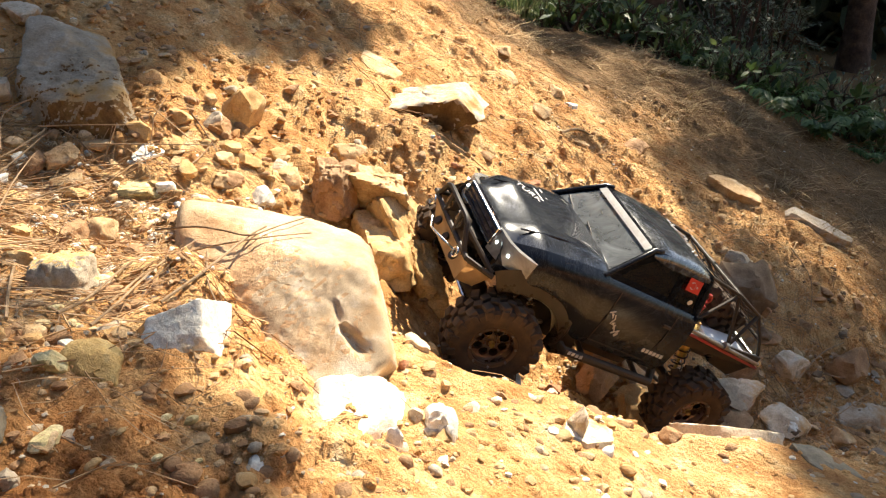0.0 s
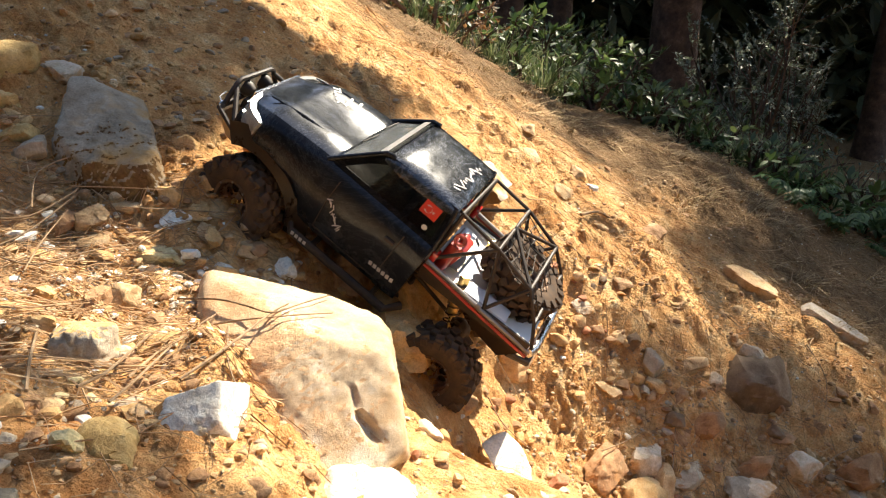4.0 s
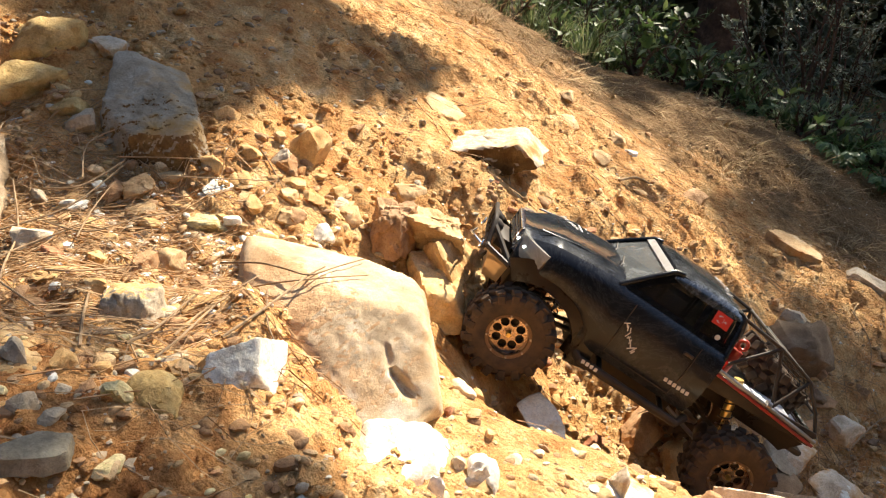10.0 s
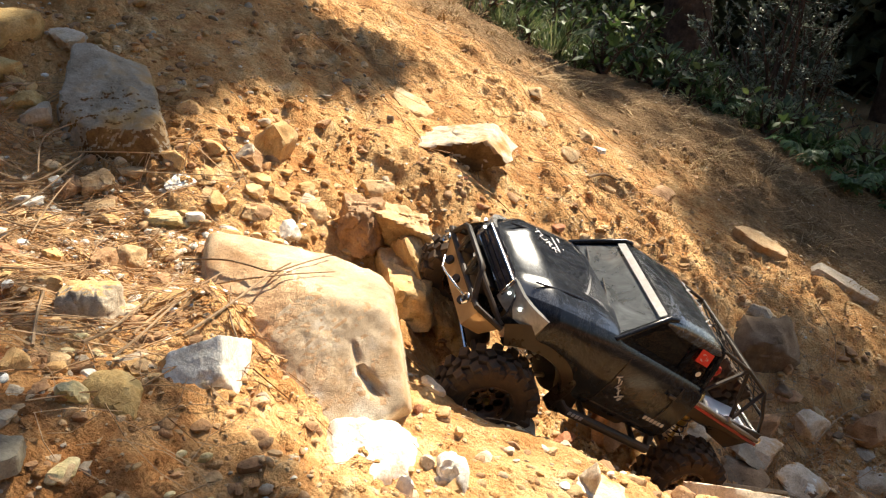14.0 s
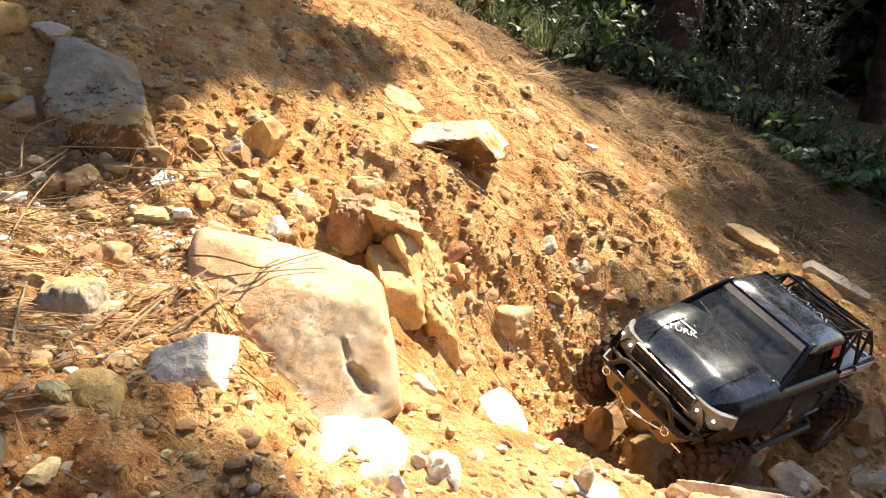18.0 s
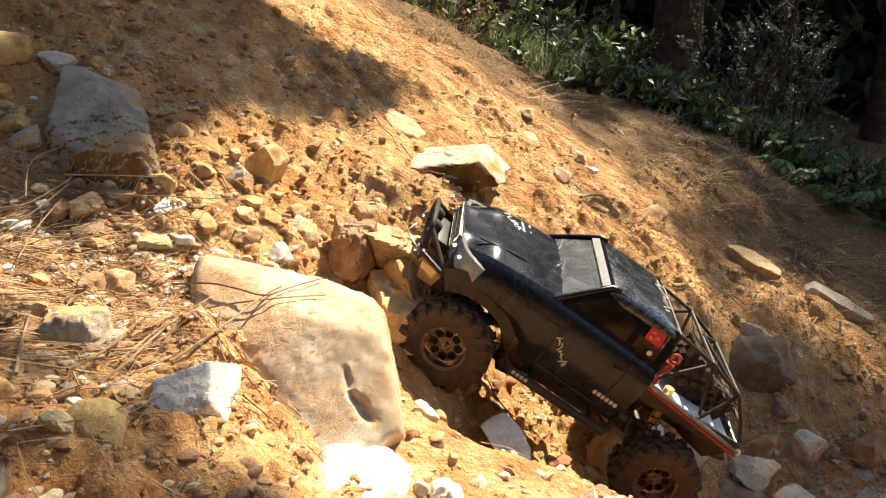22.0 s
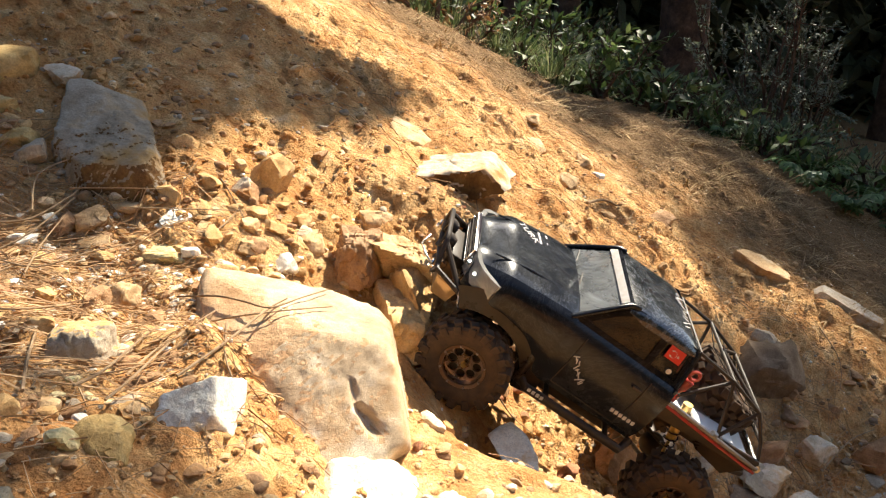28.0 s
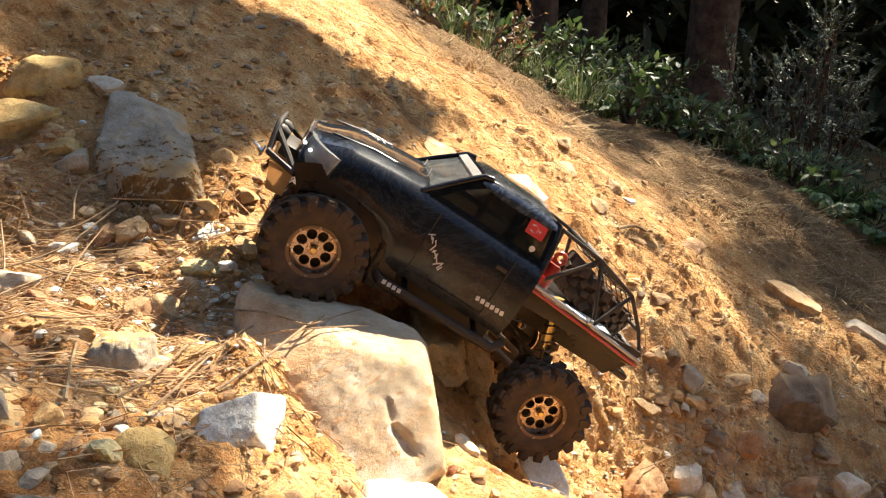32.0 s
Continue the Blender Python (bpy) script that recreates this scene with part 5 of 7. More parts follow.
        lay = Matrix.Translation((-0.034, flag_y + s * 0.0008, 0.1495)) @ Matrix.Rotation(radians(s * 20), 4, "X")
        bm = bmesh.new()
        outer = [(0.0035 + 0.0046 * math.cos(t), 0, 0.0046 * math.sin(t)) for t in np.linspace(0.6, 2 * math.pi - 0.6, 20)]
        inner_ = [(0.0021 + 0.0038 * math.cos(t), 0, 0.0038 * math.sin(t)) for t in np.linspace(0.6, 2 * math.pi - 0.6, 20)]
        a = [bm.verts.new(lay @ Vector((-s * -1 * p[0], p[1], p[2]))) for p in outer]
        b = [bm.verts.new(lay @ Vector((-s * -1 * p[0], p[1], p[2]))) for p in inner_]
        for k in range(19):
            bm.faces.new((a[k], a[k + 1], b[k + 1], b[k]))
        star = [bm.verts.new(lay @ Vector((-0.0042 + (0.0022 if k % 2 == 0 else 0.0009) * math.cos(k * math.pi / 5), 0, (0.0022 if k % 2 == 0 else 0.0009) * math.sin(k * math.pi / 5)))) for k in range(10)]
        bm.faces.new(star)
        part("crescent_and_star", bm, DECAL, flag, "white crescent and star", 0)
        bm = bmesh.new()
        lathe(bm, [(0.0, 0.0006), (0.0034, 0.0006), (0.0034, 0.0)], 14, (-0.040, s * (wide(0.131) + 0.0018) - (0.0006 if s < 0 else 0), 0.131))
        part("window_badge", bm, DECAL, truck, "round pale window badge")
        # door seam, handle, mirror-less belt trim
        bm = bmesh.new()
        tube(bm, [(0.062, s * 0.0995, 0.045), (0.064, s * 0.1012, 0.080), (0.064, s * 0.0955, 0.112)], 0.0007, 6)
        tube(bm, [(-0.030, s * 0.0995, 0.045), (-0.030, s * 0.1012, 0.080), (-0.030, s * 0.0955, 0.112)], 0.0007, 6)
        tube(bm, [(0.062, s * 0.0995, 0.045), (-0.030, s * 0.0995, 0.045)], 0.0007, 6)
        part("door_seam", bm, PLASTIC, truck)
        bm = bmesh.new()
        box(bm, (-0.020, s * 0.1005, 0.098), (0.013, 0.004, 0.004), None, 0.001)
        part("door_handle", bm, PLASTIC, truck)

        # fender round the front arch: a flat band with a rolled edge
        bm = bmesh.new()
        arcs = []
        for k in range(19):
            t = radians(50 + 124 * k / 18)
            lip = 0.004 * math.sin(math.pi * min(1, max(0, (k - 1) / 16)))
            ring = []
            for r, y in ((0.0660, 0.0800), (0.0662, 0.0930 + lip), (0.0675, 0.0948 + lip), (0.0760, 0.0945 + lip * 0.6), (0.0960, 0.0915)):
                ring.append((0.1565 + r * math.cos(t) * (0.93 if math.cos(t) > 0 else 1.0), s * (y - 0.012 * max(0, math.cos(t)) ** 2), r * math.sin(t) * 0.98))
            arcs.append(ring)
        loft(bm, arcs, cap=False)
        bmesh.ops.solidify(bm, geom=bm.faces[:], thickness=0.0012)
        part("fender_flare", bm, SHADED, truck, "dark smoked fender round the wheel arch")

        # bulged flap behind the front wheel
        bm = bmesh.new()
        rows_ = []
        for i in range(7):
            z = 0.014 + 0.060 * i / 6
            rows_.append([(0.082 + 0.020 * u + 0.006 * (i / 6) ** 2, s * (0.088 + 0.0115 * math.sin(math.pi * u) * math.sin(math.pi * (0.15 + 0.8 * i / 6))), z) for u in (0, 0.2, 0.4, 0.6, 0.8, 1)])
        loft(bm, rows_, cap=False)
        bmesh.ops.solidify(bm, geom=bm.faces[:], thickness=0.0012)
        part("mud_flap", bm, SHADED, truck, "smoked bulging plastic flap behind the wheel", 50)

        # headlight
        bm = bmesh.new()
        # wraps from the grille round the corner of the nose
        path = [(0.2145, 0.046), (0.2135, 0.060), (0.2100, 0.0725), (0.2030, 0.0815), (0.1930, 0.0880), (0.1800, 0.0925)]
        rows_ = []
        for i, (px, py) in enumerate(path):
            low, high = 0.0745 + 0.0012 * i, 0.1030 - 0.0006 * i
            inx, iny = px - 0.006, py - 0.006
            rows_.append([(px, s * py, low), (px + 0.0008, s * (py + 0.0008), (low + high) / 2), (px - 0.001, s * (py - 0.001), high), (inx, s * iny, high), (inx, s * iny, low), (px, s * py, low)])
        loft(bm, rows_)
        bmesh.ops.remove_doubles(bm, verts=bm.verts[:], dist=0.0001)
        lamp = part("headlight", bm, LENS, truck, "grey lamp lens with lit diodes")
        bm = bmesh.new()
        for px, py in ((0.2148, 0.058), (0.2070, 0.0790)):
            c = Vector((px, s * py, 0.0905))
            bmesh.ops.create_icosphere(bm, subdivisions=2, radius=0.0017, matrix=Matrix.Translation(c))
        part("diode", bm, LED, lamp, "lit white diodes")

        # rock slider
        bm = bmesh.new()
        tube(bm, [(0.092, s * 0.082, 0.026), (0.080, s * 0.101, 0.020), (-0.062, s * 0.101, 0.020), (-0.075, s * 0.082, 0.026)], 0.0055, 10)
        tube(bm, [(0.05, s * 0.10, 0.021), (0.05, s * 0.04, 0.030)], 0.0035, 8)
        tube(bm, [(-0.04, s * 0.10, 0.021), (-0.04, s * 0.04, 0.030)], 0.0035, 8)
        slider = part("rock_slider", bm, PLASTIC, truck, "black tubular rock slider")
        bm = bmesh.new()
        for k in range(4):
            box(bm, (0.075 - k * 0.006, s * 0.1064, 0.0225), (0.004, 0.0006, 0.0045), Matrix.Rotation(radians(10), 3, "Y"))
        part("slider_decal", bm, DECAL, slider, "silver slider decal")

        # bed side: chrome rail, red stripe, bare inner panel
        bm = bmesh.new()
        tube(bm, [(-0.066, s * 0.0835, 0.100), (-0.150, s * 0.0835, 0.0955), (-0.222, s * 0.0790, 0.0905)], 0.0028, 10)
        tube(bm, [(-0.140, s * 0.0835, 0.0985), (-0.146, s * 0.0835, 0.0985)], 0.0048, 10)
        part("bed_rail", bm, STEEL, truck, "bare aluminium bed rail")
        bm = bmesh.new()
        tube(bm, [(-0.066, s * 0.0850, 0.0950), (-0.150, s * 0.0850, 0.0905), (-0.222, s * 0.0805, 0.0850)], 0.0021, 8)
        part("red_stripe", bm, RED, truck, "red stripe tube under the bed rail")
        bm = bmesh.new()
        quad(bm, [(-0.110, s * 0.0800, 0.086), (-0.214, s * 0.0775, 0.080), (-0.198, s * 0.0740, 0.056), (-0.150, s * 0.0740, 0.064)])
        bmesh.ops.solidify(bm, geom=bm.faces[:], thickness=0.0015)
        # A tan panel in dark plastic, so that its colour carries the shade.
        part("bed_panel", bm, SHADED, truck, "bed side panel with its shade put into the colour")
        bm = bmesh.new()
        box(bm, (-0.069, s * 0.075, 0.105), (0.008, 0.014, 0.017), None, 0.002)
        part("tail_light", bm, REDLENS, truck, "red tail light")

        # shocks with springs
        for x, lean in ((0.120, 0.020), (-0.120, -0.022)):
            top, foot = Vector((x - lean * 0.4, s * 0.052, 0.098)), Vector((x + lean, s * 0.060, 0.006))
            bm = bmesh.new()
            tube(bm, [top, top.lerp(foot, 0.55)], 0.0062, 12)
            tube(bm, [top.lerp(foot, 0.5), foot], 0.0022, 8)
            shock = part("shock_absorber", bm, GOLD if x < 0 else STEEL, truck, "oil shock absorber")
            bm = bmesh.new()
            way = (foot - top).normalized()
            u = way.orthogonal().normalized()
            w = way.cross(u)
            coil = [top.lerp(foot, 0.08 + 0.85 * k / 70) + 0.0082 * (math.cos(k * 0.75) * u + math.sin(k * 0.75) * w) for k in range(71)]
            tube(bm, coil, 0.0010, 5)
            part("spring", bm, SPRING, shock)
        for x in (1, -1):
            bm = bmesh.new()
            tube(bm, [(x * 0.150, s * 0.050, -0.006), (x * 0.030, s * 0.034, 0.022)], 0.0030, 8)
            part("lower_link", bm, STEEL, truck, "steel lower link rod")
            bm = bmesh.new()
            tube(bm, [(x * 0.145, s * 0.022, 0.018), (x * 0.045, s * 0.038, 0.048)], 0.0026, 8)
            part("upper_link", bm, PLASTIC, truck)
        bm = bmesh.new()
        box(bm, (0.0, s * 0.036, 0.058), (0.400, 0.005, 0.016), None, 0.001)
        part("chassis_rail", bm, PLASTIC, truck)

    # bonnet creases and wipers
    for y in (0.052, -0.052):
        bm = bmesh.new()
        tube(bm, [(0.094, y, 0.1252), (0.150, y * 1.04, 0.1226), (0.196, y * 1.0, 0.1135)], 0.0022, 8, taper=0.5)
        part("bonnet_crease", bm, PAINT, truck)
    for y in (0.035, -0.025):
        bm = bmesh.new()
        tube(bm, [(0.0905, y, 0.1225), (0.0835, y - 0.020, 0.1290), (0.0800, y - 0.045, 0.1322)], 0.0009, 6)
        part("wiper", bm, PLASTIC, truck)
    for y, x in ((0.010, 0.118), (-0.040, 0.106)):
        bm = bmesh.new()
        ring = [(x + 0.0042 * math.cos(t), y + 0.0052 * math.sin(t), 0.1262 - (x - 0.1) * 0.05) for t in np.linspace(0, 2 * math.pi, 14)[:-1]]
        tube(bm, ring, 0.0007, 5, closed=True)
        part("body_clip", bm, STEEL, truck, "wire body clip")

    # grille
    bm = bmesh.new()
    box(bm, (0.2140, 0, 0.0915), (0.005, 0.104, 0.022), None, 0.002)
    grille = part("grille", bm, GRILLE, truck, "dark blue grille with silver edging")
    for k in range(3):
        bm = bmesh.new()
        box(bm, (0.2170, 0, 0.0850 + k * 0.0065), (0.0016, 0.098, 0.0016))
        part("grille_bar", bm, PLASTIC, grille)
    bm = bmesh.new()
    tube(bm, [(0.2170, 0.050, 0.0815), (0.2170, 0.050, 0.1015), (0.2170, -0.050, 0.1015), (0.2170, -0.050, 0.0815)], 0.0010, 6, closed=True)
    part("grille_edge", bm, CHROME, grille)
    # front bumper
    bm = bmesh.new()
    quad(bm, [(0.236, 0.070, 0.060), (0.236, -0.070, 0.060), (0.224, -0.050, 0.026), (0.224, 0.050, 0.026)])
    quad(bm, [(0.236, 0.070, 0.060), (0.224, 0.050, 0.026), (0.205, 0.058, 0.030), (0.208, 0.080, 0.060)])
    quad(bm, [(0.236, -0.070, 0.060), (0.208, -0.080, 0.060), (0.205, -0.058, 0.030), (0.224, -0.050, 0.026)])
    bmesh.ops.solidify(bm, geom=bm.faces[:], thickness=0.002)
    bumper = part("bumper_plate", bm, TANPLATE, truck, "bare tan front skid plate")
    for y in (0.034, 0.0, -0.034):
        bm = bmesh.new()
        c = Matrix.Translation((0.2325, y, 0.044)) @ Matrix.Rotation(radians(90), 4, "Z") @ Matrix.Rotation(radians(-19), 4, "X")
        lathe(bm, [(0.0, -0.0035), (0.0055, -0.0035), (0.0055, 0.0), (0.0, 0.0)], 14)
        bmesh.ops.transform(bm, matrix=c, verts=bm.verts)
        part("plate_hole", bm, PLASTIC, bumper)
    bars = (
        [(0.208, 0.082, 0.062), (0.240, 0.068, 0.064), (0.243, 0.0, 0.065), (0.240, -0.068, 0.064), (0.208, -0.082, 0.062)],
        [(0.240, 0.060, 0.062), (0.244, 0.047, 0.078), (0.246, 0.040, 0.088), (0.247, 0.032, 0.0915), (0.247, -0.032, 0.0915), (0.246, -0.040, 0.088), (0.244, -0.047, 0.078), (0.240, -0.060, 0.062)],
        [(0.209, 0.078, 0.064), (0.245, 0.040, 0.085)],
        [(0.209, -0.078, 0.064), (0.245, -0.040, 0.085)],
        [(0.242, 0.020, 0.064), (0.246, 0.018, 0.090)],
        [(0.242, -0.020, 0.064), (0.246, -0.018, 0.090)],
    )
    for bar in bars:
        bm = bmesh.new()
        tube(bm, bar, 0.0032, 8)
        part("bull_bar", bm, PLASTIC, truck, "black tubular bull bar")
    for y in (0.019, -0.019):
        bm = bmesh.new()
        lathe(bm, [(0.0, -0.012), (0.008, -0.011), (0.0125, -0.002), (0.0125, 0.006), (0.0, 0.006)], 20)
        bmesh.ops.transform(bm, matrix=Matrix.Translation((0.240, y, 0.0790)) @ Matrix.Rotation(radians(-90), 4, "Z") @ Matrix.Scale(0.78, 4), verts=bm.verts)
        lamp = part("spot_lamp", bm, PLASTIC, truck, "round black spot lamp")
        bm = bmesh.new()
        lathe(bm, [(0.0, 0.0075), (0.0112, 0.0065), (0.0112, 0.006)], 20)
        bmesh.ops.transform(bm, matrix=Matrix.Translation((0.240, y, 0.0790)) @ Matrix.Rotation(radians(-90), 4, "Z") @ Matrix.Scale(0.78, 4), verts=bm.verts)
        part("lamp_glass", bm, SMOKE, lamp, "dark lamp glass")
    for y in (0.052, -0.052):
        bm = bmesh.new()
        ring = [(0.246, y + 0.0055 * math.cos(t), 0.058 + 0.0055 * math.sin(t)) for t in np.linspace(0, 2 * math.pi, 12)[:-1]]
        tube(bm, ring, 0.0014, 6, closed=True)
        part("shackle", bm, CHROME, truck, "bright recovery shackle")
    bm = bmesh.new()
    tube(bm, [(0.247, 0.05, 0.058), (0.256, 0.044, 0.060), (0.262, 0.020, 0.056), (0.258, 0.0, 0.050), (0.252, -0.02, 0.053)], 0.0012, 6)
    part("winch_line", bm, CHROME, truck, "loose bright chain")
    bm = bmesh.new()
    box(bm, (0.222, 0, 0.068), (0.022, 0.070, 0.014), None, 0.002)
    part("winch", bm, PLASTIC, truck)

    # running gear
    bm = bmesh.new()
    box(bm, (0.005, 0, 0.018), (0.150, 0.100, 0.044), None, 0.010)
    part("skid_plate", bm, PLASTIC, truck)
    bm = bmesh.new()
    box(bm, (0.012, 0.0, 0.062), (0.080, 0.056, 0.034), None, 0.004)
    part("gearbox", bm, PLASTIC, truck)
    for x in (1, -1):
        bm = bmesh.new()
        tube(bm, [(x * 0.026, 0.0, 0.026), (x * 0.130, 0.006, 0.006)], 0.0038, 8)
        part("drive_shaft", bm, STEEL, truck)
    axles = []
    for x in (1, -1):
        bm = bmesh.new()
        tube(bm, [(0, 0.078, 0), (0, -0.078, 0)], 0.0062, 10)
        bmesh.ops.create_icosphere(bm, subdivisions=2, radius=0.0175, matrix=Matrix.Translation((-x * 0.004, 0.006, 0.0)))
        for s in (1, -1):
            box(bm, (0, s * 0.066, 0), (0.020, 0.016, 0.022), None, 0.003)
        axle = part("front_axle" if x > 0 else "rear_axle", bm, PLASTIC, truck, "black solid axle with a round differential")
        axle.matrix_basis = pose(x * 0.1565, 0, 0)
        axles.append(axle)
    bm = bmesh.new()
    tube(bm, [(0.022, 0.060, 0.004), (0.022, -0.060, 0.004)], 0.0024, 8)
    part("steering_rod", bm, CHROME, axles[0], "bright steering rod")
    bm = bmesh.new()
    box(bm, (0.012, -0.025, 0.022), (0.020, 0.040, 0.022), None, 0.002)
    part("servo", bm, PLASTIC, axles[0])

    # bed
    bm = bmesh.new()
    box(bm, (-0.142, 0, 0.0825), (0.150, 0.150, 0.003), Matrix.Rotation(radians(3.4), 3, "Y"))
    for s in (1, -1):
        box(bm, (-0.142, s * 0.074, 0.0885), (0.150, 0.003, 0.012), Matrix.Rotation(radians(3.4), 3, "Y"))
        box(bm, (-0.150, s * 0.060, 0.0905), (0.060, 0.028, 0.014), Matrix.Rotation(radians(3.4), 3, "Y"), 0.003)
    part("bed_tray", bm, WHITE, truck, "white load bed tray")
    for s in (1, -1):
        bm = bmesh.new()
        box(bm, (-0.142, s * 0.0785, 0.0870), (0.152, 0.0040, 0.0190), Matrix.Rotation(radians(3.4), 3, "Y"), 0.001)
        part("bed_side", bm, PLASTIC, truck, "black bed side cover")
    bm = bmesh.new()
    box(bm, (-0.086, 0.0, 0.0905), (0.030, 0.09, 0.002))
    part("tread_plate", bm, STEEL, truck, "dark chequered tread plate")
    bm = bmesh.new()
    tube(bm, [(-0.222, 0.079, 0.0905), (-0.2265, 0.060, 0.0890), (-0.2265, -0.060, 0.0890), (-0.222, -0.079, 0.0905)], 0.0052, 10)
    part("rear_rail", bm, CHROME, truck, "bare aluminium rear rail")
    bm = bmesh.new()
    tube(bm, [(-0.205, 0.070, 0.066), (-0.232, 0.055, 0.062), (-0.232, -0.055, 0.062), (-0.205, -0.070, 0.066)], 0.0045, 8)
    part("rear_bumper", bm, PLASTIC, truck)
    roof_back, knee = (-0.064, 0.164), (-0.176, 0.146)
    cage = []
    for s in (1, -1):
        cage += [
            [(roof_back[0], s * 0.062, roof_back[1]), (-0.120, s * 0.064, 0.160), (knee[0], s * 0.062, knee[1]), (-0.205, s * 0.068, 0.118), (-0.222, s * 0.074, 0.094)],
            [(-0.068, s * 0.080, 0.104), (roof_back[0], s * 0.062, roof_back[1])],
            [(-0.068, s * 0.080, 0.104), (-0.120, s * 0.064, 0.160)],
            [(-0.150, s * 0.080, 0.098), (-0.120, s * 0.064, 0.160)],
            [(-0.150, s * 0.080, 0.098), (knee[0], s * 0.062, knee[1])],
            [(knee[0], s * 0.062, knee[1]), (-0.120, 0, 0.162)],
        ]
    for x, z, y in ((roof_back[0], roof_back[1], 0.062), (-0.120, 0.160, 0.064), (knee[0], knee[1], 0.062), (-0.205, 0.118, 0.068)):
        cage.append([(x, y, z), (x, -y, z)])
    for bar in cage:
        bm = bmesh.new()
        tube(bm, bar, 0.0023, 8)
        part("cage_bar", bm, PLASTIC, truck, "black roll cage tube")
    bm = bmesh.new()
    for k in range(7):
        y = -0.060 + 0.02 * k
        tube(bm, [(-0.122, y, 0.1575), (-0.150, y * 1.02, 0.1455), (-0.176, y, 0.1440), (-0.205, y * 1.1, 0.117)], 0.0007, 4)
    for k in range(7):
        u = k / 6
        x, z = -0.126 - 0.076 * u, 0.156 - 0.036 * u * u - 0.004
        tube(bm, [(x, 0.064, z + 0.003), (x - 0.004, 0.02, z - 0.002), (x + 0.004, -0.02, z - 0.002), (x, -0.064, z + 0.003)], 0.0007, 4)
    part("cargo_net", bm, PLASTIC, truck, "black cargo net over the bed")
    spare = build_wheel(truck, 1)
    spare.name = "spare_wheel"
    spare.matrix_basis = pose(-0.166, -0.008, 0.112, 90 - 14, 0, 90)
    bm = bmesh.new()
    box(bm, (-0.083, 0.036, 0.1065), (0.018, 0.034, 0.034), Matrix.Rotation(radians(-10), 3, "Y"), 0.003)
    can = part("fuel_can", bm, RED, truck, "red plastic fuel can")
    bm = bmesh.new()
    box(bm, (-0.083, 0.036, 0.1265), (0.006, 0.016, 0.008), Matrix.Rotation(radians(-10), 3, "Y"), 0.001)
    part("can_handle", bm, RED, can)
    bm = bmesh.new()
    tube(bm, [(-0.080, 0.062, 0.092), (-0.080, 0.062, 0.128)], 0.0075, 12)
    bottle = part("red_bottle", bm, RED, truck, "small red bottle with a dark cap")
    bm = bmesh.new()
    ring = [(-0.080 + 0.006 * math.cos(t), 0.064, 0.137 + 0.006 * math.sin(t)) for t in np.linspace(0, 2 * math.pi, 14)[:-1]]
    tube(bm, ring, 0.0024, 6, closed=True)
    part("ring_handle", bm, RED, bottle)
    bm = bmesh.new()
    box(bm, (-0.083, 0.002, 0.1015), (0.018, 0.026, 0.024), None, 0.002)
    part("tool_box", bm, WHITE, truck, "small pale tool box")

    wheels = []
    for x in (1, -1):
        for s in (1, -1):
            w = build_wheel(truck, s)
            w.matrix_basis = pose(x * 0.1565, s * 0.0935, 0, 0, 0, 0 if s > 0 else 180)
            wheels.append((w, x, s))
    truck.scale = (0.955,) * 3
    return truck, axles, wheels


TRUCK, AXLES, WHEELS = build_truck()


# ---- plants ----
def leaf(verts, faces, at, way, up, length, width, fold=0.25):
    """One pointed leaf, slightly folded and curved."""
    side = way.cross(up).normalized()
    up = side.cross(way).normalized()
    i = len(verts)
    for u, w, lift in ((0, 0, 0), (0.35, 0.5, 0.1), (0.35, 0, 0.02), (0.35, -0.5, 0.1), (0.72, 0.36, 0.0), (0.72, 0, -0.08), (0.72, -0.36, 0.0), (1, 0, -0.22)):
        verts.append((at + way * (u * length) + side * (w * width) + up * (lift * length * fold * 2))[:])
    faces += [(i, i + 1, i + 2), (i, i + 2, i + 3), (i + 1, i + 4, i + 5, i + 2), (i + 2, i + 5, i + 6, i + 3), (i + 4, i + 7, i + 5), (i + 5, i + 7, i + 6)]


def rod(verts, faces, a, b, r0, r1, n=4):
    way = (b - a).normalized()
    u = way.orthogonal().normalized()
    w = way.cross(u)
    i = len(verts)
    for p, r in ((a, r0), (b, r1)):
        for k in range(n):
            t = 2 * math.pi * k / n
            verts.append((p + r * (math.cos(t) * u + math.sin(t) * w))[:])
    for k in range(n):
        j = (k + 1) % n
        faces.append((i + k, i + j, i + n + j, i + n + k))


def jitter(rnd, s):
    return Vector((rnd.uniform(-s, s), rnd.uniform(-s, s), rnd.uniform(-s, s)))


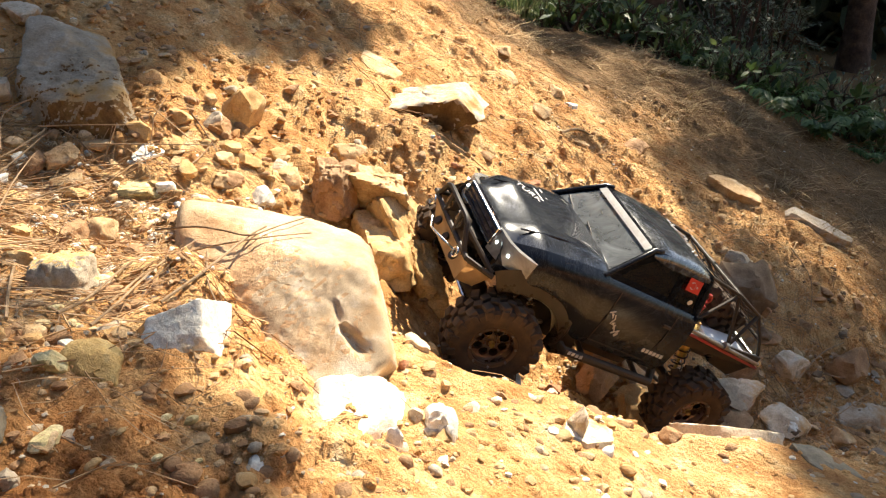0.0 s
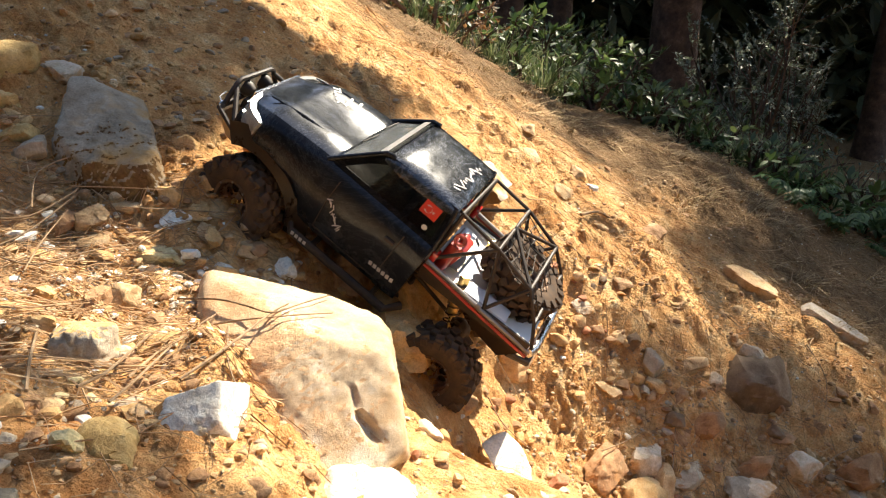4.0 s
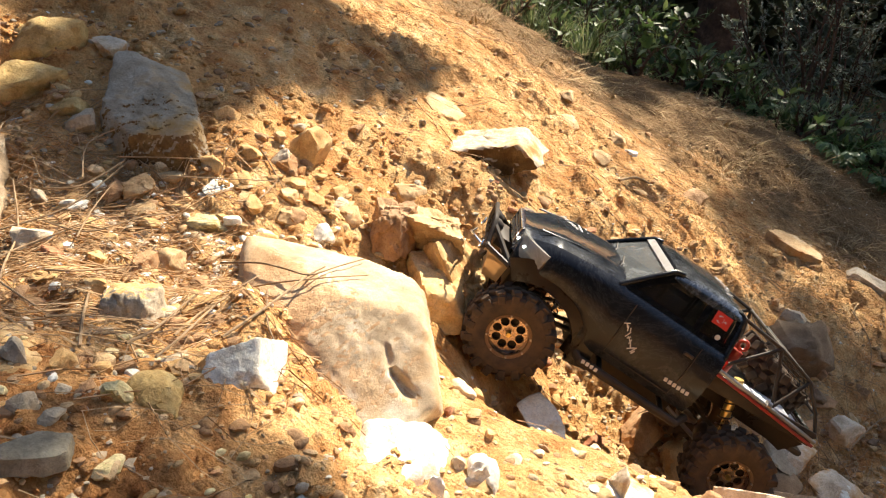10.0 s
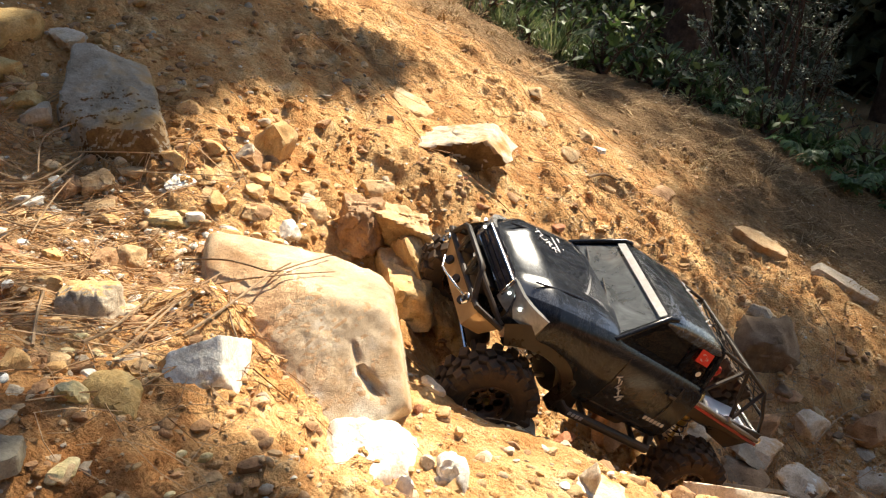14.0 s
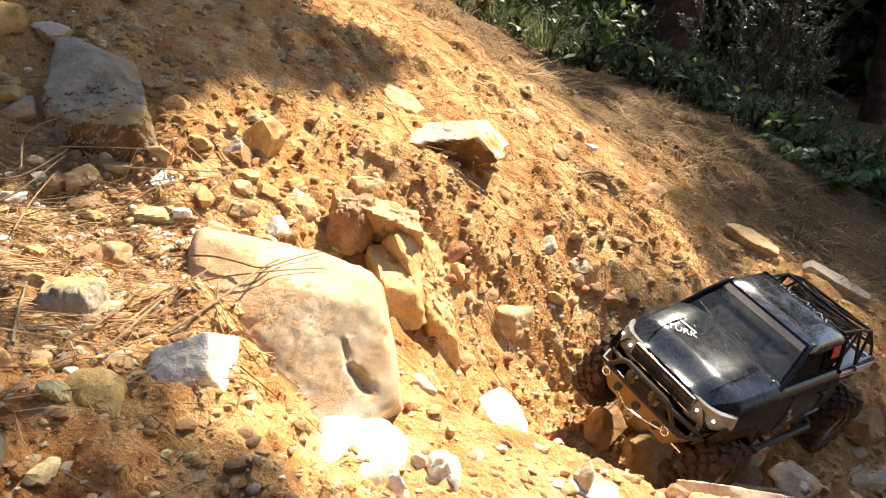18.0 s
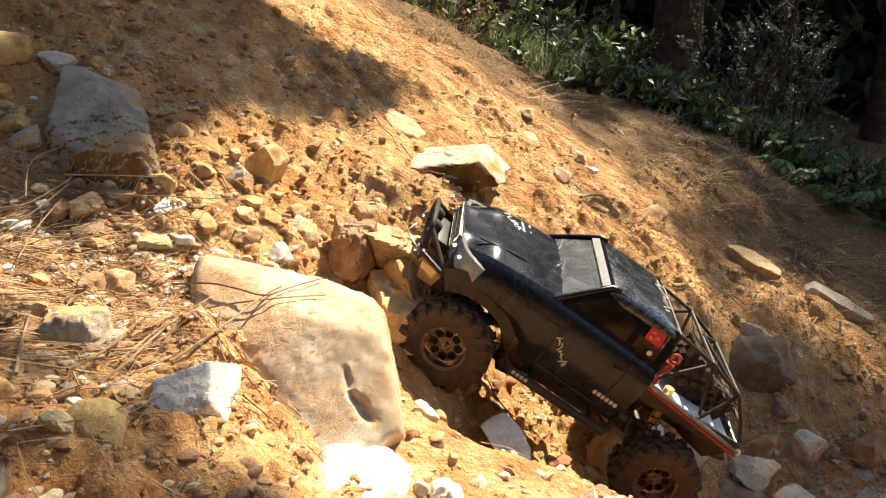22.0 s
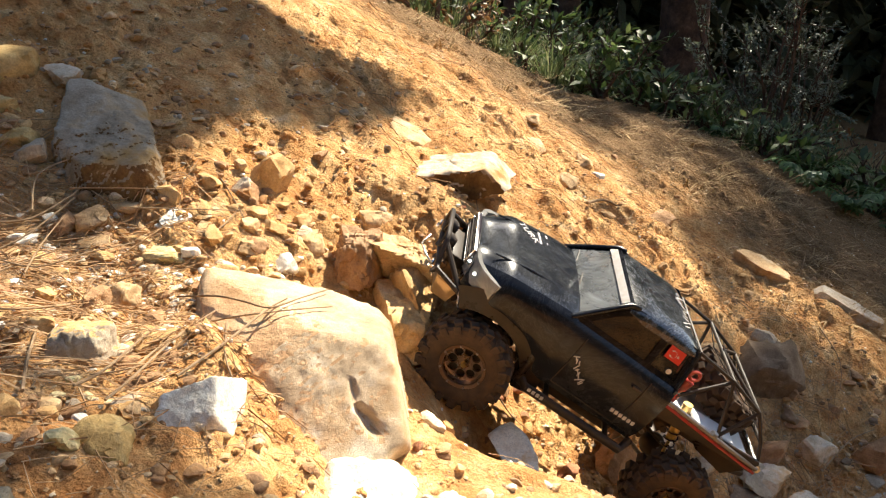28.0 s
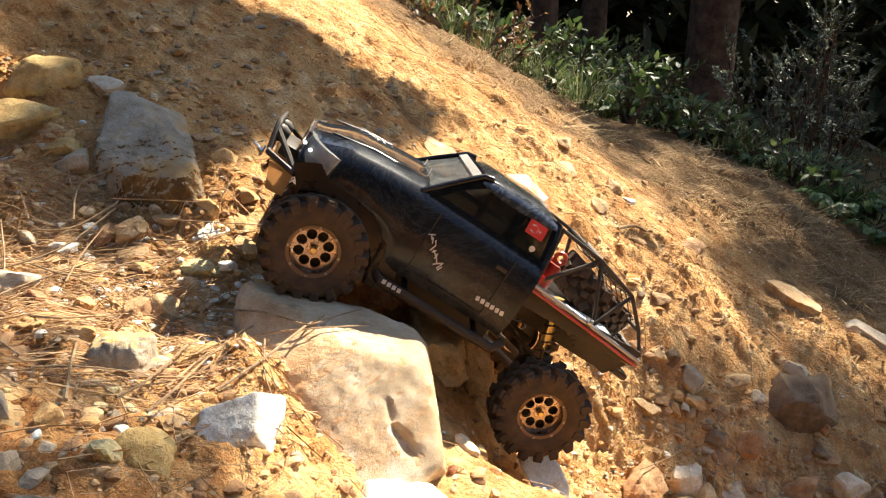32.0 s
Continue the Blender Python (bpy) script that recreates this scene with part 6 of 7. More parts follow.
def shrub(seed, high, wide, leaves, length, mat, stem=BARK):
    """Stems that fork, with leaves along the upper forks."""
    rnd = random.Random(seed)
    sv, sf, lv, lf = [], [], [], []
    tips = []
    for _ in range(7):
        a = Vector((rnd.uniform(-0.04, 0.04), rnd.uniform(-0.04, 0.04), -0.03))
        lean = Vector((rnd.uniform(-1, 1) * wide, rnd.uniform(-1, 1) * wide, high * rnd.uniform(0.7, 1)))
        mid = a + lean * 0.5 + jitter(rnd, 0.03)
        b = a + lean
        rod(sv, sf, a, mid, 0.007, 0.005)
        rod(sv, sf, mid, b, 0.005, 0.002)
        for base, goal in ((a, mid), (mid, b), (mid, b)):
            for _ in range(3):
                p = base.lerp(goal, rnd.uniform(0.3, 1))
                q = p + (lean.normalized() * 0.5 + jitter(rnd, 0.9)) * high * rnd.uniform(0.15, 0.32)
                rod(sv, sf, p, q, 0.0025, 0.001)
                tips.append((p, q))
    for _ in range(leaves):
        p, q = tips[rnd.randrange(len(tips))]
        at = p.lerp(q, rnd.uniform(0.2, 1.05))
        way = ((q - p).normalized() + jitter(rnd, 0.9)).normalized()
        leaf(lv, lf, at, way, (Vector((0, 0, 1)) + jitter(rnd, 0.5)).normalized(), length * rnd.uniform(0.6, 1.15), length * rnd.uniform(0.32, 0.45))
    ob = new("shrub")
    mesh_part("stem", sv, sf, stem, ob)
    mesh_part("foliage", lv, lf, mat, ob, smooth=60)
    return ob


def fern(seed, fronds, length):
    rnd = random.Random(seed)
    ob = new("fern")
    for k in range(fronds):
        verts, faces = [], []
        a = 2 * math.pi * k / fronds + rnd.uniform(-0.4, 0.4)
        out = Vector((math.cos(a), math.sin(a), 0))
        L = length * rnd.uniform(0.7, 1.1)
        pts = [out * (L * u * (0.85 - 0.15 * u)) + Vector((0, 0, L * (1.25 * u - 0.85 * u * u))) for u in np.linspace(0, 1, 14)]
        for p, q in zip(pts, pts[1:]):
            rod(verts, faces, p, q, 0.0022, 0.0018, 3)
        side = out.cross(Vector((0, 0, 1)))
        for i in range(2, 14):
            w = L * 0.26 * math.sin(math.pi * (0.15 + 0.85 * i / 14)) * (1.15 - i / 14)
            for s in (1, -1):
                way = (side * s + out * 0.5 + Vector((0, 0, -0.35)) + jitter(rnd, 0.2)).normalized()
                leaf(verts, faces, pts[i], way, (Vector((0, 0, 1)) + out * 0.5 + jitter(rnd, 0.35)).normalized(), w + 0.008, 0.011, 0.25)
        mesh_part("frond", verts, faces, FERN, ob, smooth=60)
    return ob


def tuft(seed, blades, high, mat, bend=0.7):
    rnd = random.Random(seed)
    verts, faces = [], []
    for _ in range(blades):
        a, r = rnd.uniform(0, 6.283), rnd.uniform(0, 0.05)
        base = Vector((r * math.cos(a), r * math.sin(a), -0.02))
        out = Vector((math.cos(a + rnd.uniform(-0.8, 0.8)), math.sin(a + rnd.uniform(-0.8, 0.8)), 0))
        L, w, b = high * rnd.uniform(0.5, 1.1), rnd.uniform(0.0012, 0.0026), bend * rnd.uniform(0.4, 1.2)
        side = out.cross(Vector((0, 0, 1)))
        i = len(verts)
        for u in (0, 0.35, 0.7, 1.0):
            p = base + out * (L * b * u * u) + Vector((0, 0, L * (u - 0.35 * b * u * u)))
            verts += [(p + side * w * (1 - u * 0.85))[:], (p - side * w * (1 - u * 0.85))[:]]
        faces += [(i + k, i + k + 1, i + k + 3, i + k + 2) for k in (0, 2, 4)]
    ob = new("grass_tuft")
    mesh_part("grass_blade", verts, faces, mat, ob)
    return ob


def scatter(thing, places, rnd, label, category, group, big=(0.8, 1.25), sink=0.0):
    """Copies of a plant at places on the ground; the first one is the plant itself."""
    tagged(thing, label, category, group)
    for n, (x, y) in enumerate(places):
        m = pose(x, y, ground(x, y) - sink, rnd.uniform(-8, 8), rnd.uniform(-8, 8), rnd.uniform(0, 360))
        s = rnd.uniform(*big)
        if n == 0:
            thing.scale = (s,) * 3
            thing.matrix_basis = m @ Matrix.Diagonal((s, s, s, 1))
        else:
            ob = copy_thing(thing, m)
            ob.scale = (s,) * 3


rnd = random.Random(11)


def band(n, x0, x1, y0, y1, lean=0.0):
    return [(x, rnd.uniform(y0, y1) + lean * (x - x0)) for x in (rnd.uniform(x0, x1) for _ in range(n))]


# along the crest: low broad-leaved plants, grass and ferns; behind them shrubs in deep shade
EDGE = [(-0.1, 2.52), (0.0, 2.46), (0.08, 2.5), (0.16, 2.46), (0.27, 2.40), (0.36, 2.44), (0.45, 2.36), (0.52, 2.40), (0.60, 2.33), (0.67, 2.36), (0.74, 2.28), (0.82, 2.30), (0.90, 2.22), (0.98, 2.24), (1.06, 2.12), (1.16, 2.10), (1.26, 2.0)]
scatter(shrub(8, 0.13, 0.10, 90, 0.05, LEAF), EDGE, rnd, "low broad-leaved green plant on the crest", "plant", "broad-leaved plants", (0.65, 1.2))
scatter(shrub(1, 0.26, 0.14, 300, 0.042, LEAF), [(0.14, 2.62), (0.26, 2.70), (0.38, 2.66), (0.62, 3.05), (0.88, 3.2), (0.75, 3.4), (0.5, 3.3), (1.0, 3.6), (0.3, 3.1), (0.95, 3.35), (0.86, 3.0), (1.08, 3.75), (0.8, 2.85)], rnd, "leafy green shrub at the top edge of the bank", "shrub", "green shrubs", (0.7, 1.2))
scatter(shrub(2, 0.62, 0.20, 2600, 0.020, LEAF_GREY), [(1.24, 2.95), (1.40, 3.05), (1.33, 3.22), (1.52, 3.3)], rnd, "small-leaved grey-green bush under the trees", "bush", "small-leaved bushes", (0.9, 1.15))
scatter(shrub(9, 0.40, 0.20, 700, 0.022, LEAF_GREY), [(0.62, 3.5), (0.95, 4.1), (2.3, 3.6), (2.7, 4.4), (1.9, 4.6), (2.4, 3.0)], rnd, "thin grey-green bush deep in the shade", "bush", "small-leaved bushes")
scatter(shrub(3, 0.36, 0.22, 420, 0.045, LEAF), [p for p in band(16, -0.3, 2.6, 3.7, 5.2) if not 0.24 < p[0] / p[1] < 0.32], rnd, "dense dark green shrub in the wood", "shrub", "dark shrubs")
scatter(shrub(4, 0.15, 0.14, 260, 0.022, RUSTY), band(4, -0.25, 0.16, 2.34, 2.5) + [(1.18, 2.95), (1.24, 3.05), (1.30, 2.9)], rnd, "dry rusty-brown dead shrub on the crest", "dead shrub", "dry shrubs")
scatter(fern(5, 9, 0.15), [(0.97, 2.02), (0.80, 2.22), (1.08, 2.16), (1.22, 2.02), (1.05, 1.90), (1.42, 1.95), (1.6, 1.9), (1.18, 1.88), (1.32, 1.8), (1.5, 2.1), (0.66, 2.36), (1.75, 2.3), (1.4, 2.4)], rnd, "green fern with arching fronds in the shade", "fern", "ferns", (0.6, 1.1))
scatter(tuft(6, 150, 0.17, GRASS), [(-0.2, 2.4), (-0.12, 2.46), (-0.05, 2.38), (0.03, 2.42), (0.1, 2.46), (0.17, 2.4), (0.24, 2.44), (0.33, 2.42), (0.41, 2.46), (0.58, 2.44), (0.70, 2.42), (0.79, 2.38), (0.88, 2.36), (0.95, 2.40), (1.04, 2.28), (1.15, 2.25), (1.3, 2.2), (1.45, 2.25), (1.55, 2.4), (1.62, 2.15), (1.75, 2.2), (1.85, 2.5), (1.38, 2.6), (1.1, 2.6), (0.9, 2.7), (1.2, 2.45), (1.28, 2.75), (1.5, 2.7), (1.48, 2.5), (1.6, 2.85), (1.7, 2.6), (1.95, 2.75), (2.05, 2.5), (1.35, 2.35), (1.02, 2.5), (1.8, 2.9), (1.15, 2.9)], rnd, "long green grass tuft under the trees", "grass tuft", "green grass tufts", (0.6, 1.3))
scatter(tuft(7, 46, 0.035, STRAW, 1.6), band(90, -0.1, 1.05, 1.85, 2.38, -0.12) + band(24, 0.5, 1.15, 1.3, 1.95), rnd, "short dry straw-coloured grass tuft on the slope", "grass tuft", "dry grass tufts", (0.6, 1.4))


# ---- trees: their crowns, added out of view, shade the upper bank and the wood ----
def shaded(x, y):
    """How thickly unseen crown tufts are to be set between the sun and a spot of the bank."""
    n = noise.noise(Vector((x * 2.1, y * 2.1, 9))) * 0.5 + noise.noise(Vector((x * 5, y * 5, 4))) * 0.3
    inside = min((y - 0.752 - 1.343 * (x + 0.436)) / 1.674 - min(0.075, 0.016 + 0.28 * max(0.0, -0.117 - x)) * soft_step(-0.34, -0.27, x), (-0.15 + 0.404 * (y - 1.136) - x) / 1.08, 1.43 - y, y - 0.845, x + 0.475 + 1.2 * max(0.0, y - 1.0))
    upper = soft_step(-0.03, 0.015, inside + n * 0.05 + 0.025 * soft_step(-0.27, -0.33, x))
    streak = noise.noise(Vector(((0.9 * x + 0.45 * y) * 6.0, (0.9 * y - 0.45 * x) * 1.6, 2)))
    right = soft_step(0.0, 0.16, (x - 0.42) * 0.9 + (y - 1.4) * 0.12 + n * 0.5) * max(0.20 + 0.70 * soft_step(-0.12, 0.10, streak + 0.25 * (x - 0.6)), soft_step(0.85, 1.05, x))
    right *= 1 - 0.5 * soft_step(1.6, 1.4, y) * soft_step(1.08, 1.18, y)
    gully = 0.85 * soft_step(0.23, 0.34, x + n * 0.2) * soft_step(1.18, 1.06, y + 0.15 * n) * soft_step(0.36, 0.46, y)
    wood = soft_step(2.45, 2.75, y + 0.35 * x) * soft_step(-0.12, 0.12, n + 0.16)
    fore = 0.37 * soft_step(0.0, 0.12, (0.5 - y) + (-0.16 - x) * 0.5 + n * 0.15)
    return max(upper, right, gully, wood, fore)


def clump(verts, faces, at, size, rnd):
    """A tuft of pine needles: thin blades from one twig."""
    axis = (Vector((rnd.uniform(-1, 1), rnd.uniform(-1, 1), rnd.uniform(-0.2, 0.8)))).normalized()
    for _ in range(15):
        way = (axis * 0.7 + jitter(rnd, 0.9)).normalized()
        side = way.orthogonal().normalized()
        side = (Matrix.Rotation(rnd.uniform(0, 6.28), 3, way) @ side) * (size * 0.055)
        i = len(verts)
        verts += [(at - side)[:], (at + side)[:], (at + way * size * rnd.uniform(0.6, 1.1))[:]]
        faces.append((i, i + 1, i + 2))


def pine(x, y, r, high, lean, seed, tufts, low=2.0):
    rnd_ = random.Random(seed)
    base = Vector((x, y, bank(x, y) - 0.15))
    ob = new("pine_tree")
    tagged(ob, "tall pine with a dark rough trunk standing in the shaded wood", "tree", "pines")
    bm = bmesh.new()
    pts = [base + Vector((lean[0] * u * u * high, lean[1] * u * u * high, high * u)) for u in np.linspace(0, 1, 15)]
    rings = []
    for k, p in enumerate(pts):
        u = k / 14
        ring = []
        for j in range(18):
            t = 2 * math.pi * j / 18
            q = Vector((math.cos(t), math.sin(t), 0))
            rr = r * (1 - 0.7 * u) * (1 + (0.35 if k == 0 else 0)) * (1 + 0.12 * noise.noise(Vector((q.x * 2, q.y * 2, p.z * 2 + seed))))
            ring.append(p + q * rr)
        rings.append(ring + [ring[0]])
    loft(bm, [[v[:] for v in ring] for ring in rings], cap=False)
    part("trunk", bm, BARK, ob, "dark fissured bark", 50)
    lv, lf, nv, nf = [], [], [], []
    for at, size in tufts:
        h = min(max((at.z - 0.5 - base.z) / high, 0.15), 0.95)
        k = h * 14
        root = pts[int(k)].lerp(pts[min(14, int(k) + 1)], k - int(k))
        if (at - root).length < 4.5 and rnd_.random() < (0.004 if size > 0.1 else 0.012):
            mid = root.lerp(at, 0.5) + Vector((0, 0, 0.12))
            feet = [p - SUN_TO * ((p.z - 0.25) / SUN_TO.z) for p in [root.lerp(mid, u / 8) for u in range(9)] + [mid.lerp(at, u / 8) for u in range(9)]]
            if any(-1.0 < p.x < 1.4 and -0.2 < p.y < 2.7 for p in feet):
                clump(nv, nf, at, size, rnd_)
                continue
            rod(lv, lf, root, mid, 0.018, 0.010, 5)
            rod(lv, lf, mid, at, 0.010, 0.003, 5)
        clump(nv, nf, at, size, rnd_)
    if lv:
        mesh_part("limb", lv, lf, BARK, ob)
    if nv:
        mesh_part("crown", nv, nf, PINE, ob, "dark green needle crown set out of view to shade bank and wood")
    return ob


TREES = [(2.08, 6.85, 0.22, 8.5, (0.0, 0.02), 1), (4.3, 3.9, 0.12, 7.0, (-0.02, 0.0), 2), (3.6, 5.0, 0.13, 7.5, (0.02, 0.0), 3), (3.9, 5.9, 0.13, 5.6, (0.0, 0.0), 4), (0.6, 6.2, 0.11, 7.0, (0.03, 0.0), 5), (4.8, 4.3, 0.12, 6.5, (0, 0), 6), (1.3, 8.2, 0.14, 8.0, (0, 0), 7), (4.6, 8.0, 0.14, 8.0, (0, 0), 8)]


def build_trees():
    rnd_ = random.Random(21)
    crowns = {k: [] for k in range(len(TREES))}
    for n in range(110000):
        wood = n % 3 == 0
        x, y = (rnd_.uniform(-1.5, 3.4), rnd_.uniform(2.1, 5.0)) if wood else (rnd_.uniform(-1.0, 2.2), rnd_.uniform(0.1, 2.4))
        if rnd_.random() > shaded(x, y) * (0.048 if wood else 0.72):
            continue
        # Each tuft goes up the sun line, out of view, to shade this spot.
        at = Vector((x, y, bank(x, y))) + SUN_TO * (rnd_.uniform(4.2, 7.5) if wood or x > 0.2 else rnd_.uniform(2.3, 3.6))
        near = min(crowns, key=lambda k: (at.x - TREES[k][0]) ** 2 + (at.y - TREES[k][1]) ** 2)
        crowns[near].append((at, rnd_.uniform(0.14, 0.24) if wood else rnd_.uniform(0.035, 0.06)))
    # the rest of the canopy, added unseen to darken the wood, open where the sun comes through to the bank
    for _ in range(1500):
        at = Vector((rnd_.uniform(-0.8, 6.5), rnd_.uniform(2.6, 9.5), rnd_.uniform(2.2, 5.2)))
        foot = at - SUN_TO * ((at.z - 0.15) / SUN_TO.z)
        if -1.2 < foot.x < 1.5 and -0.1 < foot.y < 2.75:
            continue
        near = min(crowns, key=lambda k: (at.x - TREES[k][0]) ** 2 + (at.y - TREES[k][1]) ** 2)
        crowns[near].append((at, rnd_.uniform(0.25, 0.42)))
    for k, (x, y, r, high, lean, seed) in enumerate(TREES):
        pine(x, y, r, high, lean, seed, crowns[k])


build_trees()


def build_far_wood(x0, x1, y0, y1, high, count, seed):
    """The wood beyond, too far in the shade to tell one plant from another, and unseen stretches added round about."""
    rnd_ = random.Random(seed)
    verts, faces = [], []
    for _ in range(count):
        x, y = rnd_.uniform(x0, x1), rnd_.uniform(y0, y1)
        h = rnd_.uniform(0, 1) ** 1.4 * high
        at = Vector((x, y, bank(x, y) + h))
        for _ in range(3):
            way = jitter(rnd_, 1).normalized()
            leaf(verts, faces, at + jitter(rnd_, 0.3), way, Vector((0, 0, 1)), rnd_.uniform(0.22, 0.5), rnd_.uniform(0.12, 0.26))
    ob = mesh_part("far_wood", verts, faces, FAR_LEAF)
    tagged(ob, "dark mass of woodland undergrowth beyond the bank, with unseen stretches added round it", "woodland", kind="stuff")


build_far_wood(-4, 14, 9.0, 16, 5.5, 14000, 31)
# Unseen wood added behind and to the left, to darken reflections and block sky.
build_far_wood(-9, 9, -9, -4.5, 5.5, 8000, 32)
build_far_wood(-10, -6, -4.5, 8, 4.5, 5000, 33)


# ---- litter: gravel, crumbs, needles and twigs ----
def build_gravel():
    rnd_ = random.Random(41)
    dirs, tris = ball(2)
    coarse, few = ball(1)
    shapes, fine = [], []
    for s in range(14):
        r = random.Random(s)
        planes = [(Vector((r.uniform(-1, 1), r.uniform(-1, 1), r.uniform(-1, 1))).normalized()[:], r.uniform(0.7, 1.0)) for _ in range(12)]
        planes += [((1, 0, 0), 1), ((-1, 0, 0), 1), ((0, 1, 0), 1), ((0, -1, 0), 1), ((0, 0, 1), 1), ((0, 0, -1), 1)]
        shapes.append(dirs * hull(dirs, planes, 12)[:, None])
        fine.append(coarse * hull(coarse, planes, 12)[:, None])
    kinds = (("gravel", "white", 1300, 0.0035, 0.008, "scattered white and cream gravel on the soil"), ("gravel", "tan", 5200, 0.003, 0.009, "scattered tan gravel on the soil"), ("gravel", "grey", 2000, 0.003, 0.008, "scattered grey gravel on the soil"), ("gravel", "brown", 3600, 0.003, 0.013, "scattered brown stone chips on the soil"), ("soil_crumbs", None, 9000, 0.003, 0.010, "loose crumbs of orange soil"))
    for name, kind, count, low, high, label in kinds:
        verts, faces = [], []
        for _ in range(count):
            x, y = rnd_.uniform(-0.6, 0.85), 0.33 + 1.15 * rnd_.random() ** 1.3
            if rnd_.random() < 0.5:
                x, y = rnd_.uniform(-0.6, 1.1), rnd_.uniform(1.0, 2.2)
            if kind == "white" and rnd_.random() < 0.6:
                x, y = rnd_.gauss(-0.34, 0.10), rnd_.gauss(0.71, 0.06)
            near_left = kind in ("tan", "grey") and rnd_.random() < 0.14
            if near_left:
                x, y = rnd_.uniform(-0.4, 0.05), rnd_.uniform(0.34, 0.62)
            elif kind in ("tan", "grey") and rnd_.random() < 0.18:
                x, y = rnd_.uniform(0.1, 0.75), rnd_.uniform(0.85, 1.2)
            elif kind == "tan" and rnd_.random() < 0.2:
                x, y = rnd_.gauss(-0.38, 0.09), rnd_.gauss(0.68, 0.07)
            elif kind == "brown" and rnd_.random() < 0.12:
                x, y = rnd_.uniform(-0.05, 0.7), rnd_.uniform(0.75, 1.15)
            size = (low + (high - low) * rnd_.random() ** 2.2) * (0.45 if y > 1.1 or near_left else 0.8)
            small = size < 0.0042
            co = (fine if small else shapes)[rnd_.randrange(14)] * np.array([size, size * rnd_.uniform(0.6, 1), size * rnd_.uniform(0.40, 0.7)])
            c, s = math.cos(t := rnd_.uniform(0, 6.28)), math.sin(t)
            co = np.stack([co[:, 0] * c - co[:, 1] * s, co[:, 0] * s + co[:, 1] * c, co[:, 2]], 1) + (x, y, ground(x, y) - size * (0.20 if y > 1.05 or x > 0 else 0.06))
            i = len(verts)
            verts += co.tolist()
            faces += [(a + i, b + i, d + i) for a, b, d in (few if small else tris)]
        ob = mesh_part(name, verts, faces, STONE[kind] if kind else SOIL, smooth=40)
        tagged(ob, label, "gravel" if kind else "soil", kind="stuff")


build_gravel()


def build_needles():
    rnd_ = random.Random(51)
    verts, faces = [], []
    for k in range(3600):
        if k < 1200:
            x, y = rnd_.gauss(-0.34, 0.12), rnd_.gauss(0.67, 0.12)
        elif k < 1500:
            x, y = rnd_.gauss(-0.44, 0.06), rnd_.gauss(0.77, 0.07)
        elif k < 2100:
            x, y = rnd_.gauss(0.52, 0.17), rnd_.gauss(1.02, 0.11)
        else:
            x, y = rnd_.uniform(-0.2, 1.1), rnd_.uniform(1.1, 2.3)
        if y < 0.3:
            continue
        a, L = rnd_.gauss(0.45, 0.7), rnd_.uniform(0.03, 0.09) * (1.5 if k % 9 == 0 else 1)
        way, bend = Vector((math.cos(a), math.sin(a), 0)), rnd_.uniform(-0.15, 0.15)
        side = Vector((-way.y, way.x, 0))
        last = None
        lift = rnd_.uniform(0.001, 0.007)
        for u in (0, 0.33, 0.66, 1):
            q = Vector((x, y, 0)) + way * (L * (u - 0.5)) + side * (bend * L * 4 * u * (1 - u))
            q.z = ground(q.x, q.y) + 0.002 + lift * rnd_.uniform(0.4, 1.3)
            if last is not None:
                rod(verts, faces, last, q, 0.0004 if k % 9 else 0.0008, 0.0003 if k % 9 else 0.0006, 3)
            last = q
    ob = mesh_part("pine_needles", verts, faces, NEEDLE)
    tagged(ob, "fallen brown pine needles strewn over the soil", "pine needles", kind="stuff")


build_needles()


def twig(points, r, label="thin dry bent twig lying on the stones"):
    bm = bmesh.new()
    pts = [Vector(p) for p in points]
    fine = []
    for i in range(len(pts) - 1):
        for u in (0, 0.25, 0.5, 0.75):
            p0, p1, p2, p3 = pts[max(0, i - 1)], pts[i], pts[i + 1], pts[min(len(pts) - 1, i + 2)]
            fine.append(0.5 * ((2 * p1) + (p2 - p0) * u + (2 * p0 - 5 * p1 + 4 * p2 - p3) * u * u + (3 * p1 - p0 - 3 * p2 + p3) * u ** 3))
    fine.append(pts[-1])
    tube(bm, fine, r, 6, taper=0.55)
    ob = part("twig", bm, TWIG)
    tagged(ob, label, "twig", "twigs on the bank")


twig([(-0.253, 0.705, 0.313), (-0.206, 0.676, 0.325), (-0.178, 0.662, 0.325), (-0.153, 0.65, 0.324), (-0.133, 0.679, 0.32), (-0.111, 0.717, 0.313)], 0.0011)
twig([(-0.208, 0.646, 0.313), (-0.182, 0.646, 0.318), (-0.155, 0.644, 0.322), (-0.129, 0.655, 0.32), (-0.103, 0.675, 0.313)], 0.0010)
twig([(-0.203, 0.543, 0.316), (-0.178, 0.584, 0.322), (-0.156, 0.647, 0.323), (-0.143, 0.675, 0.322)], 0.0015)
twig([(-0.19, 0.64, 0.314), (-0.174, 0.573, 0.317), (-0.162, 0.55, 0.304)], 0.0011)
twig([(-0.286, 0.495, 0.334), (-0.311, 0.562, 0.33), (-0.323, 0.617, 0.327), (-0.32, 0.642, 0.324)], 0.0013)
twig([(-0.299, 0.507, 0.337), (-0.282, 0.526, 0.328), (-0.259, 0.537, 0.322), (-0.231, 0.553, 0.32)], 0.0012)
twig([(-0.239, 0.538, 0.32), (-0.233, 0.571, 0.32), (-0.224, 0.612, 0.319)], 0.0012)
twig([(-0.282, 0.477, 0.343), (-0.306, 0.534, 0.341), (-0.329, 0.604, 0.338), (-0.324, 0.641, 0.332), (-0.313, 0.662, 0.328)], 0.0014)
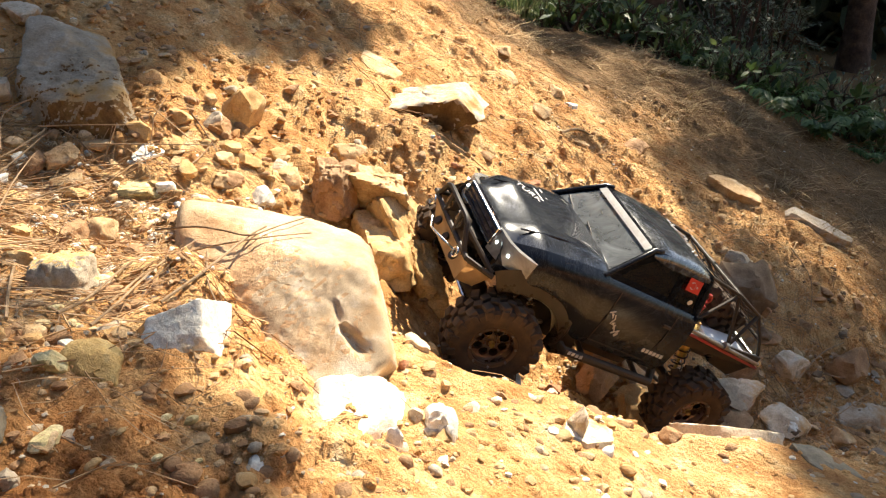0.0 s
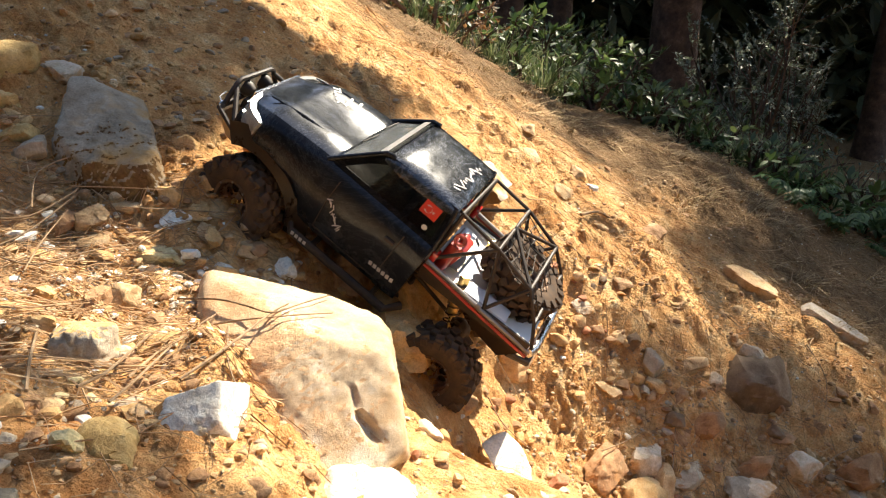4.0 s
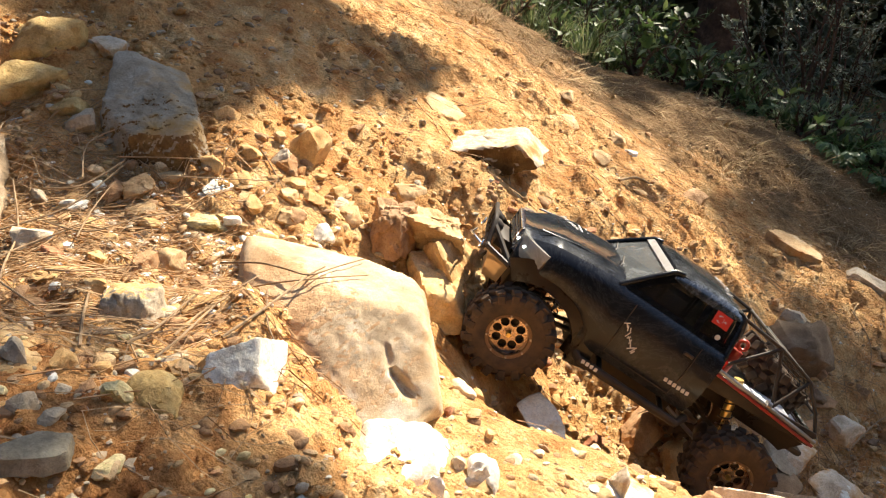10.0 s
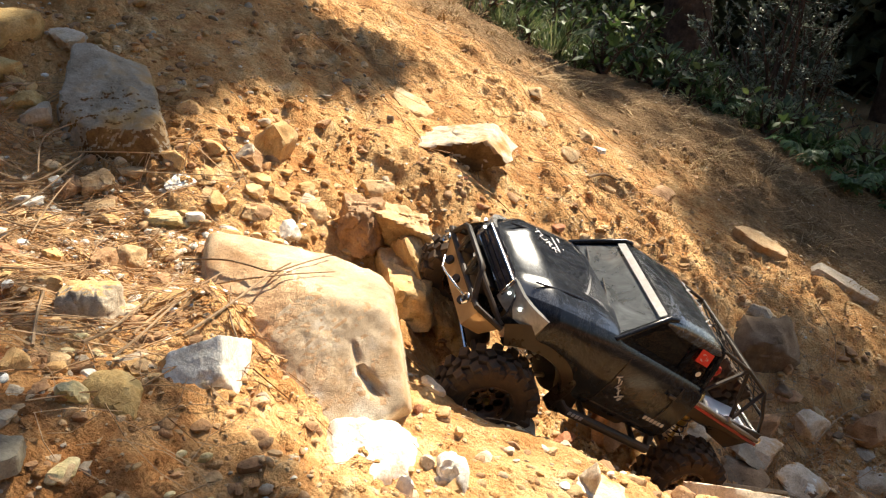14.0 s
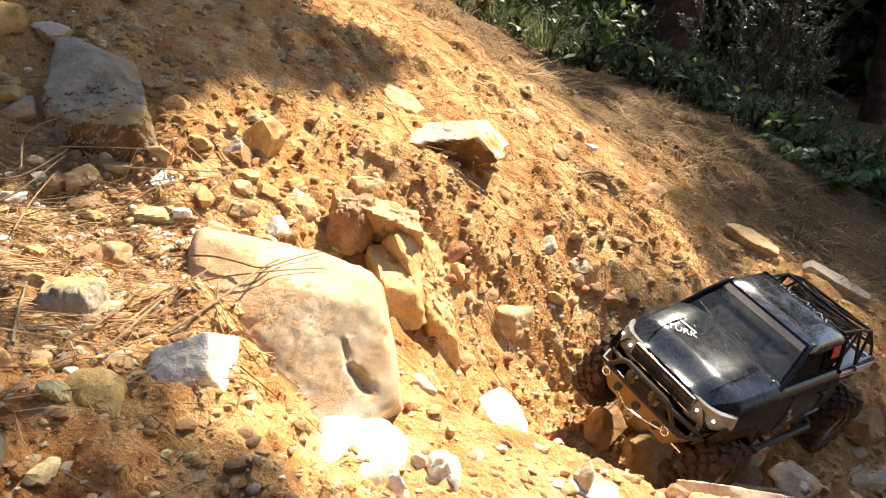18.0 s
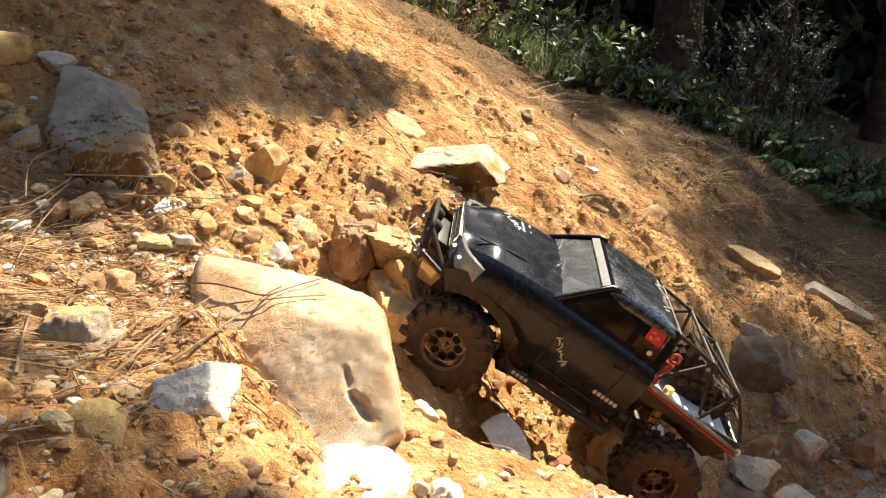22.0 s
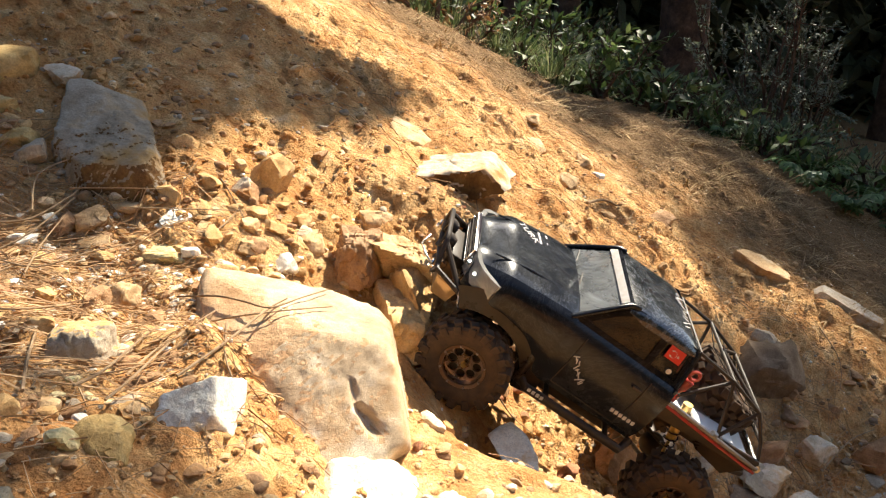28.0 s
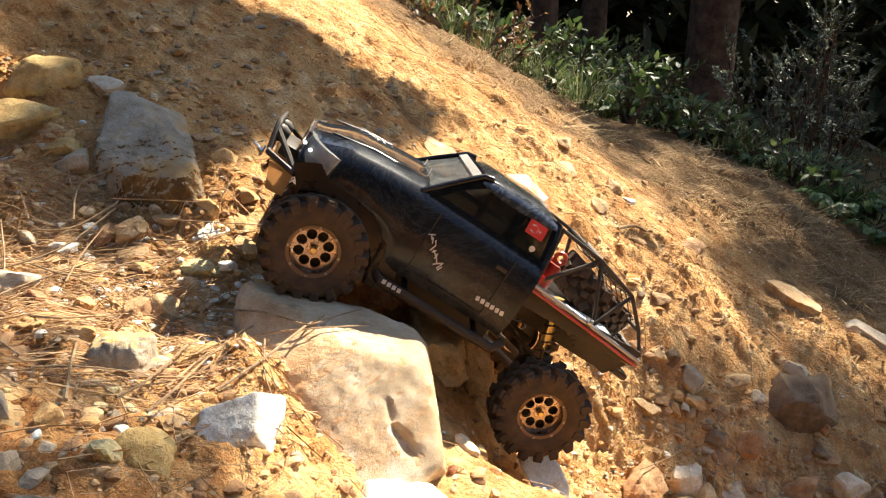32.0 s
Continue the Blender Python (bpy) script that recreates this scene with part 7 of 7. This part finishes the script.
twig([(-0.376, 0.611, 0.345), (-0.347, 0.611, 0.344), (-0.327, 0.648, 0.332)], 0.0012)
twig([(-0.259, 0.499, 0.334), (-0.251, 0.530, 0.329), (-0.247, 0.589, 0.324), (-0.242, 0.630, 0.320)], 0.0013)
twig([(-0.233, 0.487, 0.329), (-0.228, 0.525, 0.326), (-0.219, 0.604, 0.322), (-0.206, 0.664, 0.316)], 0.0012)
twig([(-0.319, 0.504, 0.353), (-0.303, 0.534, 0.339), (-0.266, 0.546, 0.329)], 0.0010)
twig([(-0.447, 0.758, 0.374), (-0.412, 0.768, 0.374), (-0.387, 0.808, 0.386), (-0.384, 0.816, 0.390)], 0.0014)
twig([(-0.383, 0.686, 0.347), (-0.387, 0.732, 0.359), (-0.382, 0.777, 0.374)], 0.0010)
twig([(-0.390, 0.816, 0.392), (-0.345, 0.825, 0.389), (-0.304, 0.847, 0.381)], 0.0009)
twig([(-0.336, 0.803, 0.374), (-0.283, 0.831, 0.363), (-0.230, 0.868, 0.349)], 0.0009)
twig([(-0.264, 0.911, 0.385), (-0.248, 0.895, 0.369), (-0.232, 0.875, 0.351), (-0.223, 0.861, 0.342)], 0.0010)
twig([(-0.262, 0.808, 0.344), (-0.243, 0.826, 0.341), (-0.231, 0.872, 0.349)], 0.0010)
twig([(0.055, 1.143, 0.261), (0.053, 1.158, 0.275), (0.058, 1.191, 0.292)], 0.0011)
twig([(-0.599, 0.888, 0.482), (-0.566, 0.874, 0.465), (-0.556, 0.903, 0.480), (-0.581, 0.970, 0.525)], 0.0012)
twig([(-0.349, 0.491, 0.368), (-0.418, 0.623, 0.346), (-0.444, 0.695, 0.352), (-0.484, 0.769, 0.381)], 0.0013)
twig([(-0.492, 0.669, 0.349), (-0.461, 0.694, 0.352), (-0.411, 0.736, 0.362), (-0.382, 0.805, 0.385)], 0.0014)
twig([(-0.434, 0.589, 0.350), (-0.424, 0.665, 0.346), (-0.372, 0.726, 0.354)], 0.0011)
twig([(-0.471, 0.633, 0.346), (-0.414, 0.590, 0.350), (-0.332, 0.516, 0.356)], 0.0013)
twig([(-0.416, 0.781, 0.379), (-0.428, 0.829, 0.404), (-0.401, 0.864, 0.415)], 0.0010)
twig([(0.333, 0.945, -0.062), (0.348, 0.989, -0.048), (0.364, 1.041, -0.021)], 0.0011)
twig([(0.586, 1.036, -0.128), (0.644, 1.082, -0.113), (0.693, 1.104, -0.108)], 0.0012)
twig([(0.632, 1.052, -0.131), (0.693, 1.056, -0.148), (0.730, 1.083, -0.141), (0.735, 1.106, -0.123)], 0.0012)
twig([(0.226, 0.930, -0.003), (0.270, 0.965, -0.009), (0.303, 0.995, -0.010)], 0.0009)
twig([(0.661, 1.260, -0.001), (0.672, 1.196, -0.037), (0.639, 1.124, -0.084)], 0.0009)
twig([(0.254, 1.327, 0.215), (0.294, 1.375, 0.206), (0.322, 1.382, 0.191)], 0.0028, "dark curled piece of bark on the slope")
twig([(0.320, 0.868, -0.084), (0.376, 0.893, -0.103), (0.446, 0.918, -0.130), (0.501, 0.939, -0.153)], 0.0065, "thick pale weathered stick lying along the gully lip")
twig([(-0.427, 0.711, 0.355), (-0.377, 0.696, 0.349), (-0.342, 0.729, 0.351), (-0.310, 0.764, 0.348)], 0.0010)
twig([(0.062, 0.878, 0.110), (0.084, 0.864, 0.076), (0.130, 0.869, 0.031)], 0.0009)
twig([(0.052, 0.998, 0.184), (0.074, 0.959, 0.134), (0.112, 0.925, 0.074)], 0.0008)



# ---- what moves ----
TRUCK_ROWS = [
    (0, 0.1778, 0.8472, 0.1030, -16.1, -32.4, 199.2),
    (0.5, 0.1363, 0.8340, 0.1368, -16.1, -39.9, 191.5),
    (1, 0.0845, 0.8811, 0.1897, -1.2, -47.6, 178.7),
    (1.5, 0.0425, 0.8756, 0.2286, 2.4, -45.8, 173.0),
    (2, 0.0647, 0.8991, 0.2114, 12.8, -44.0, 158.9),
    (2.5, 0.0735, 0.9165, 0.2142, 7.2, -42.9, 156.5),
    (3, -0.0045, 0.9071, 0.2616, 1.1, -43.4, 166.1),
    (3.5, -0.0824, 0.9216, 0.2876, 0.8, -40.7, 160.1),
    (4, -0.0852, 0.9262, 0.2835, -6.2, -36.2, 161.8),
    (4.5, -0.0915, 0.9420, 0.2793, -4.9, -37.4, 160.3),
    (6.5, -0.0799, 0.9211, 0.2838, -3.7, -38.3, 160.6),
    (7, -0.0631, 0.9110, 0.2734, -3.1, -37.3, 164.2),
    (7.5, 0.1793, 0.8819, 0.1298, 10.5, -42.6, 165.7),
    (8, 0.1788, 0.8552, 0.1021, 6.9, -31.3, 171.3),
    (8.5, 0.1810, 0.8502, 0.1042, 8.0, -30.8, 170.3),
    (9, 0.1478, 0.8826, 0.1273, 7.1, -38.9, 170.0),
    (9.5, 0.1453, 0.8743, 0.1275, 6.4, -38.3, 170.4),
    (10, 0.1714, 0.8605, 0.1042, 5.5, -34.0, 174.2),
    (10.1, 0.1750, 0.8640, 0.1042, 5.0, -33.0, 174.6),
    (10.2, 0.2060, 0.8930, 0.1127, -7.0, -26.6, 187.4),
    (10.4, 0.3779, 0.9015, 0.0434, 19.6, -11.4, 190.2),
    (10.5, 0.4378, 0.8913, -0.0078, 22.0, -8.9, 195.7),
    (11, 0.4823, 0.9291, -0.0345, 14.9, -5.8, 192.7),
    (11.5, 0.3800, 0.8836, 0.0081, 10.2, -12.0, 189.9),
    (12, 0.3119, 0.8930, 0.0210, 6.6, -19.5, 191.4),
    (12.5, 0.2846, 0.8950, 0.0453, 3.6, -21.7, 190.1),
    (13, 0.1975, 0.8347, 0.0878, -6.8, -30.3, 199.2),
    (13.5, 0.1611, 0.8241, 0.1029, -18.5, -34.5, 202.2),
    (14, 0.1527, 0.8219, 0.1106, -20.0, -35.6, 202.1),
    (14.5, 0.1474, 0.8439, 0.1191, -17.8, -38.5, 197.9),
    (16.5, 0.1366, 0.8229, 0.0829, -28.3, -18.6, 220.2),
    (17, 0.1560, 0.8143, 0.0799, -27.9, -19.4, 223.0),
    (17.1, 0.1570, 0.8143, 0.0795, -27.5, -20.0, 223.0),
    (17.2, 0.2105, 0.8327, 0.0630, -18.4, -28.5, 222.9),
    (17.5, 0.3150, 0.9349, 0.0148, -17.4, -23.2, 220.3),
    (18, 0.4003, 0.9513, 0.0031, -20.1, -8.9, 217.2),
    (18.5, 0.3860, 0.9331, -0.0032, -13.0, -8.8, 211.6),
    (19, 0.3276, 0.9188, 0.0243, -11.9, -11.5, 207.4),
    (19.5, 0.2330, 0.8890, 0.0718, -8.4, -24.4, 198.7),
    (20, 0.1939, 0.8733, 0.0924, -8.4, -30.5, 190.7),
    (20.5, 0.1934, 0.8746, 0.0906, -7.0, -30.5, 189.1),
    (21, 0.1474, 0.8480, 0.1230, -12.9, -38.2, 189.0),
    (21.5, 0.1250, 0.8641, 0.1356, -11.2, -37.4, 183.0),
    (22, 0.1373, 0.8829, 0.1218, -6.6, -36.9, 178.7),
    (22.5, 0.1875, 0.8881, 0.0933, 4.6, -32.2, 172.0),
    (23, 0.2507, 0.8975, 0.0741, 12.4, -24.0, 174.9),
    (23.5, 0.3443, 0.8830, 0.0291, -1.7, -20.9, 188.7),
    (24, 0.3339, 0.9005, 0.0265, -3.9, -21.9, 186.9),
    (24.5, 0.2955, 0.8974, 0.0398, -3.4, -22.6, 187.9),
    (25, 0.2600, 0.8935, 0.0568, 0.5, -25.4, 186.6),
    (25.5, 0.2023, 0.8866, 0.0816, 0.4, -29.0, 184.9),
    (27.5, 0.1493, 0.8815, 0.1190, -9.2, -37.3, 180.1),
    (28, 0.1453, 0.8681, 0.1239, -9.5, -37.5, 180.1),
    (28.5, 0.1358, 0.8779, 0.1341, -11.4, -37.2, 179.8),
    (29, 0.1260, 0.8869, 0.1410, -15.9, -36.2, 182.0),
    (29.5, 0.0048, 0.8919, 0.2344, -14.8, -39.0, 192.2),
    (30, -0.0190, 0.8887, 0.2449, -0.2, -39.8, 184.5),
    (30.5, -0.0129, 0.8839, 0.2441, 1.7, -41.5, 182.6),
    (31, -0.0318, 0.8835, 0.2606, 2.5, -39.7, 185.7),
    (31.5, -0.0253, 0.8660, 0.2550, -1.5, -39.0, 190.7),
    (32, -0.0589, 0.8334, 0.2739, 2.2, -34.5, 185.5),
]
# seconds, then how far the front and rear axle have swung on their springs, ahead and up
SPRING_ROWS = [
    (0, 0.0112, -0.0029, 0, 0),
    (1, 0.012, -0.0062, -0.0023, 0.016),
    (2, -0.0007, -0.0007, 0.0009, 0.0038),
    (3, -0.0011, -0.0033, 0.0018, 0.0015),
    (4, -0.0049, 0.0001, 0.0031, -0.0036),
    (7, 0.0081, 0.0069, 0.0019, 0.0047),
    (8, 0.0002, 0.0032, 0.0029, -0.0021),
    (9, -0.0101, -0.0012, 0.0009, 0.0006),
    (10, 0.0078, -0.0012, -0.0002, 0.0012),
    (10.5, 0.0077, -0.0146, 0, 0),
    (11, 0.0082, -0.0165, 0, 0),
    (12, -0.0038, 0.0024, 0, 0),
    (13, 0.0047, -0.0081, 0, 0),
    (14, 0.0116, -0.0107, 0, 0),
    (17, 0, 0, 0, 0),
    (18, 0, 0, 0, 0),
    (19, 0.0079, 0.0075, 0, 0),
    (20, 0.0103, 0.0104, 0, 0),
    (21, 0.0011, 0.0009, 0, 0),
    (22, -0.0016, -0.001, -0.0027, 0.0061),
    (23, 0.0011, -0.0066, 0.0007, -0.0096),
    (24, -0.0018, -0.0062, 0, 0),
    (25, 0.0002, 0.0093, 0, 0),
    (28, -0.0061, 0.0013, 0, 0),
    (29, -0.0006, 0.0019, -0.0011, 0.0064),
    (30, -0.0005, 0.0007, 0.0015, 0.0094),
    (31, -0.01, -0.0006, 0.0017, 0.003),
    (32, -0.0041, 0.0118, 0.0037, -0.0123),
]


def motions():
    rows = [(t, pose(x, y, z, a, b, c)) for t, x, y, z, a, b, c in TRUCK_ROWS]
    walk(TRUCK, rows)
    # the wheels roll by the way made along the truck's own axis
    rolled, spin = [(0.0, 0.0)], 0.0
    for (t0, m0), (t1, m1) in zip(rows, rows[1:]):
        ahead = (m0.to_3x3() @ Vector((1, 0, 0)) + m1.to_3x3() @ Vector((1, 0, 0))).normalized()
        way = (m1.translation - m0.translation).dot(ahead)
        turn = math.degrees(way / 0.051)
        steps = max(1, math.ceil(abs(turn) / 60))
        for k in range(1, steps + 1):
            rolled.append((t0 + (t1 - t0) * k / steps, spin + turn * k / steps))
        spin += turn
    steer = [(0, -8), (1, 0), (3, 4), (4, -14), (7, -30), (8, 0), (10, 0), (10.5, 10), (12, 5), (14, -6), (17, 0), (19, 4), (21, -10), (22, -12), (24, 0), (28, -12), (29, -14), (30, 4), (32, 2)]
    ts, vs = [s[0] for s in steer], [s[1] for s in steer]
    st = [r[0] for r in SPRING_ROWS]
    swung = lambda t, k: float(np.interp(t, st, [r[k] for r in SPRING_ROWS]))
    for w, x, s in WHEELS:
        keys = []
        for t, a in rolled:
            lock = float(np.interp(t, ts, vs)) if x > 0 else 0.0
            dx, dz = (swung(t, 1), swung(t, 2)) if x > 0 else (swung(t, 3), swung(t, 4))
            m = pose(x * 0.1565 + dx, s * 0.0935, dz if s > 0 else -0.6 * dz, 0, 0, lock) @ pose(0, 0, 0, 0, a, 0)
            keys.append((t, m @ pose(0, 0, 0, 0, 0, 0 if s > 0 else 180)))
        walk(w, keys)
    for axle, x in zip(AXLES, (1, -1)):
        keys = []
        for t in st:
            dx, dz = (swung(t, 1), swung(t, 2)) if x > 0 else (swung(t, 3), swung(t, 4))
            keys.append((t, pose(x * 0.1565 + dx, 0, 0.2 * dz, math.degrees(0.8 * dz / 0.0935), 0, 0)))
        walk(axle, keys)


motions()
